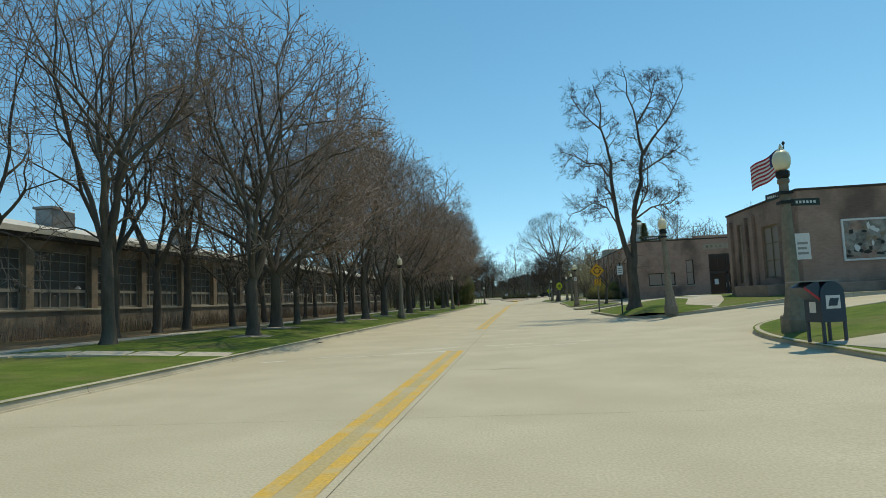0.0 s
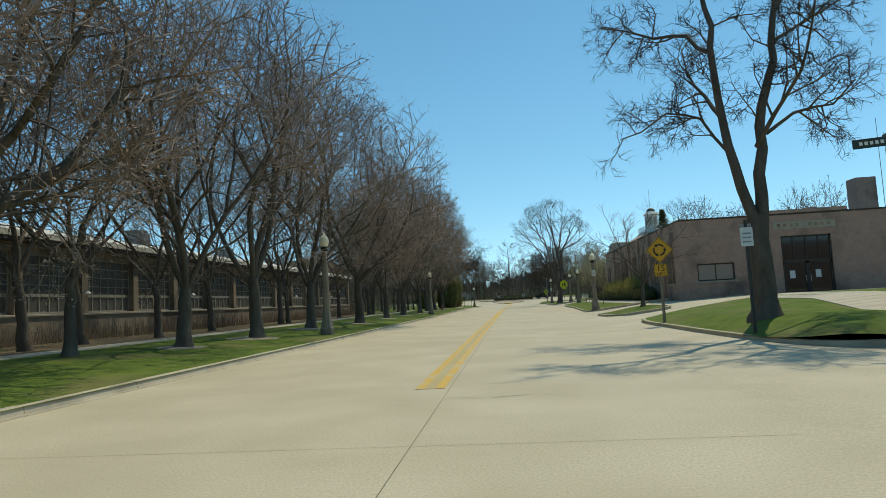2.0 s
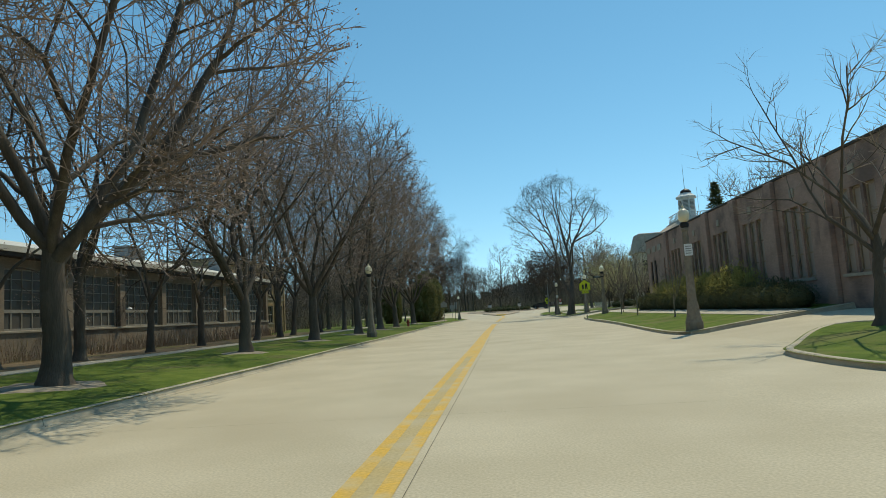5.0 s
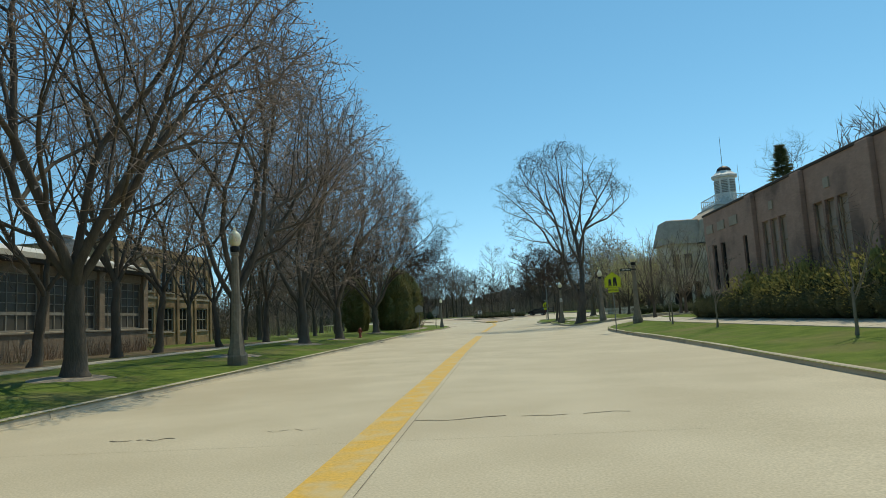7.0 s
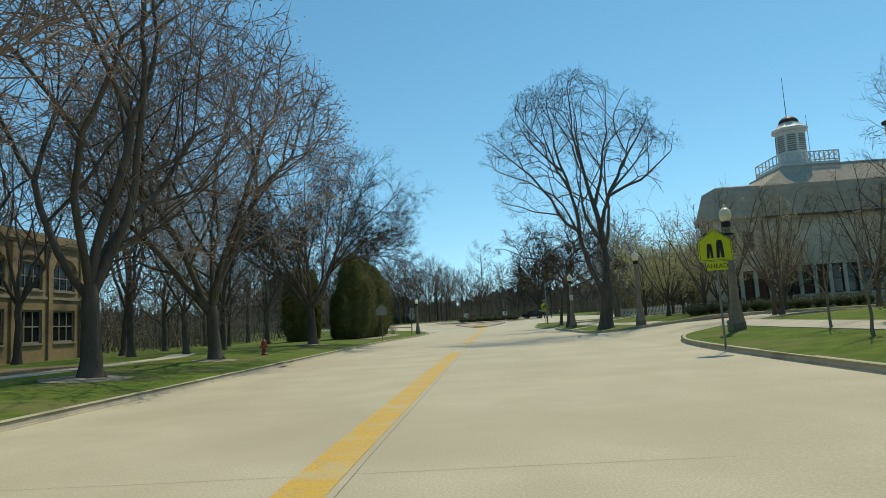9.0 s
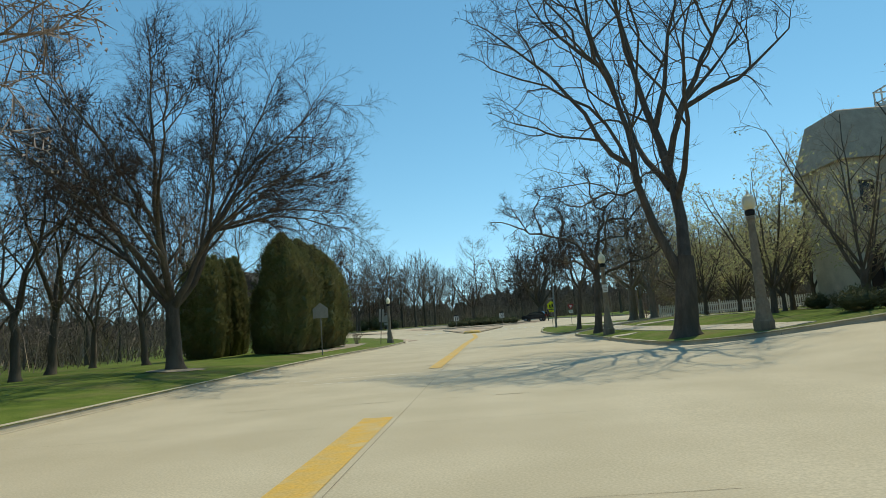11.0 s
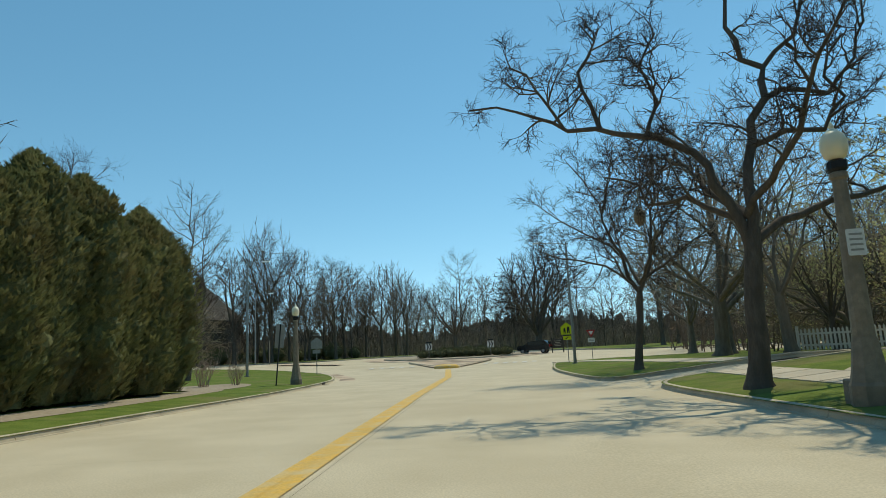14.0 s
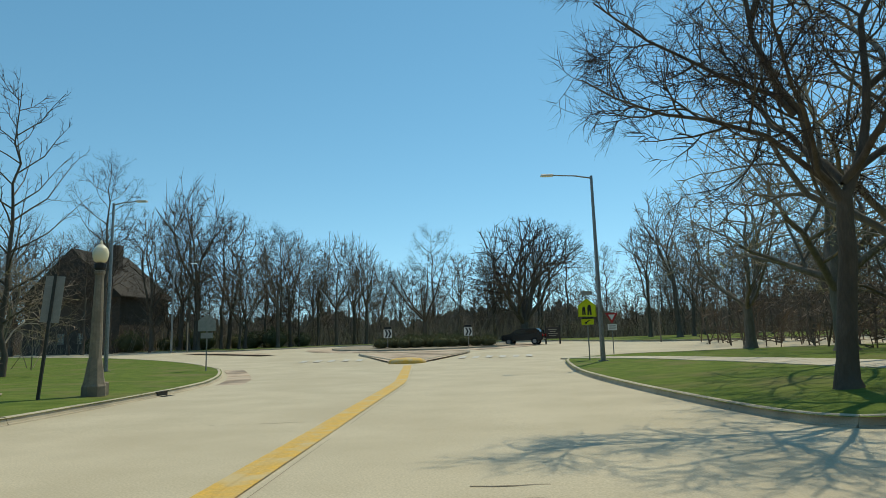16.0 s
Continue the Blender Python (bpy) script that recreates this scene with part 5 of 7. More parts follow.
# ---- buildings ----
def wall_cells(along, u0, u1, z0, z1, face, thick, holes):
    """Boxes of a wall that leave the holes (u0, u1, z0, z1) open. along: 'x' or 'y'; face: the plane of its outer side; thick: signed, inwards."""
    us = sorted({u0, u1, *(v for h in holes for v in h[:2])})
    out = []
    for a, b in zip(us, us[1:]):
        mid = (a + b) / 2
        cuts = sorted((h[2], h[3]) for h in holes if h[0] < mid < h[1])
        z = z0
        for lo, hi in cuts + [(z1, z1)]:
            if lo - z > 1e-3:
                f0, f1 = sorted((face, face + thick))
                out.append((a, b, f0, f1, z, lo) if along == "x" else (f0, f1, a, b, z, lo))
            z = hi
    bm = boxes(*out)
    bmesh.ops.remove_doubles(bm, verts=bm.verts, dist=0.001)
    return bm


def sash_window(parent, along, u0, u1, z0, z1, face, inward, cols, rows, glass, frame, bar=0.05, name="window", label=""):
    """A window set back in its opening: frame with bars, and panes behind."""
    def bx(a, b, c, d, n0, n1):
        f0, f1 = sorted((face + inward * n0, face + inward * n1))
        return (a, b, f0, f1, c, d) if along == "x" else (f0, f1, a, b, c, d)

    bs = [bx(u0, u0 + bar * 1.4, z0, z1, 0.1, 0.2), bx(u1 - bar * 1.4, u1, z0, z1, 0.1, 0.2), bx(u0, u1, z0, z0 + bar * 1.4, 0.1, 0.2), bx(u0, u1, z1 - bar * 1.4, z1, 0.1, 0.2)]
    for k in range(1, cols):
        u = u0 + (u1 - u0) * k / cols
        bs.append(bx(u - bar / 2, u + bar / 2, z0, z1, 0.11, 0.18))
    for k in range(1, rows):
        z = z0 + (z1 - z0) * k / rows
        bs.append(bx(u0, u1, z - bar / 2, z + bar / 2, 0.115, 0.175))
    win = part(name, boxes(*bs), frame, parent, label)
    part("pane", boxes(bx(u0, u1, z0, z1, 0.155, 0.17)), glass, win)
    return win


# old factory along the west side
def build_factory():
    fac = thing("factory", "long sooty brick factory with steel-sash windows and pale roof edge", "factory building")
    face, y0, y1, base, sill, head, eave = -24.0, -34.0, 110.7, 0.3, 1.95, 4.95, 5.45
    bay = 4.82
    n = int((y1 - y0) / bay)
    holes = [(y0 + k * bay + 0.32, y0 + (k + 1) * bay - 0.32, sill, head) for k in range(n)]
    part("wall", wall_cells("y", y0, y1, base - 0.3, eave, face, -0.35, holes), BRICK_OLD, fac)
    part("dado", boxes((face + 0.001, face + 0.22, y0, y1, base - 0.3, sill - 0.14)), BRICK_OLD, fac, "projecting lower brick wall")
    part("coping", boxes((face - 0.1, face + 0.30, y0, y1, sill - 0.14, sill - 0.02), bevel=0.02), STONE, fac)
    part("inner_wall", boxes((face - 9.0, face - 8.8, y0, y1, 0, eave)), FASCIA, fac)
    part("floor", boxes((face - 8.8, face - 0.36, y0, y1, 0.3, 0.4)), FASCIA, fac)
    part("end_wall", boxes((face - 9, face - 0.36, y1 - 0.3, y1, 0, eave), (face - 9, face - 0.36, y0, y0 + 0.3, 0, eave)), BRICK_OLD, fac)
    part("fascia", boxes((face - 0.3, face + 0.55, y0 - 0.2, y1 + 0.2, eave, eave + 0.22), bevel=0.02), FASCIA, fac)
    part("roof", boxes((face - 9, face + 0.62, y0 - 0.25, y1 + 0.25, eave + 0.22, eave + 0.5)), ROOF_METAL, fac, "pale weathered metal roof edge")
    slope = [(face + 0.5, eave + 0.5), (face - 4.4, eave + 1.75), (face - 9, eave + 0.5)]
    part("roof_slope", prism(slope, y0 - 0.2, y1 + 0.2), ROOF_METAL, fac, "pale sloping metal roof")
    rng = random.Random(4)
    for k in range(n + 1):
        y = y0 + k * bay
        part("pilaster", boxes((face + 0.002, face + 0.17, y - 0.27, y + 0.27, sill - 0.02, eave), bevel=0.015), BRICK_OLD, fac)
    for k in range(n):
        a, b, c, d = holes[k]
        sash_window(fac, "y", a, b, c, c + 0.95, face, -1, 6, 1, SASH_GLASS, SASH, 0.07, "lower_sash")
        sash_window(fac, "y", a, b, c + 0.95, d, face, -1, 6, 4, SASH_GLASS, SASH, 0.045, "upper_sash")
    for k in range(9):
        y = -10 + k * 14.5
        h = rng.uniform(0.5, 0.9)
        v = part("roof_vent", boxes((face - 3.6, face - 2.5, y, y + rng.uniform(0.9, 2.2), eave + 0.8, eave + 1.5 + h), bevel=0.05), STEEL, fac)
        part("cowl", boxes((face - 3.7, face - 2.4, y - 0.1, y + 0.8, eave + 1.5 + h, eave + 1.65 + h), bevel=0.03), STEEL, v)
    for y in (31.5, 52.4, 64, 76, 86.5, 100):
        lamp = part("wall_lamp", boxes((face + 0.2, face + 0.55, y - 0.03, y + 0.03, 3.02, 3.06)), STEEL, fac)
        part("lamp_shade", lathe([(0.02, 3.12), (0.08, 3.08), (0.16, 2.98), (0.165, 2.96)], 12, None, face + 0.6, y), SIGN_WHITE, lamp, "white enamel lamp shade")


build_factory()


def build_loft():
    loft = thing("brick_loft", "two-storey tan brick building with arched upper windows", "building")
    face, y0, y1, base, top = -31.0, 117.6, 136.2, 0.3, 9.3
    bays = [(y0 + 0.9 + k * 3.55, y0 + 0.9 + k * 3.55 + 2.4) for k in range(5)]
    holes = [(a, b, 1.7, 4.0) for a, b in bays] + [(a, b, 5.4, 7.3) for a, b in bays]
    part("wall", wall_cells("y", y0, y1, base - 0.3, top, face, -0.4, holes), BRICK_TAN, loft)
    part("end_wall", boxes((face - 12, face - 0.4, y0, y0 + 0.4, 0, top), (face - 12, face - 0.4, y1 - 0.4, y1, 0, top), (face - 12.4, face - 12, y0, y1, 0, top)), BRICK_TAN, loft)
    part("roof", boxes((face - 12.4, face + 0.1, y0 - 0.1, y1 + 0.1, top, top + 0.12)), FLAT_ROOF, loft)
    part("cornice", boxes((face + 0.002, face + 0.14, y0, y1, 8.55, 8.75), (face + 0.002, face + 0.2, y0, y1, 8.75, 9.35), bevel=0.02), BRICK_TAN, loft)
    part("belt_course", boxes((face + 0.002, face + 0.08, y0, y1, 4.75, 4.95)), STONE, loft)
    part("floor", boxes((face - 12, face - 0.4, y0 + 0.4, y1 - 0.4, 4.5, 4.7)), FASCIA, loft)
    for a, b in bays:
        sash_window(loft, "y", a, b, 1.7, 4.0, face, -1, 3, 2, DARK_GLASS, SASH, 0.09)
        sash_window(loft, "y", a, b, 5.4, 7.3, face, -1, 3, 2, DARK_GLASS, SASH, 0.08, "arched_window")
        for z in (1.58, 5.28):
            part("sill", boxes((face + 0.002, face + 0.1, a - 0.1, b + 0.1, z, z + 0.12)), STONE, loft)
        c, r, V, Fc = (a + b) / 2, (b - a) / 2 + 0.05, [], []
        for k in range(13):
            t = math.pi * k / 12
            for rr, xo in ((r, 0.004), (r + 0.28, 0.004), (r + 0.28, 0.1), (r, 0.1)):
                V.append((face + xo, c + rr * math.cos(t), 7.0 + 0.62 * rr * math.sin(t)))
        for k in range(12):
            for j in range(4):
                Fc.append((4 * k + j, 4 * k + (j + 1) % 4, 4 * k + 4 + (j + 1) % 4, 4 * k + 4 + j))
        raw("arch", V, Fc, BRICK_TAN, loft)
    for k in range(6):
        y = y0 + 0.25 + k * 3.55
        part("pier", boxes((face + 0.002, face + 0.12, y, y + 0.45, base, 8.5), bevel=0.01), BRICK_TAN, loft)


build_loft()


def build_school():
    sc = thing("school_building", "low flat-roofed brown brick school with tall narrow windows", "school building")
    x0, x1, y0, y1, base, top = 13.1, 44.0, 71.2, 109.5, 0.6, 6.85
    groups = [(98.5 - 5.05 * k, 101.2 - 5.05 * k) for k in range(6)]
    slots = [(103.05, 103.6), (106.2, 106.95), (107.6, 108.35)]
    holes = [(a + 0.03 + k * 0.92, a + 0.03 + k * 0.92 + 0.74, 2.0, 5.3) for a, b in groups for k in range(3)] + [(a, b, 2.3, 4.95) for a, b in slots]
    part("side_wall", wall_cells("y", y0, y1, 0, top, x0, 0.35, holes), BRICK_DARK, sc)
    front = [(14.3, 17.1, 2.05, 3.4), (18.3, 19.1, 2.0, 4.7), (20.7, 24.4, 0.75, 5.2)]
    part("front_wall", wall_cells("x", x0 + 0.35, x1, 0, top, y0, 0.35, front), BRICK_DARK, sc)
    part("back_wall", boxes((x0 + 0.35, x1, y1 - 0.35, y1, 0, top), (x1 - 0.35, x1, y0 + 0.35, y1 - 0.35, 0, top)), BRICK_DARK, sc)
    part("roof", boxes((x0 + 0.3, x1, y0 + 0.3, y1 - 0.3, top - 0.5, top - 0.35)), FLAT_ROOF, sc)
    part("floor", boxes((x0 + 0.36, x1 - 0.36, y0 + 0.36, y1 - 0.36, 0.55, 0.7)), FASCIA, sc)
    part("coping", boxes((x0 - 0.06, x0 + 0.42, y0 - 0.06, y1 + 0.06, top, top + 0.13), (x0 + 0.42, x1, y0 - 0.06, y0 + 0.42, top, top + 0.13), (x0 + 0.42, x1, y1 - 0.42, y1 + 0.06, top, top + 0.13), bevel=0.02), FASCIA, sc)
    part("raised_parapet", boxes((19.2, 25.8, y0 - 0.04, y0 + 0.3, top + 0.13, top + 0.4)), BRICK_DARK, sc)
    part("name_panel", boxes((20.2, 24.8, y0 - 0.05, y0 - 0.002, 5.75, 6.3)), STONE, sc, "pale stone panel with worn lettering")
    for k in range(9):
        if k != 4:
            part("letter_bar", boxes((20.5 + k * 0.46, 20.75 + k * 0.46, y0 - 0.06, y0 - 0.048, 5.9, 6.15)), PILASTER, sc)
    for k in range(3):
        part("side_panel", boxes((x0 - 0.05, x0 - 0.002, y1 - 1.6 - k * 1.9, y1 - 0.5 - k * 1.9, 5.7, 6.2)), STONE, sc, "pale stone name block")
    for a, b in groups:
        for k in range(3):
            u = a + 0.03 + k * 0.92
            sash_window(sc, "y", u, u + 0.74, 2.0, 5.3, x0, 1, 1, 3, GREEN_GLASS, PILASTER, 0.06, "tall_window")
        part("sill", boxes((x0 - 0.08, x0 - 0.002, a, b + 0.1, 1.86, 1.98)), STONE, sc)
        part("pilaster", boxes((x0 - 0.22, x0 - 0.002, b + 0.4, b + 1.2, 0.5, top), bevel=0.02), BRICK_DARK, sc)
        part("wall_block", boxes((x0 - 0.06, x0 - 0.002, a + 1.15, a + 1.55, 5.75, 6.15)), STONE, sc)
    for a, b in slots:
        sash_window(sc, "y", a, b, 2.3, 4.95, x0, 1, 1, 3, DARK_GLASS, FASCIA, 0.06, "slot_window")
    part("brick_panel", boxes((14.25, 17.15, y0 - 0.03, y0 - 0.002, 3.5, 4.75)), BRICK_DARK, sc, "blind brick panel over the window")
    sash_window(sc, "x", 14.3, 17.1, 2.05, 3.4, y0, 1, 2, 1, GREEN_GLASS, FASCIA, 0.07, "front_window")
    part("front_sill", boxes((14.1, 17.3, y0 - 0.1, y0 - 0.002, 1.92, 2.05)), STONE, sc)
    part("door_sill", boxes((18.1, 19.3, y0 - 0.1, y0 - 0.002, 1.88, 2.0)), STONE, sc)
    sash_window(sc, "x", 18.3, 19.1, 2.0, 4.7, y0, 1, 1, 2, GREEN_GLASS, FASCIA, 0.06, "narrow_window")
    sash_window(sc, "x", 20.7, 24.4, 3.2, 5.2, y0, 1, 4, 1, DARK_GLASS, FASCIA, 0.09, "transom")
    for k in range(2):
        d = sash_window(sc, "x", 20.7 + k * 1.85, 22.55 + k * 1.85, 0.75, 3.2, y0, 1, 1, 1, DARK_GLASS, FASCIA, 0.11, "entrance_door", "dark glazed entrance door leaf")
        part("handle", boxes((22.3 + k * 0.36, 22.36 + k * 0.36, y0 + 0.02, y0 + 0.08, 1.6, 2.1)), STEEL, d)
        part("notice", boxes((21.2 + k * 1.9, 21.6 + k * 1.9, y0 + 0.13, y0 + 0.14, 1.9, 2.5)), SIGN_WHITE, d, "white paper notice")
    part("chimney", boxes((30.2, 31.9, 78, 79.6, top - 0.4, top + 3.6), bevel=0.03), BRICK_DARK, sc)
    part("roof_hatch", boxes((24.5, 25.2, 74.5, 75.2, top - 0.4, top + 0.9), bevel=0.03), STEEL, sc)
    for x, h in ((29.3, 7.4), (29.8, 6.2)):
        part("antenna", lathe([(0.03, top - 0.4), (0.02, top + h)], 6, None, x, 72.5), STEEL, sc)


build_school()


def build_hall():
    ha = thing("school_hall", "tall brown brick hall block with recessed panels and a mural", "school building")
    x0, x1, y0, y1, base, top = 14.95, 40.0, 35.2, 46.5, 0.6, 6.4
    side = [(38.0, 40.4, 1.9, 5.0), (43.6, 44.6, 1.7, 5.6)]
    part("side_wall", wall_cells("y", y0, y1, 0, top, x0, 0.4, side), BRICK_DARK, ha)
    part("front_wall", boxes((x0 + 0.4, x1, y0, y0 + 0.4, 0, top)), BRICK_DARK, ha)
    part("back_wall", boxes((x0 + 0.4, x1, y1 - 0.4, y1, 0, top), (x1 - 0.4, x1, y0 + 0.4, y1 - 0.4, 0, top)), BRICK_DARK, ha)
    part("roof", boxes((x0 + 0.3, x1, y0 + 0.3, y1 - 0.3, top - 0.5, top - 0.4)), FLAT_ROOF, ha)
    part("coping", boxes((x0 - 0.06, x0 + 0.46, y0 - 0.06, y1 + 0.06, top, top + 0.12), (x0 + 0.46, x1, y0 - 0.06, y0 + 0.46, top, top + 0.12), bevel=0.02), FASCIA, ha)
    sash_window(ha, "y", 38.0, 40.4, 1.9, 5.0, x0, 1, 2, 3, GREEN_GLASS, PILASTER, 0.07, "side_window")
    sash_window(ha, "y", 43.6, 44.6, 1.7, 5.6, x0, 1, 1, 4, GREEN_GLASS, PILASTER, 0.06, "slit_window")
    for y in (36.6, 41.6, 42.9, 45.7):
        part("pier", boxes((x0 - 0.2, x0 - 0.002, y - 0.3, y + 0.3, 0.4, top - 0.5), bevel=0.02), BRICK_DARK, ha)
    part("planter_wall", boxes((x0 - 1.5, x0 - 1.3, 36.4, 41.2, 0.4, 1.5), (x0 - 1.5, x0 - 0.002, 36.2, 36.4, 0.4, 1.5), (x0 - 1.5, x0 - 0.002, 41.2, 41.4, 0.4, 1.5), (x0 + 0.6, x1, y0 - 1.2, y0 - 1.0, 0.4, 1.45), bevel=0.02), BRICK_DARK, ha, "low brick planter wall")
    part("planter_soil", boxes((x0 - 1.3, x0 - 0.01, 36.4, 41.2, 0.4, 1.42), (x0 + 0.6, x1, y0 - 1.0, y0 - 0.01, 0.4, 1.38)), MULCH, ha)
    mural = thing("mural", "large framed mural with a busy painted picture on brick", "mural")
    part("picture", boxes((17.1, 22.6, y0 - 0.07, y0 - 0.03, 2.65, 4.65)), MURAL, mural)
    part("mural_frame", boxes((17.0, 22.7, y0 - 0.09, y0 - 0.003, 2.55, 2.65), (17.0, 22.7, y0 - 0.09, y0 - 0.003, 4.65, 4.75), (17.0, 17.1, y0 - 0.09, y0 - 0.003, 2.65, 4.65), (22.6, 22.7, y0 - 0.09, y0 - 0.003, 2.65, 4.65)), SIGN_WHITE, mural, "pale frame")
    rng = random.Random(12)
    for k in range(90):
        x, z, w, h = rng.uniform(17.2, 22.2), rng.uniform(2.75, 4.4), rng.uniform(0.1, 0.4), rng.uniform(0.08, 0.4)
        mt = (SIGN_BLACK, SIGN_BLACK, FASCIA, STONE, SIGN_BACK, SIGN_WHITE, PILASTER)[rng.randrange(7)]
        a = rng.uniform(0, 3)
        pts = [(x + 0.5 * w * math.cos(a + t) * rng.uniform(0.7, 1.3), min(4.62, max(2.68, z + 0.5 * h * math.sin(a + t) * rng.uniform(0.7, 1.3)))) for t in (0, 1.2, 2.4, 3.6, 4.9)]
        part("painted_shape", prism(pts, y0 - 0.0722 - 0.0003 * k, y0 - 0.0705), mt, mural)


build_hall()


def west_wing(vi):
    """The lower wing with a steep roof."""
    a, b, c, d, eave = 19.0, 22.898, 140.6, 144.6, 8.3
    holes = [(19.5 + k * 1.1, 20.3 + k * 1.1, 1.7, 4.1) for k in range(3)] + [(19.6, 20.4, 5.6, 7.2), (20.9, 21.8, 5.6, 7.2)]
    part("wing_wall", wall_cells("x", a, b, 0, eave, c, 0.4, holes), STONE_PALE, vi)
    part("wing_side_wall", boxes((a, a + 0.4, c + 0.4, d, 0, eave), (a + 0.4, b, d - 0.4, d, 0, eave)), STONE_PALE, vi)
    for u0, u1, z0, z1 in holes:
        sash_window(vi, "x", u0, u1, z0, z1, c, 1, 1, 2, DARK_GLASS, FASCIA, 0.06)
    part("wing_sill", boxes((18.9, 22.4, c - 0.08, c - 0.002, 1.56, 1.68)), STONE, vi)
    bm = bmesh.new()
    rows = [((a - 0.35, b, c - 0.35, d + 0.35), eave), ((a + 0.3, b, c + 0.5, d - 0.4), eave + 2.7), ((a + 0.5, b, c + 0.7, d - 0.6), eave + 2.8)]
    rings = [[bm.verts.new(p + (z,)) for p in ((q[0], q[2]), (q[1], q[2]), (q[1], q[3]), (q[0], q[3]))] for q, z in rows]
    for p, q in zip(rings, rings[1:]):
        for k in range(4):
            bm.faces.new((p[k], p[(k + 1) % 4], q[(k + 1) % 4], q[k]))
    bm.faces.new(rings[-1])
    bm.faces.new(list(reversed(rings[0])))
    part("wing_roof", bm, ROOF_SHINGLE, vi)


def build_villa():
    vi = thing("town_hall", "pale stone hall with shingled roof, railed deck and white cupola", "hall building")
    x0, x1, y0, y1, base, eave = 22.9, 46.0, 140.6, 152.7, 0.7, 8.3
    holes = [(24.0 + k * 1.15, 24.85 + k * 1.15, 2.0, 4.3) for k in range(8)]
    side = [(146 + k * 3.0, 147.4 + k * 3.0, 1.8, 4.2) for k in range(2)]
    part("front_wall", wall_cells("x", x0, x1, 0, eave, y0, 0.4, holes), STONE_PALE, vi)
    part("side_wall", wall_cells("y", y0 + 0.4, y1, 0, eave, x0, 0.4, side), STONE_PALE, vi)
    part("back_wall", boxes((x0 + 0.4, x1, y1 - 0.4, y1, 0, eave), (x1 - 0.4, x1, y0 + 0.4, y1 - 0.4, 0, eave)), STONE_PALE, vi)
    part("floor", boxes((x0 + 0.4, x1 - 0.4, y0 + 0.4, y1 - 0.4, 0.6, 0.8), (x0 + 0.4, x1 - 0.4, y0 + 0.4, y1 - 0.4, 4.8, 5.0)), FASCIA, vi)
    for a, b, c, d in holes:
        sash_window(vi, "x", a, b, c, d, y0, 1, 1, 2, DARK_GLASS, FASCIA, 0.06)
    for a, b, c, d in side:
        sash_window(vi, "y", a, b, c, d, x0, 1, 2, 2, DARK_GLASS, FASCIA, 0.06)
    bm = bmesh.new()
    rows = [((x0 - 0.4, x1 + 0.4, y0 - 0.4, y1 + 0.4), eave), ((x0 + 0.1, x1 - 0.1, y0 + 0.1, y1 - 0.1), eave + 2.6), ((x0 + 2.6, x1 - 4.6, y0 + 1.8, y1 - 3.6), 12.6), ((x0 + 2.6, x1 - 4.6, y0 + 1.8, y1 - 3.6), 12.75)]
    rings = [[bm.verts.new(p + (z,)) for p in ((a, c), (b, c), (b, d), (a, d))] for (a, b, c, d), z in rows]
    for p, q in zip(rings, rings[1:]):
        for k in range(4):
            bm.faces.new((p[k], p[(k + 1) % 4], q[(k + 1) % 4], q[k]))
    bm.faces.new(rings[-1])
    bm.faces.new(list(reversed(rings[0])))
    part("roof", bm, ROOF_SHINGLE, vi)
    part("gutter", boxes((x0 - 0.45, x1 + 0.45, y0 - 0.5, y0 - 0.38, eave - 0.12, eave + 0.05), (x0 - 0.5, x0 - 0.38, y0 - 0.38, y1 + 0.4, eave - 0.12, eave + 0.05)), FASCIA, vi)
    cx, cy = 28.0, 144.8
    west_wing(vi)
    deck = part("deck", boxes((cx - 2.4, cx + 2.4, cy - 2.0, cy + 3.0, 12.70, 13.02)), WHITE_WOOD, vi)
    rails = [(cx - 2.4, cx + 2.4, cy - 2.0, cy - 1.93), (cx - 2.4, cx + 2.4, cy + 2.93, cy + 3.0), (cx - 2.4, cx - 2.33, cy - 1.93, cy + 2.93), (cx + 2.33, cx + 2.4, cy - 1.93, cy + 2.93)]
    part("railing", boxes(*[(a, b, c, d, z, z + 0.08) for a, b, c, d in rails for z in (13.12, 13.85)]), WHITE_WOOD, deck, "white lattice deck railing")
    for k in range(13):
        x = cx - 2.4 + 4.8 * k / 12
        part("baluster", boxes((x - 0.04, x + 0.04, cy - 2.0, cy - 1.93, 13.00, 13.90)), WHITE_WOOD, deck)
    for k in range(10):
        V, Fc = [], []
        xa, xb = cx - 2.4 + 0.48 * k, cx - 2.4 + 0.48 * k + 0.48
        tube(V, Fc, [Vector((xa, cy - 1.96, 13.20)), Vector((xb, cy - 1.96, 13.85))], [0.03, 0.03], 4)
        tube(V, Fc, [Vector((xb, cy - 1.96, 13.20)), Vector((xa, cy - 1.96, 13.85))], [0.03, 0.03], 4)
        raw("lattice", V, Fc, WHITE_WOOD, deck)
    for k in range(8):
        y = cy - 1.93 + 4.86 * k / 7
        part("baluster", boxes((cx - 2.4, cx - 2.33, y - 0.04, y + 0.04, 13.00, 13.90)), WHITE_WOOD, deck)
    cup = part("cupola", lathe([(1.35, 13.00), (1.35, 13.50), (1.22, 13.55), (1.22, 16.10), (1.5, 16.20), (1.5, 16.40)], 8, None, cx - 0.4, cy), WHITE_WOOD, vi, "white octagonal louvred cupola")
    part("cupola_roof", lathe([(1.5, 16.40), (1.15, 16.62), (0.9, 16.85), (0.78, 17.0)], 8, None, cx - 0.4, cy), WHITE_WOOD, cup)
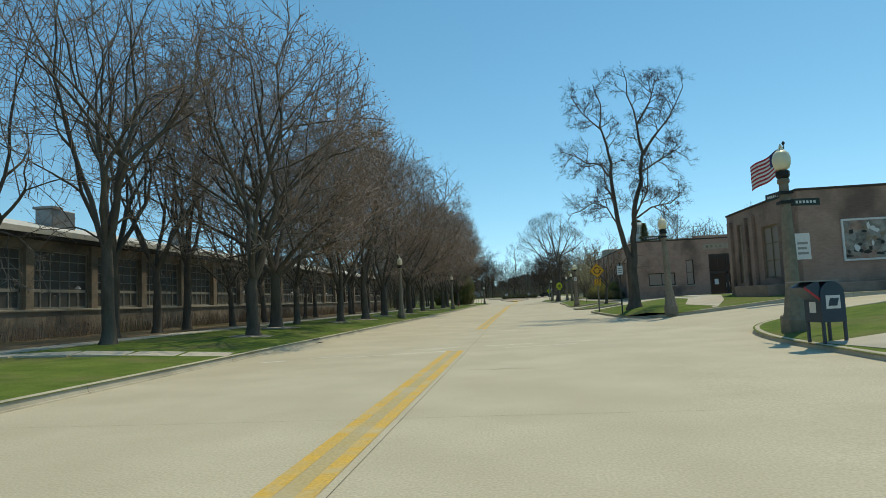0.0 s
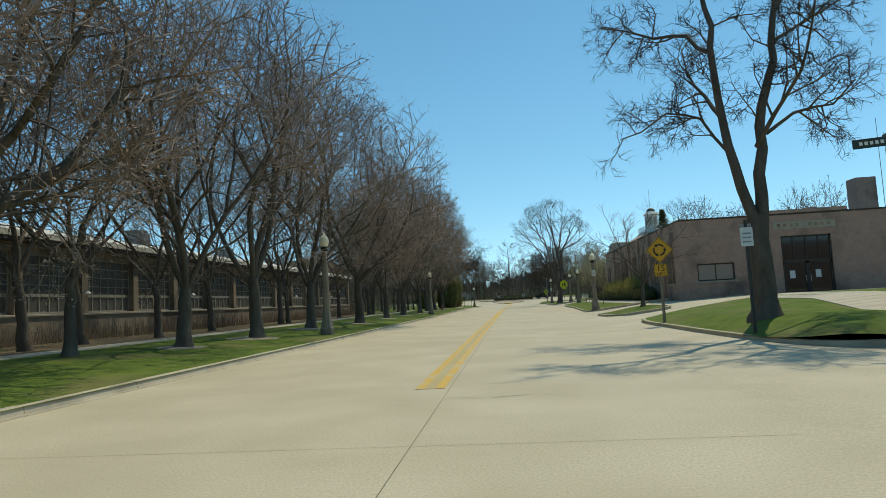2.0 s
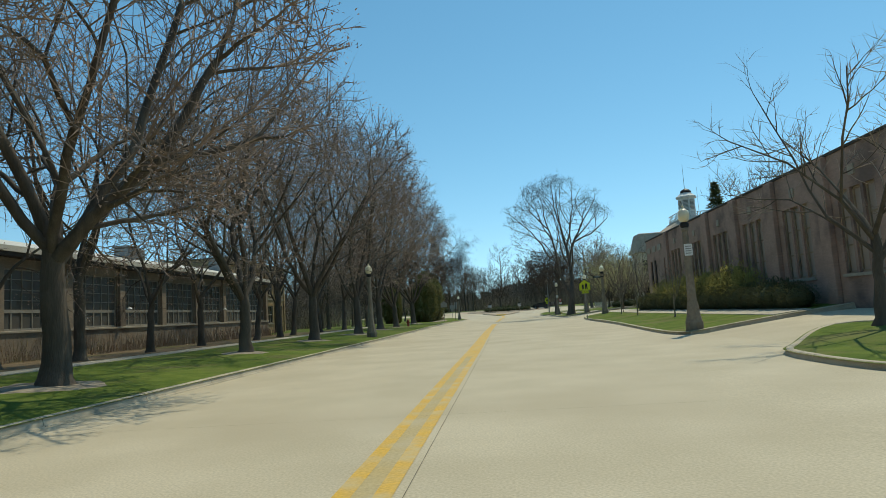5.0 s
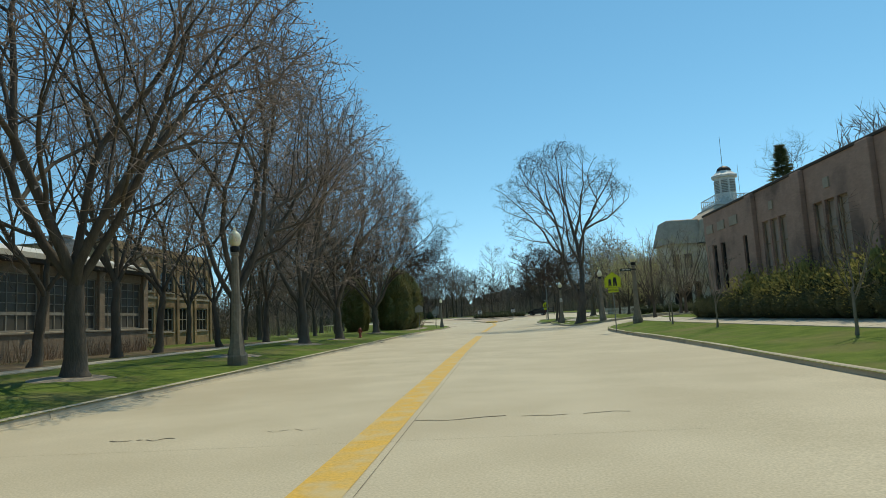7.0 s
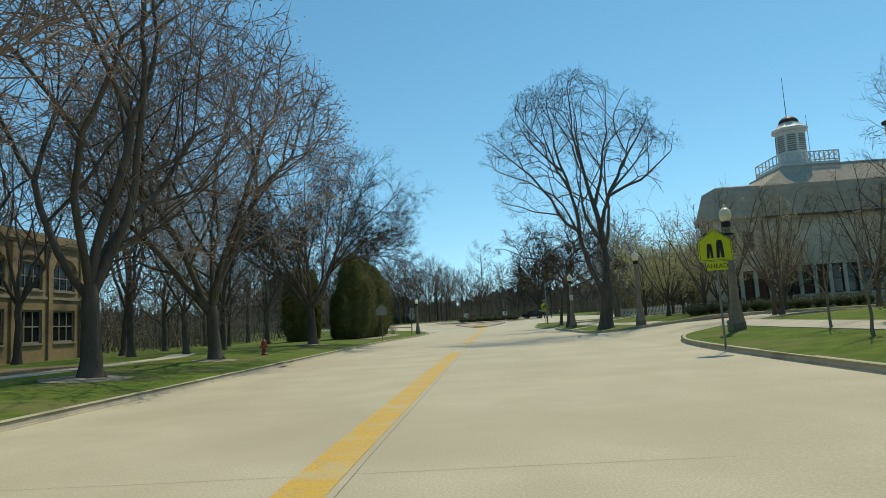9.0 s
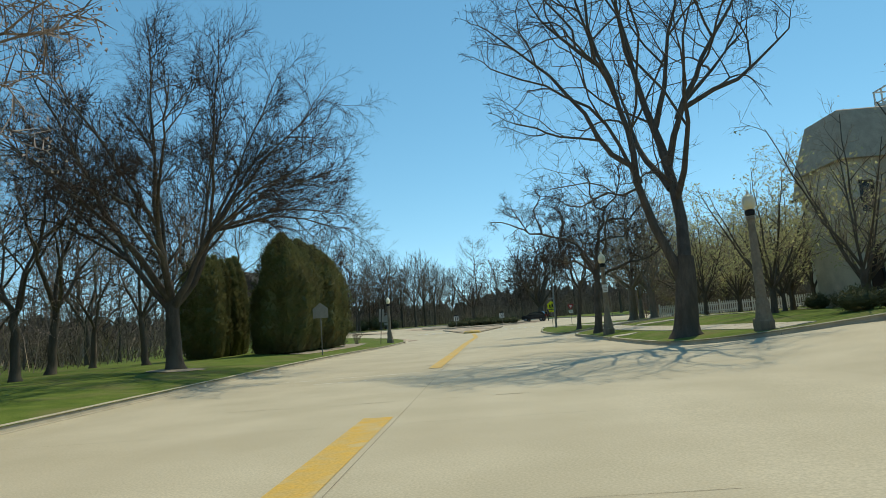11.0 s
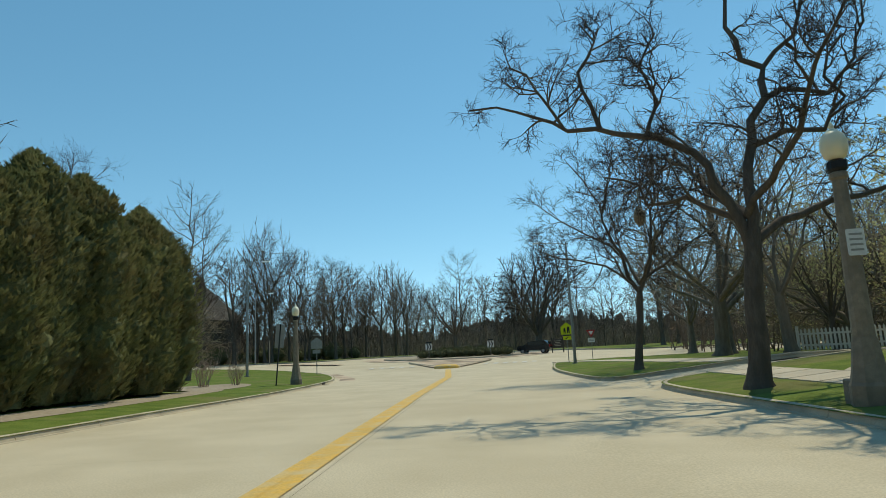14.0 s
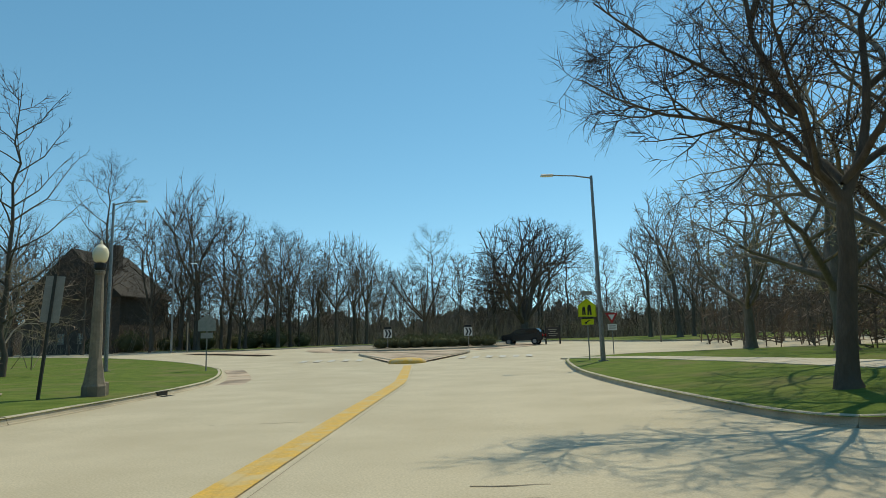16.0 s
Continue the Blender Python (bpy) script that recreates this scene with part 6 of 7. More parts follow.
    part("dome", lathe([(0.82, 17.0), (0.74, 17.25), (0.5, 17.48), (0.2, 17.6), (0.06, 17.66)], 12, None, cx - 0.4, cy), COPPER, cup, "dark copper dome cap", smooth=True)
    for k in range(8):
        a = 2 * math.pi * (k + 0.5) / 8
        for j in range(8):
            lv = boxes((-0.34, 0.34, -0.03, 0.03, -0.05, 0.05))
            bmesh.ops.rotate(lv, verts=lv.verts, matrix=Matrix.Rotation(radians(30), 3, "X"))
            bmesh.ops.transform(lv, verts=lv.verts, matrix=Matrix.Translation((cx - 0.4 + 1.15 * math.cos(a), cy + 1.15 * math.sin(a), 14.40 + j * 0.19)) @ Matrix.Rotation(a - math.pi / 2, 4, "Z"))
            if k in (3, 4, 5, 6):
                part("louvre", lv, SASH, cup)
            else:
                lv.free()
    part("antenna_mast", lathe([(0.04, 17.60), (0.02, 21.20)], 6, None, cx - 0.5, cy), STEEL, vi)
    part("antenna_mast", lathe([(0.03, 12.80), (0.02, 17.80)], 6, None, cx + 1.4, cy + 0.5), STEEL, vi)


build_villa()


def build_house():
    ho = thing("house", "dark brown gabled house with a small chimney among trees", "house", (-49, 247, land(-49, 247) + 0.1), -14)
    part("wall", boxes((-8, 8, -5, 5, -0.3, 7.6)), DARK_SIDING, ho)
    part("roof", prism([(-8.6, 7.4), (8.6, 7.4), (8.6, 7.55), (0, 14.6), (-8.6, 7.55)], -5.6, 5.6), DARK_SHINGLE, ho)
    part("chimney", boxes((2.4, 3.4, -0.5, 0.5, 10, 15.6), bevel=0.03), DARK_SIDING, ho)
    for x in (-5, -2, 1.4, 4.4):
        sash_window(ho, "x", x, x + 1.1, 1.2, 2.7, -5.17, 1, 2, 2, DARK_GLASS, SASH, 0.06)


build_house()
shed = thing("shed", "small white shed far down the side street", "shed", (-62, 205, land(-62, 205) + 0.1), 30)
part("wall", boxes((-3, 3, -2, 2, -0.2, 2.6)), WHITE_WOOD, shed)
part("roof", prism([(-3.3, 2.55), (3.3, 2.55), (0, 4.0)], -2.3, 2.3), ROOF_SHINGLE, shed)

# ---- evergreens, hedges, brush ----
def sprays(V, Fc, c, out, size, rng, up=0.5):
    """A small fan of three leafy blades pointing outwards and up."""
    side = out.cross(Vector((0, 0, 1)))
    side = side.normalized() if side.length > 1e-3 else Vector((1, 0, 0))
    for _ in range(2):
        d = (out * rng.uniform(0.3, 1.0) + Vector((0, 0, up * rng.uniform(0.4, 1.4))) + side * rng.uniform(-0.8, 0.8)).normalized()
        b = len(V)
        s = (side * rng.uniform(0.5, 1) + Vector((0, 0, rng.uniform(-0.5, 0.5)))) * size * 0.32
        for p in (c - s, c + s, c + d * size + s * 0.2):
            V.append(tuple(p))
        Fc.append((b, b + 1, b + 2))


def evergreen(seed, h, r, count, label, group):
    rng = random.Random(seed)
    ob = thing("arborvitae", label, "evergreen", group=group)
    V, Fc = [], []
    tube(V, Fc, [Vector((0, 0, -0.1)), Vector((0, 0, h * 0.5))], [0.14, 0.06], 6)
    raw("trunk", V, Fc, BARK, ob)
    lobes = [(rng.uniform(0, 6.28), rng.uniform(0.5, 1.0)) for _ in range(7)]

    def radius(a, z):
        f = z / h
        prof = min(1.0, 0.66 + f * 1.9) if f < 0.18 else (1.0 if f < 0.5 else max(0.0, 1 - ((f - 0.5) / 0.5) ** 3.3))
        wob = 1 + 0.10 * math.sin(3 * a + lobes[0][0] + 2 * f) + 0.20 * abs(math.sin(3.5 * a + lobes[1][0] - f)) - 0.1 + 0.05 * math.sin(9 * f + lobes[2][0] + 2 * a)
        clump = noise.noise(Vector((math.cos(a) * r * 1.3, math.sin(a) * r * 1.3, z * 0.9 + 7 * seed))) + 0.6 * noise.noise(Vector((math.cos(a) * r * 3.1, math.sin(a) * r * 3.1, z * 2.3 + 5 * seed)))
        return r * prof * wob * (1 + 0.2 * clump)

    V, Fc, n, m = [], [], 30, 28
    for j in range(m + 1):
        for k in range(n):
            a = 2 * math.pi * k / n
            z = h * j / m
            q = radius(a, z) * 0.86 * rng.uniform(0.9, 1.08)
            V.append((q * math.cos(a), q * math.sin(a), 0.05 + z * 0.985))
    for j in range(m):
        for k in range(n):
            Fc.append((j * n + k, j * n + (k + 1) % n, (j + 1) * n + (k + 1) % n, (j + 1) * n + k))
    for _ in range(count):
        a, z = rng.uniform(0, 6.2832), h * rng.random() ** 0.9
        q = radius(a, z) * rng.uniform(0.80, 1.04) * (1 + 0.05 * math.sin(11 * z + 5 * a))
        o = Vector((math.cos(a), math.sin(a), 0))
        sprays(V, Fc, o * q + Vector((0, 0, z)), o, rng.uniform(0.12, 0.32), rng, 0.9)
    raw("crown", V, Fc, EVERGREEN, ob)
    return ob


ever = [evergreen(s, h, r, 6400, "tall dark green columnar arborvitae with dense foliage", "evergreen screen") for s, h, r in ((1, 8.0, 1.65), (2, 7.6, 1.55), (3, 8.2, 1.7))]


def set_out(kinds, spots, seed, lift=KERB_H):
    rng = random.Random(seed)
    used = set()
    for k, (x, y, s) in enumerate(spots):
        ob = kinds[k % len(kinds)]
        m = Matrix.LocRotScale((x, y, land(x, y) + lift), Euler((0, 0, rng.uniform(0, 6.28))), None)
        c = ob if ob.name not in used else copy_thing(ob, m)
        used.add(ob.name)
        c.matrix_basis = m
        c.scale = (s, s, s * rng.uniform(0.95, 1.06))


set_out(ever, [(-13.0, 150.9, 0.96), (-12.8, 153.2, 0.97), (-13.1, 155.3, 0.98), (-12.7, 157.4, 1.02), (-13.0, 159.4, 0.95), (-12.7, 161.5, 0.98), (-12.8, 163.5, 0.93), (-14.4, 151.0, 0.62), (-18.3, 150.0, 0.86)], 2)
tagged(ribbon("mulch_strip", [(-11.6, 148.4), (-11.2, 152), (-11.1, 160), (-11.4, 166.5), (-12.6, 168.5)], 1.3, MULCH, KERB_H + 0.012), "pale wood-chip strip at the foot of the evergreens", "mulch bed")
slim = [evergreen(s, h, r, 2600, "slim dark arborvitae in a back row", "slim evergreens") for s, h, r in ((4, 6.0, 0.5), (5, 5.6, 0.46))]
set_out(slim, [(-18.0, 151.4, 1.16), (-18.1, 152.8, 1.2), (-18.0, 154.0, 1.22), (-18.2, 155.7, 1.26), (-18.6, 157.4, 1.2), (-19.0, 158.8, 1.15)], 3)
spruce = thing("spruce", "dark conical spruce behind the school", "evergreen", (24.6, 123.6, 0.9))
V, Fc = [], []
tube(V, Fc, [Vector((0, 0, 0)), Vector((0, 0, 13.6))], [0.2, 0.03], 6)
raw("trunk", V, Fc, BARK, spruce)
V, Fc, rng = [], [], random.Random(9)
for _ in range(5200):
    z = 1.5 + 12.1 * rng.random() ** 1.2
    a, q = rng.uniform(0, 6.28), (13.9 - z) * 0.30 * rng.uniform(0.15, 1.0) * (1 + 0.25 * math.sin(z * 7))
    o = Vector((math.cos(a), math.sin(a), 0))
    sprays(V, Fc, o * q + Vector((0, 0, z - q * 0.2)), o, rng.uniform(0.2, 0.5), rng, 0.1)
raw("crown", V, Fc, EVERGREEN, spruce)


def shrub(seed, r, h, count, material, label, category="shrub", group="", square=False, leaf=0.09, ragged=0.0):
    """A rounded or clipped bush: a dim woody core under many small leaves."""
    rng = random.Random(seed)
    ob = thing("shrub", label, category, group=group)
    V, Fc = [], []
    for _ in range(26):
        a = rng.uniform(0, 6.28)
        q = Vector((math.cos(a) * r * 0.75 * rng.random(), math.sin(a) * r * 0.75 * rng.random(), h * rng.uniform(0.75, 1.0)))
        spike(V, Fc, [Vector((q.x * 0.15, q.y * 0.15, -0.02)), q * 0.5, q], [0.022, 0.014, 0.005])
    tagged(raw("brushwood", V, Fc, TWIG, ob), kind="stuff")
    V, Fc = [], []
    for _ in range(count):
        d = Vector((rng.gauss(0, 1), rng.gauss(0, 1), rng.gauss(0, 1)))
        if square:
            d = d / max(abs(d.x), abs(d.y), abs(d.z))
        else:
            d = d.normalized() * (1 + 0.14 * math.sin(5 * d.x + seed) + 0.12 * math.sin(7 * d.y + 2 * d.z))
        c = Vector((d.x * r, d.y * r, h * 0.5 + d.z * h * 0.5)) * (rng.uniform(0.86, 1.03) - ragged * rng.random() * (0.5 + 0.5 * math.sin(9 * d.x + 3 * seed) * math.sin(8 * d.y)))
        c.z = max(c.z, 0.03)
        sprays(V, Fc, c, d.normalized(), leaf * rng.uniform(0.7, 1.5), rng, 0.5)
    n = 12
    b = len(V)
    for j in range(7):
        f = j / 6
        for k in range(n):
            a = 2 * math.pi * k / n
            q = r * (1 - 1.5 * ragged) * (0.86 if square else 0.82 * math.sin(math.pi * (0.12 + 0.83 * f)) ** 0.7)
            V.append((q * math.cos(a), q * math.sin(a), 0.02 + h * 0.86 * f))
    for j in range(6):
        for k in range(n):
            Fc.append((b + j * n + k, b + j * n + (k + 1) % n, b + (j + 1) * n + (k + 1) % n, b + (j + 1) * n + k))
    raw("foliage", V, Fc, material, ob)
    return ob


hedge = [shrub(s, 0.8, 1.25, 1500, HEDGE, "dark green clipped yew bush by the wall", group="foundation hedge", leaf=0.08) for s in (1, 2)]
set_out(hedge, [(11.95, 77.5 + 1.2 * k, 0.86 + 0.1 * (k % 3)) for k in range(26)], 4)
forsy = [shrub(s, 1.1, 2.1, 1700, FORSYTHIA, "yellow-green budding shrub before the school", group="budding shrubs", leaf=0.085, ragged=0.4) for s in (5, 6)]
set_out(forsy, [(12.4 + 0.1 * (k % 2), 84.0 + 1.75 * k, 0.98 + 0.1 * ((k * 5) % 3)) for k in range(11)], 5)
box_kinds = [shrub(s, 0.9, 0.95, 1500, HEDGE, "low dark evergreen shrub on the traffic island", group="island shrubs", leaf=0.08) for s in (7, 8)]
set_out(box_kinds, [(-4.6 + 1.15 * k, 215.6 + 0.5 * math.sin(k * 2.0), 0.95 + 0.15 * (k % 2)) for k in range(10)] + [(-2 + 1.6 * k, 218.5, 1.25) for k in range(4)], 6, 0.16)
yews = [shrub(s, 1.5, 2.0, 1500, HEDGE, "large dark evergreen shrub at the wood edge", group="wood edge shrubs", leaf=0.12) for s in (11, 12)]
set_out(yews, [(-46 + 3.1 * k, 240.5 + 2.0 * math.sin(2.3 * k), 0.9 + 0.25 * (k % 3)) for k in range(10)], 8)
low = [shrub(s, 0.9, 1.0, 1100, HEDGE, "low clipped hedge bush beside the drive", group="drive hedge", leaf=0.08) for s in (9, 10)]
set_out(low, [(14 + 1.5 * k, 132.4 + 0.25 * k, 0.9) for k in range(9)] + [(18 + 1.4 * k, 143.0, 0.8) for k in range(6)] + [(14.6, 37.5, 0.5), (14.6, 39.4, 0.55)], 7)


def brush_clump(seed, n, h, spread):
    rng = random.Random(seed)
    w = Wood(seed)
    for _ in range(n):
        a = rng.uniform(0, 6.28)
        s = Vector((math.cos(a) * spread * 0.25 * rng.random(), math.sin(a) * spread * 0.25 * rng.random(), -0.02))
        q = shoot(s, Vector((math.cos(a) * 0.35, math.sin(a) * 0.35, 1)), h * rng.uniform(0.6, 1.1), 4, 0.12, 0.03, rng)
        spike(w.TV, w.TF, q, [0.022, 0.016, 0.012, 0.008, 0.004])
        w.sprout(q, [0.02] * 5, 1, [(0, 0, 0, 0, 0, 0, 0), (5, 0.3, 40, 0.6, 0.15, 0.03, 0.009), (4, 0.2, 40, 0.3, 0.15, 0.02, 0.006)])
    return w


bare_shrub = thing("bare_shrub", "leafless many-stemmed shrub growing from a wood-chip bed", "shrub", group="leafless shrubs")
w = brush_clump(91, 22, 1.9, 1.4)
tagged(raw("brushwood", w.TV, w.TF, TWIG_BROWN, bare_shrub), kind="stuff")
set_out([bare_shrub], [(-13.2, 169.5, 1.0), (-14.8, 167.2, 0.9), (-12.2, 171.8, 0.8)], 12)

# dry weeds along the foot of the factory wall
V, Fc, rng = [], [], random.Random(36)
for _ in range(3600):
    x, y = -23.6 + 1.7 * rng.random() ** 1.6, rng.uniform(2, 110)
    s = Vector((x, y, land(x, y) + 0.1))
    spike(V, Fc, shoot(s, Vector((rng.gauss(0, 0.18), rng.gauss(0, 0.18), 1)), rng.uniform(0.4, 1.5), 2, 0.1, 0.0, rng), [0.016, 0.012, 0.004])
tagged(raw("dry_weeds", V, Fc, TWIG_BROWN), "dry brown weeds along the factory wall", "weeds", kind="stuff")

# woodland brush: one uncounted mass
V, Fc, rng = [], [], random.Random(33)
for _ in range(4200):
    zone = rng.random()
    if zone < 0.62:
        x, y = rng.uniform(-75, 85), rng.uniform(243, 275)
    elif zone < 0.82:
        x, y = rng.uniform(-60, -26), rng.uniform(139, 200)
    elif zone < 0.91:
        x, y = rng.uniform(-66, -34), rng.uniform(236, 254)
    else:
        x, y = rng.uniform(-75, 85), rng.uniform(244, 262)
    s = Vector((x, y, land(x, y) + 0.1))
    q = shoot(s, Vector((rng.gauss(0, 0.3), rng.gauss(0, 0.3), 1)), rng.uniform(1.5, 5.5), 3, 0.15, 0.02, rng)
    spike(V, Fc, q, [0.03, 0.022, 0.014, 0.01])
    for _ in range(4):
        p = q[1].lerp(q[3], rng.random())
        spike(V, Fc, [p, p + Vector((rng.gauss(0, 0.5), rng.gauss(0, 0.5), rng.uniform(0.2, 0.9)))], [0.012, 0.01])
tagged(raw("woodland_brush", V, Fc, TWIG_BROWN), "tangle of thin bare brush at the wood edge", "brush", kind="stuff")

# deep woods: one uncounted mass of thin trunks
V, Fc, rng = [], [], random.Random(34)
for k in range(3600):
    x, y = rng.uniform(-110, 120), rng.uniform(250, 315)
    if k % 6 == 0:
        x, y = rng.uniform(-75, -34), rng.uniform(140, 205)
    elif k % 6 == 1:
        x, y = rng.uniform(24, 75), rng.uniform(172, 216)
    h = rng.uniform(4.0, 11.5)
    s = Vector((x, y, land(x, y)))
    q = shoot(s, Vector((rng.gauss(0, 0.12), rng.gauss(0, 0.12), 1)), h, 3, 0.12, 0.02, rng)
    r = 0.0075 * h
    spike(V, Fc, q, [r, r * 0.75, r * 0.5, 0.02])
    for j in range(18):
        p = q[j % 3].lerp(q[j % 3 + 1], rng.random())
        spike(V, Fc, [p, p + Vector((rng.gauss(0, 1.3), rng.gauss(0, 1.3), rng.uniform(-0.2, 1.8)))], [0.04, 0.025])
tagged(raw("deep_woods", V, Fc, WOODS), "dense bare woods of thin dark trunks", "woods", kind="stuff")

# far tree line
V, Fc, rng = [], [], random.Random(44)
height = 17.0
for k in range(1000):
    x = -520 + 1.05 * k
    height += 0.12 * (17.5 + 2.5 * math.sin(k * 0.051) - height) + rng.gauss(0, 0.7)
    y = 470 - 0.0009 * (x * x)
    V += [(x, y, -2), (x, y, height + rng.uniform(-2.4, 2.4))]
    if k:
        Fc.append((2 * k - 2, 2 * k, 2 * k + 1, 2 * k - 1))
tagged(raw("backdrop", V, Fc, HAZE_WOODS), "far brown line of bare woods", "woods", kind="structure")

# ---- street lamps ----
def street_lamp(at, label, material=POST, tall=4.6, blades_at=(), plate=0.0):
    ob = thing("street_lamp", label, "street lamp", at, group="globe street lamps")
    part("base", lathe([(0.34, -0.1), (0.34, 0.3), (0.31, 0.36), (0.27, 0.55), (0.215, 0.95), (0.19, 1.1)], 8, ), material, ob)
    part("post", lathe([(0.175, 1.08), (0.155, 2.2), (0.115, tall - 0.76), (0.15, tall - 0.72), (0.15, tall - 0.64), (0.11, tall - 0.6)], 12), material, ob)
    part("collar", lathe([(0.12, tall - 0.62), (0.17, tall - 0.56), (0.17, tall - 0.43), (0.12, tall - 0.39)], 12), IRON, ob)
    g = part("globe", lathe([(0.1, tall - 0.4), (0.18, tall - 0.33), (0.22, tall - 0.2), (0.225, tall - 0.08), (0.19, tall + 0.05), (0.11, tall + 0.13)], 16), GLOBE, ob, "cream opal glass globe", smooth=True)
    part("finial", lathe([(0.11, tall + 0.13), (0.085, tall + 0.165), (0.04, tall + 0.19), (0.05, tall + 0.235), (0.025, tall + 0.29), (0.008, tall + 0.32)], 10), GLOBE, g)
    part("plinth_block", boxes((-0.2, 0.2, 0.2, 0.5, -0.1, 0.4), bevel=0.03), material, ob)
    for z, rz in blades_at:
        b = boxes((0.16, 0.92, -0.012, 0.012, z - 0.095, z + 0.095), bevel=0.004)
        bmesh.ops.rotate(b, verts=b.verts, matrix=Matrix.Rotation(radians(rz), 3, "Z"))
        sb = part("street_sign", b, SIGN_GREEN, ob, "dark street name blade")
        for k in range(6):
            for s in (-1, 1):
                c = boxes((0.27 + k * 0.095, 0.33 + k * 0.095, s * 0.013 - 0.001, s * 0.013 + 0.001, z - 0.035, z + 0.035))
                bmesh.ops.rotate(c, verts=c.verts, matrix=Matrix.Rotation(radians(rz), 3, "Z"))
                part("letter_bar", c, SIGN_WHITE, sb)
        part("bracket", boxes((-0.16, 0.16, -0.16, 0.16, z - 0.04, z + 0.04)), IRON, ob)
    if plate:
        p = part("plate", prism([(x, plate + z) for x, z in round_rect(0.31, 0.46, 0.03)], -0.205, -0.195), SIGN_WHITE, ob, "small white regulation plate")
        for k in range(4):
            part("text_bar", boxes((-0.11, 0.11, -0.209, -0.206, plate + 0.12 - k * 0.09, plate + 0.155 - k * 0.09)), SIGN_BACK, p)
    return ob


def lawn_at(x, y):
    return (x, y, land(x, y) + KERB_H + knoll(x, y))


LAMP = "old fluted concrete street lamp with a cream globe"
for x, y, extra in ((-9.15, 49.4, {}), (-9.35, 91.1, {}), (-9.3, 6.5, {}), (7.1, 17.4, dict(blades_at=((3.35, 8), (3.6, 98)))), (6.75, 74.85, dict(plate=3.1)), (9.55, 114.0, dict(blades_at=((3.7, 180),))), (10.0, 131.0, {}), (7.75, 146.6, dict(plate=2.7))):
    street_lamp(lawn_at(x, y), LAMP, **extra)
ob = street_lamp(lawn_at(7.6, 32.95), LAMP, blades_at=((3.82, 172), (4.02, 82)))
ob.matrix_basis = ob.matrix_basis @ pose(0, 0, 0, 0, -1.8, 0)
street_lamp(lawn_at(-9.0, 172.6), "weathered brown street lamp with a cream globe", POST, 4.35)


def cobra_pole(at, rz, h, label, arm_end=2.1):
    ob = thing("light_pole", label, "light pole", at, rz, "tall light poles")
    part("pole", lathe([(0.13, -0.1), (0.12, 1.0), (0.07, h)], 10), STEEL, ob)
    part("foot_plate", boxes((-0.2, 0.2, -0.2, 0.2, -0.02, 0.05)), STEEL, ob)
    V, Fc = [], []
    tube(V, Fc, [Vector((0, 0, h - 0.12)), Vector((0.4 * arm_end, 0, h + 0.02)), Vector((arm_end, 0, h + 0.08))], [0.04, 0.035, 0.03], 6)
    arm = raw("arm", V, Fc, STEEL, ob)
    part("luminaire", boxes((arm_end - 0.15, arm_end + 0.5, -0.14, 0.14, h + 0.02, h + 0.13), bevel=0.03), SIGN_WHITE, arm, "flat pale lamp head")
    return ob


cobra_pole(lawn_at(9.2, 185.2), 180, 9.4, "tall galvanised street light pole with one arm")
cobra_pole(lawn_at(-18.3, 191.0), 0, 10.0, "tall galvanised street light pole with one arm", 1.5)
cobra_pole(lawn_at(-29.5, 226.5), 0, 10.0, "tall galvanised street light pole beside the side street")
for x, y in ((-26.5, 223.5), (21.5, 212.5)):
    ob = thing("sign_post", "bare thin sign post seen edge-on", "post", lawn_at(x, y))
    part("post", boxes((-0.05, 0.05, -0.05, 0.05, -0.05, 3.2)), WOODPOST, ob)

# ---- traffic signs ----
def glyphs(text, size, x, z, y, material, parent, name="lettering", turn=0.0):
    cu = bpy.data.curves.new(name, "FONT")
    cu.body, cu.size, cu.align_x, cu.extrude = text, size, "CENTER", 0.002
    tmp = bpy.data.objects.new(name, cu)
    scene.collection.objects.link(tmp)
    bpy.context.view_layer.update()
    me = bpy.data.meshes.new_from_object(tmp.evaluated_get(bpy.context.evaluated_depsgraph_get()))
    bpy.data.objects.remove(tmp)
    bpy.data.curves.remove(cu)
    me.materials.clear()
    me.materials.append(material)
    me.transform(Matrix.Translation((x, y, z)) @ Matrix.Rotation(radians(90), 4, "X"))
    return link(name, me, parent)


def sign_post(ob, h, wood=False):
    if wood:
        part("post", boxes((-0.055, 0.055, 0.02, 0.13, -0.1, h), bevel=0.01), WOODPOST, ob)
    else:
        part("post", boxes((-0.03, 0.03, 0.015, 0.03, -0.1, h), (-0.03, -0.018, 0.03, 0.05, -0.1, h), (0.018, 0.03, 0.03, 0.05, -0.1, h)), STEEL, ob)


def ring_arrow(a0, a1, r, w, bm):
    n = 8
    pts_o = [(math.cos(radians(a0 + (a1 - a0) * k / n)), math.sin(radians(a0 + (a1 - a0) * k / n))) for k in range(n + 1)]
    out = [((r + w / 2) * c, (r + w / 2) * s) for c, s in pts_o] + [((r - w / 2) * c, (r - w / 2) * s) for c, s in reversed(pts_o)]
    e = radians(a1)
    t = Vector((-math.sin(e), math.cos(e))) * (1 if a1 > a0 else -1)
    c = Vector((math.cos(e), math.sin(e)))
    head = [c * (r + w * 1.15), c * r + t * w * 1.9, c * (r - w * 1.15)]
    return out, [(p.x, p.y) for p in head]


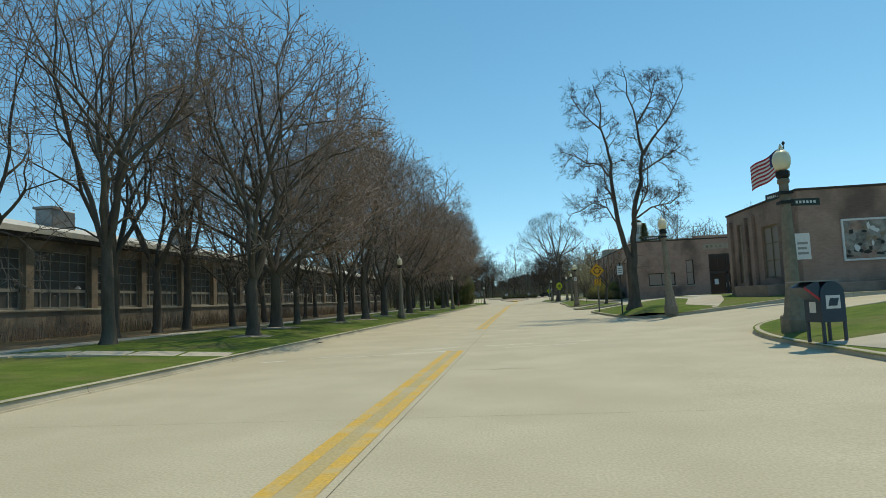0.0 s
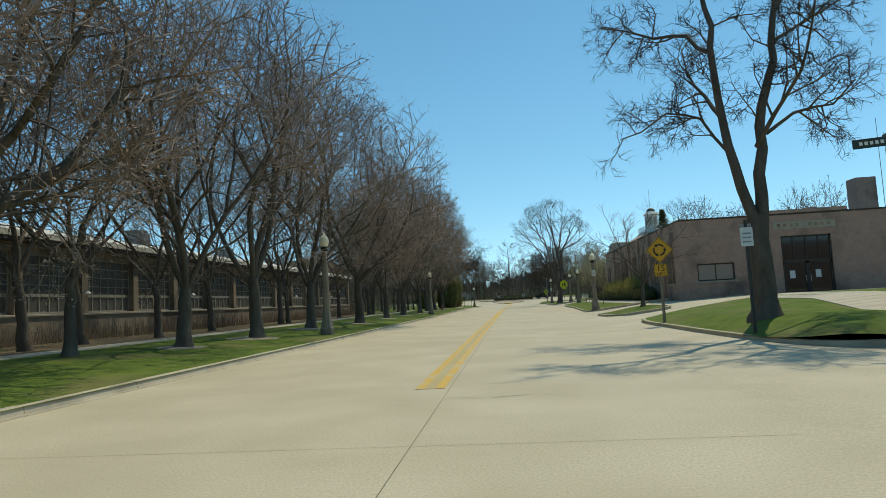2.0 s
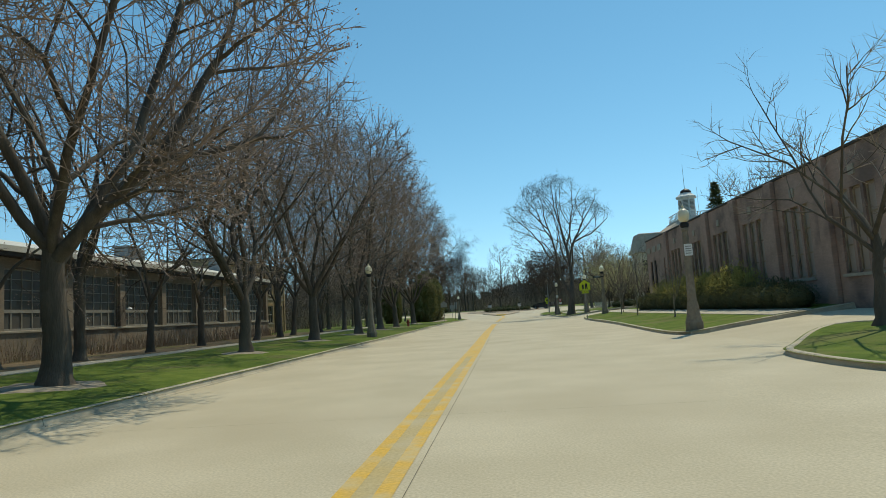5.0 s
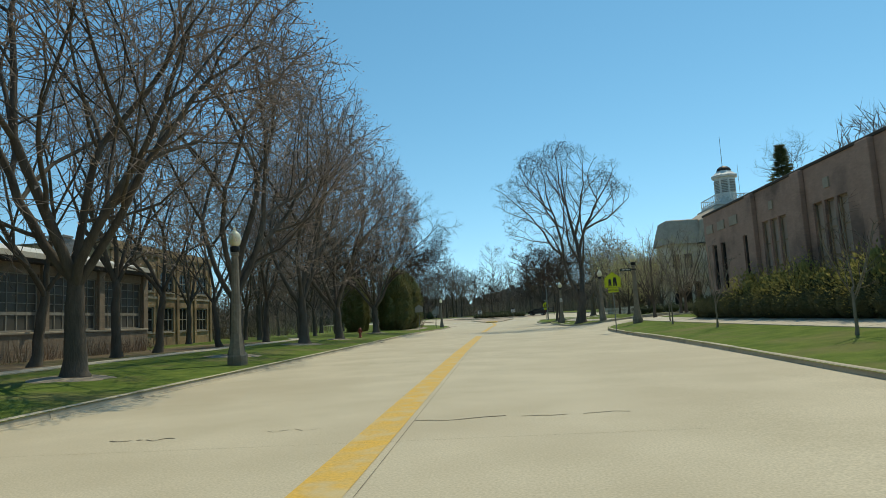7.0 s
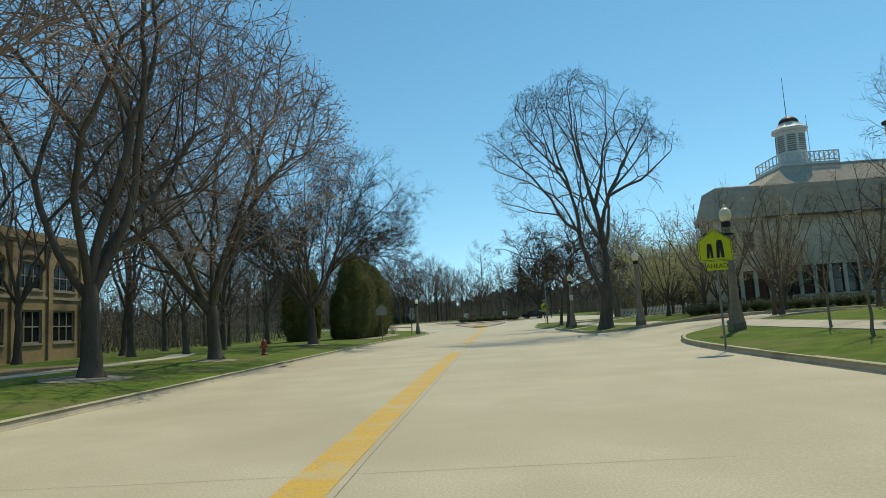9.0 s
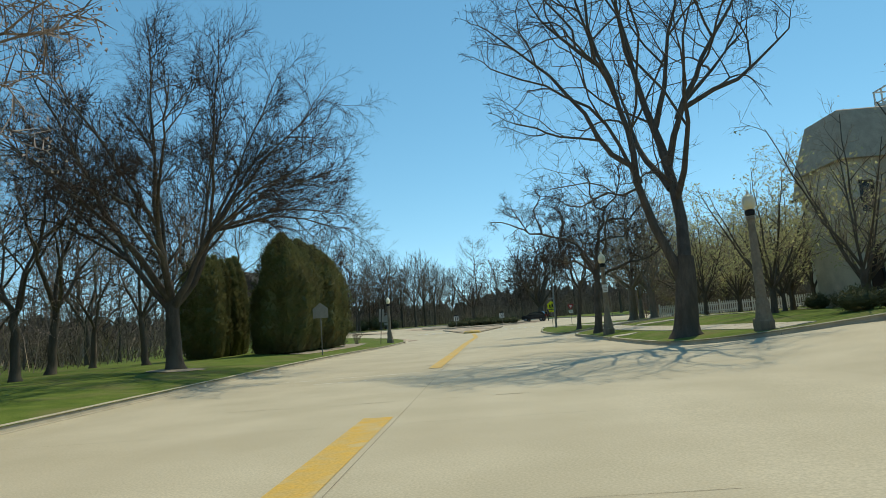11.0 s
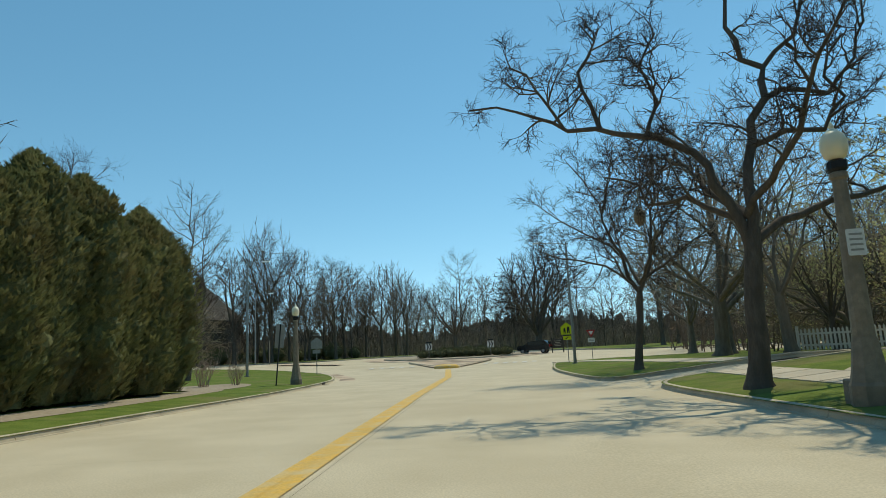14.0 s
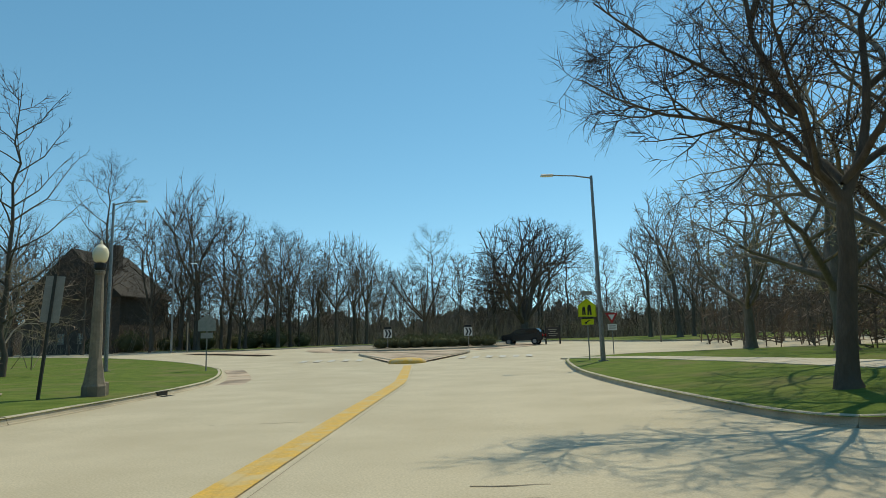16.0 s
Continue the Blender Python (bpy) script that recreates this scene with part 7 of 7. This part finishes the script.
def build_diamond():
    ob = thing("warning_sign", "amber diamond sign with circling arrows and a speed plate", "traffic sign", lawn_at(5.75, 46.4), -4)
    sign_post(ob, 3.2, True)
    z = 2.95
    s = 0.539
    board = part("board", prism([(0, z - s), (s, z), (0, z + s), (-s, z)], -0.004, 0.004), SIGN_YELLOW, ob, "amber diamond board")
    k = s - 0.035
    for a, b in (((0, z - k), (k, z)), ((k, z), (0, z + k)), ((0, z + k), (-k, z)), ((-k, z), (0, z - k))):
        d = Vector((b[0] - a[0], b[1] - a[1])).normalized() * 0.008
        part("border", prism([(a[0] - d.y, a[1] + d.x), (b[0] - d.y, b[1] + d.x), (b[0] + d.y, b[1] - d.x), (a[0] + d.y, a[1] - d.x)], -0.0065, -0.0045), SIGN_BLACK, board)
    for a0 in (35, 155, 275):
        body, head = ring_arrow(a0, a0 + 80, 0.215, 0.062, None)
        bm = prism([(x, z + y) for x, y in body], -0.008, -0.0045)
        bm = prism([(x, z + y) for x, y in head], -0.008, -0.0045, bm)
        part("arrow", bm, SIGN_BLACK, board)
    plate = part("speed_plate", prism([(x, 2.12 + q) for x, q in round_rect(0.5, 0.5, 0.04)], -0.004, 0.004), SIGN_YELLOW, ob, "amber square plate")
    glyphs("15", 0.34, 0, 2.09, -0.006, SIGN_BLACK, plate, "number")
    glyphs("MPH", 0.17, 0, 1.915, -0.006, SIGN_BLACK, plate, "word")
    w = 0.235
    part("border", boxes((-w, w, -0.006, -0.0045, 2.12 - w, 2.13 - w), (-w, w, -0.006, -0.0045, 2.11 + w, 2.12 + w), (-w, 0.01 - w, -0.006, -0.0045, 2.13 - w, 2.11 + w), (w - 0.01, w, -0.006, -0.0045, 2.13 - w, 2.11 + w)), SIGN_BLACK, plate)


build_diamond()


def pentagon(w, h, z):
    return [(-w / 2, z - h / 2), (w / 2, z - h / 2), (w / 2, z + h * 0.12), (0, z + h / 2), (-w / 2, z + h * 0.12)]


def school_sign(at, rz, z, kind):
    ob = thing("school_sign", "lime five-sided school sign on steel post" + (" with solar panel" if kind == "arrow" else " with word plate"), "traffic sign", at, rz, "school signs")
    sign_post(ob, z + 0.4 + (0.45 if kind == "arrow" else 0))
    w = 0.98
    board = part("board", prism(pentagon(w, w, z), -0.004, 0.004), SIGN_LIME, ob, "lime five-sided board")
    o, i = pentagon(w - 0.05, w - 0.05, z), pentagon(w - 0.075, w - 0.075, z)
    for k in range(5):
        part("border", prism([o[k], o[(k + 1) % 5], i[(k + 1) % 5], i[k]], -0.0065, -0.0045), SIGN_BLACK, board)
    # two plain upright shapes for the pictograms
    for x, h, b in ((-0.17, 0.54, 0.19), (0.13, 0.66, 0.23)):
        zb = z - 0.40
        bm = prism([(x - b * 0.5, zb), (x - b * 0.12, zb), (x, zb + h * 0.4), (x + b * 0.12, zb), (x + b * 0.5, zb), (x + b * 0.42, zb + h * 0.62), (x + b * 0.3, zb + h * 0.82), (x - b * 0.3, zb + h * 0.82), (x - b * 0.42, zb + h * 0.62)], -0.0075, -0.0045)
        part("pictogram", bm, SIGN_BLACK, board)
    if kind == "ahead":
        p = part("word_plate", prism([(x, z - 0.64 + q) for x, q in round_rect(0.62, 0.26, 0.03)], -0.004, 0.004), SIGN_LIME, ob, "lime word plate")
        glyphs("AHEAD", 0.19, 0, z - 0.705, -0.006, SIGN_BLACK, p, "word")
    else:
        part("beacon_bar", boxes((-0.3, 0.3, -0.05, 0.02, z - 0.6, z - 0.52), bevel=0.01), SIGN_BLACK, ob)
        p = part("arrow_plate", prism([(x, z - 0.76 + q) for x, q in round_rect(0.66, 0.3, 0.03)], -0.004, 0.004), SIGN_LIME, ob, "lime arrow plate")
        c = Vector((-0.02, z - 0.76))
        part("arrow", prism([(-0.14, c.y - 0.1), (-0.02, c.y - 0.1), (-0.055, c.y - 0.055), (0.13, c.y + 0.07), (0.1, c.y + 0.11), (-0.085, c.y - 0.015), (-0.14, c.y + 0.03)], -0.0075, -0.0045), SIGN_BLACK, p)
        part("solar_panel", prism([(-0.3, z + 0.68), (0.3, z + 0.68), (0.3, z + 0.88), (-0.3, z + 0.88)], -0.12, 0.10), SIGN_BACK, ob, "small solar panel box")
    return ob


school_sign(lawn_at(7.05, 108.5), -4, 3.05, "ahead")
school_sign(lawn_at(9.1, 187.6), -2, 2.75, "arrow")


def back_sign(at, rz, z, outline, label, panel=False, dark=False, h=None):
    ob = thing("road_sign", label, "traffic sign", at, rz)
    if dark:
        part("post", boxes((-0.035, 0.035, -0.04, 0.03, -0.1, h or z + 0.3)), POST_DARK, ob)
    else:
        sign_post(ob, h or z + 0.45)
    part("board", prism(outline, -0.004, 0.004), SIGN_BACK, ob, "bare grey back of a sign board")
    if panel:
        part("solar_panel", boxes((-0.3, 0.3, -0.12, 0.1, z + 0.62, z + 0.7)), STEEL, ob)
        part("arrow_plate", boxes((-0.32, 0.32, -0.004, 0.004, z - 0.86, z - 0.56)), SIGN_BACK, ob)
    return ob


back_sign(lawn_at(-9.6, 147.3), 3, 2.75, pentagon(0.95, 0.95, 2.75), "grey back of a five-sided sign on a steel post")
back_sign(lawn_at(-11.6, 188.6), 4, 2.6, pentagon(0.95, 0.95, 2.6), "grey back of a five-sided sign with a solar panel", True)
ob = back_sign(lawn_at(-9.75, 171.2), 8, 2.75, [(-0.25, 2.1), (0.25, 2.1), (0.25, 3.4), (-0.25, 3.4)], "grey back of a tall plate on a dark leaning post", dark=True, h=3.45)
ob.matrix_basis = ob.matrix_basis @ pose(0, 0, 0, 0, 4.5, 0)
ob = back_sign(lawn_at(5.9, 37.3), 0, 2.7, [(-0.15, 2.42), (0.15, 2.42), (0.15, 2.9), (-0.15, 2.9)], "small white regulation plate on a thin dark post", dark=True)
part("face", prism([(x, 2.55 + z) for x, z in round_rect(0.32, 0.5, 0.03)], -0.05, -0.043), SIGN_WHITE, ob, "white plate with grey lines")
for k in range(3):
    part("text_bar", boxes((-0.11, 0.11, -0.054, -0.051, 2.62 - k * 0.11, 2.66 - k * 0.11)), SIGN_BACK, ob)


def yield_sign(at):
    ob = thing("yield_sign", "red and white triangular give-way sign with a white plate", "traffic sign", at, -3)
    sign_post(ob, 2.6)
    z = 2.35
    b = part("board", prism([(-0.42, z + 0.3), (0, z - 0.42), (0.42, z + 0.3)], -0.004, 0.004), SIGN_RED, ob, "red triangle board")
    part("centre", prism([(-0.22, z + 0.18), (0, z - 0.19), (0.22, z + 0.18)], -0.007, -0.0045), SIGN_WHITE, b)
    p = part("plate", boxes((-0.3, 0.3, -0.004, 0.004, z - 0.85, z - 0.45)), SIGN_WHITE, ob, "white plate with grey bars")
    for k in range(2):
        part("text_bar", boxes((-0.22, 0.22, -0.007, -0.0045, z - 0.6 - 0.14 * k, z - 0.54 - 0.14 * k)), SIGN_BACK, p)


yield_sign(lawn_at(12.6, 195.8))


def chevron_sign(at):
    ob = thing("chevron_sign", "white sign with black chevrons on the traffic island", "traffic sign", at, 0, "chevron signs")
    sign_post(ob, 1.75)
    z = 1.42
    b = part("board", boxes((-0.38, 0.38, -0.004, 0.004, z - 0.38, z + 0.38)), SIGN_WHITE, ob, "white square board")
    for x in (-0.22, 0.08):
        part("chevron", prism([(x - 0.06, z - 0.34), (x + 0.1, z - 0.34), (x + 0.26, z), (x + 0.1, z + 0.34), (x - 0.06, z + 0.34), (x + 0.1, z)], -0.0075, -0.0045), SIGN_BLACK, b)
    part("top_plate", boxes((-0.33, 0.33, -0.004, 0.004, z + 0.42, z + 0.6)), SIGN_BLACK, ob, "narrow black one-way plate")
    return ob


for x, y in ((-3.7, 212.6), (3.75, 212.6)):
    chevron_sign((x, y, land(x, y) + 0.16))


def park_board():
    ob = thing("park_sign", "dark brown wooden park sign board on two posts", "sign", lawn_at(12.6, 218.6), 0)
    part("board", boxes((-0.68, 0.68, -0.05, 0.05, 0.45, 1.55), bevel=0.02), FASCIA, ob)
    for x in (-0.72, 0.72):
        part("post", boxes((x - 0.07, x + 0.07, -0.07, 0.07, -0.6, 1.75), bevel=0.01), FASCIA, ob)
    for k, w in enumerate((0.42, 0.3, 0.5, 0.36)):
        part("text_bar", boxes((-w, w, -0.054, -0.051, 1.28 - k * 0.2, 1.36 - k * 0.2)), STONE, ob)


park_board()

# ---- mailbox, hydrant, flag, fence, car ----
def mailbox():
    ob = thing("mailbox", "dark blue steel street mailbox on four legs with a drive-up chute", "mailbox", (6.48, 14.4, land(6.48, 14.4) + 0.17), 12)
    pts = [(-0.27, 0.42), (0.27, 0.42), (0.27, 1.0)] + [(0.27 * math.cos(radians(a)), 1.0 + 0.27 * math.sin(radians(a))) for a in range(15, 180, 15)] + [(-0.27, 1.0)]
    bm = prism(pts, -0.27, 0.27)
    part("body", bm, MAIL_BLUE, ob)
    for x in (-0.24, 0.24):
        for y in (-0.24, 0.24):
            part("leg", boxes((x - 0.03, x + 0.03, y - 0.03, y + 0.03, -0.02, 0.44), bevel=0.008), MAIL_BLUE, ob)
    chute = part("chute", prism([(-0.62, 1.16), (-0.25, 0.86), (-0.25, 1.24), (-0.3, 1.3)], -0.24, 0.24), MAIL_BLUE, ob, "projecting drive-up letter chute")
    part("chute_band", boxes((-0.66, 0.2, -0.25, 0.25, 1.275, 1.3)), SIGN_BACK, chute, "worn light rim")
    part("red_band", prism([(-0.6, 1.13), (-0.27, 0.87), (-0.27, 0.93), (-0.6, 1.19)], -0.246, -0.241), SIGN_RED, chute)
    for x0, x1 in ((-0.16, 0.16),):
        p = part("emblem_plate", boxes((x0, x1, -0.276, -0.271, 0.7, 0.98)), SIGN_WHITE, ob, "white emblem plate")
        part("emblem", prism([(-0.12, 0.76), (0.08, 0.76), (0.13, 0.92), (-0.07, 0.92)], -0.281, -0.277), MAIL_BLUE, p)
    part("side_plate", boxes((-0.276, -0.271, -0.1, 0.1, 0.62, 0.85)), SIGN_WHITE, ob, "white notice plate")


mailbox()


def hydrant():
    ob = thing("fire_hydrant", "faded red fire hydrant on the lawn", "fire hydrant", lawn_at(-11.3, 120.6))
    part("barrel", lathe([(0.17, -0.02), (0.17, 0.05), (0.11, 0.08), (0.11, 0.52), (0.14, 0.55), (0.14, 0.6)], 12), HYDRANT, ob)
    part("bonnet", lathe([(0.13, 0.6), (0.12, 0.68), (0.07, 0.75), (0.03, 0.78), (0.03, 0.82)], 12), HYDRANT, ob)
    part("outlet", boxes((-0.2, 0.2, -0.05, 0.05, 0.38, 0.48), (-0.06, 0.06, -0.2, 0.0, 0.36, 0.5), bevel=0.02), HYDRANT, ob)


hydrant()


def flagpole():
    ob = thing("flagpole", "tall white flagpole with a waving striped flag", "flagpole", lawn_at(14.2, 34.4))
    part("pole", lathe([(0.06, -0.1), (0.055, 2.0), (0.035, 7.8)], 10), STEEL, ob)
    part("finial", lathe([(0.03, 7.8), (0.08, 7.86), (0.08, 7.92), (0.02, 8.0)], 10), IRON, ob)
    flag = new("flag")
    flag.parent = ob
    W, H, n = 2.3, 1.3, 18

    def at(u, v):
        x = -0.05 - W * u * 0.72
        return (x, 0.10 * math.sin(u * 7.5 + v) * u, 7.7 - H * v - 0.95 * u + 0.05 * math.sin(u * 9))

    for k in range(13):
        V, Fc = [], []
        for i in range(n + 1):
            V += [at(i / n, k / 13), at(i / n, (k + 1) / 13)]
        Fc = [(2 * i, 2 * i + 1, 2 * i + 3, 2 * i + 2) for i in range(n)]
        raw("stripe", V, Fc, FLAG_RED if k % 2 == 0 else SIGN_WHITE, flag)
    V = [tuple(Vector(at(0.42 * i / 8, 0.535 * j / 4)) + Vector((0, o, 0))) for o in (-0.006, 0.006) for j in range(5) for i in range(9)]
    Fc = [(b + j * 9 + i, b + j * 9 + i + 1, b + (j + 1) * 9 + i + 1, b + (j + 1) * 9 + i) for b in (0, 45) for j in range(4) for i in range(8)]
    raw("canton", V, Fc, FLAG_BLUE, flag)


    banner = part("banner", prism([(x + 0.5, 2.45 + z) for x, z in round_rect(0.74, 1.35, 0.03)], -0.012, 0.0), SIGN_WHITE, ob, "white notice banner with grey lines")
    for k in range(3):
        part("text_bar", boxes((0.24, 0.76 - 0.08 * (k % 2), -0.017, -0.0125, 2.55 - k * 0.26, 2.67 - k * 0.26)), SIGN_BACK, banner)
    part("bracket", boxes((0.03, 0.2, -0.01, 0.02, 2.95, 2.99), (0.03, 0.2, -0.01, 0.02, 1.9, 1.94)), STEEL, ob)


flagpole()


def picket_fence(a, b):
    ob = thing("picket_fence", "white wooden picket fence behind the park lawn", "fence")
    pts = resample([a, b], 2.4)
    for p, q in zip(pts, pts[1:]):
        t = Vector((q[0] - p[0], q[1] - p[1]))
        ln = t.length
        t.normalize()
        ang = math.atan2(t.y, t.x)
        m = Matrix.Translation((p[0], p[1], land(*p) + KERB_H)) @ Matrix.Rotation(ang, 4, "Z")
        po = part("post", boxes((-0.06, 0.06, -0.06, 0.06, -0.1, 1.15)), WHITE_WOOD, ob)
        po.data.transform(m)
        for z in (0.25, 0.75):
            rail = part("rail", boxes((0.06, ln - 0.06, 0.02, 0.05, z, z + 0.08)), WHITE_WOOD, ob)
            rail.data.transform(m)
        k = 0.16
        while k < ln - 0.1:
            picket = link("picket", picket_mesh, ob)
            picket.matrix_basis = m @ Matrix.Translation((k, 0, 0))
            k += 0.16


picket_mesh = bpy.data.meshes.new("picket")
_bm = prism([(-0.045, 0.08), (0.045, 0.08), (0.045, 0.95), (0, 1.04), (-0.045, 0.95)], -0.012, 0.012)
_bm.to_mesh(picket_mesh)
_bm.free()
picket_mesh.materials.append(WHITE_WOOD)
picket_fence((15.9, 164.9), (33.0, 155.2))


def build_car():
    ob = thing("parked_car", "dark compact sport-utility car beside the roundabout", "car", (9.6, 218.4, land(9.6, 218.4) + 0.02), 160)
    prof = [(-2.1, 0.42), (2.1, 0.42), (2.15, 0.8), (2.0, 1.0), (1.2, 1.08), (0.55, 1.55), (-1.5, 1.62), (-2.0, 1.1), (-2.15, 0.9)]
    bm = prism(prof, -0.86, 0.86)
    bmesh.ops.bevel(bm, geom=list(bm.edges), offset=0.06, segments=2, affect="EDGES")
    body = part("body", bm, CAR_BLACK, ob, smooth=False)
    part("side_glass", boxes((-1.6, 0.7, -0.872, -0.862, 1.1, 1.48), (-1.6, 0.7, 0.862, 0.872, 1.1, 1.48), bevel=0.02), DARK_GLASS, body)
    part("rear_glass", boxes((-2.02, -1.98, -0.7, 0.7, 1.1, 1.45)), DARK_GLASS, body)
    for y in (-0.7, 0.7):
        part("tail_lamp", boxes((-2.16, -2.08, y - 0.14, y + 0.14, 0.8, 1.05), bevel=0.02), TAIL_RED, body)
    for x in (-1.3, 1.35):
        for y in (-0.84, 0.84):
            wb = lathe([(0.2, -0.1), (0.33, -0.1), (0.34, -0.06), (0.34, 0.06), (0.33, 0.1), (0.2, 0.1)], 18)
            bmesh.ops.rotate(wb, verts=wb.verts, matrix=Matrix.Rotation(radians(90), 3, "X"))
            bmesh.ops.translate(wb, verts=wb.verts, vec=(x, y, 0.34))
            wheel = part("wheel", wb, RUBBER, ob)
            rb = lathe([(0.02, -0.105), (0.2, -0.105), (0.2, 0.105), (0.02, 0.105)], 12)
            bmesh.ops.rotate(rb, verts=rb.verts, matrix=Matrix.Rotation(radians(90), 3, "X"))
            bmesh.ops.translate(rb, verts=rb.verts, vec=(x, y, 0.34))
            part("rim", rb, STEEL, wheel)


build_car()


def hanging_nest():
    ob = thing("wasp_nest", "large grey-brown paper wasp nest hanging from an oak branch", "nest", (7.05, 156.6, 5.7))
    bm = lathe([(0.02, 0.98), (0.02, 0.34), (0.1, 0.3), (0.19, 0.16), (0.21, 0.0), (0.16, -0.16), (0.07, -0.26), (0.02, -0.28)], 14)
    rng = random.Random(8)
    for v in bm.verts:
        if v.co.z < 0.31:
            v.co *= rng.uniform(0.9, 1.1)
    part("comb_shell", bm, PILASTER, ob)


hanging_nest()
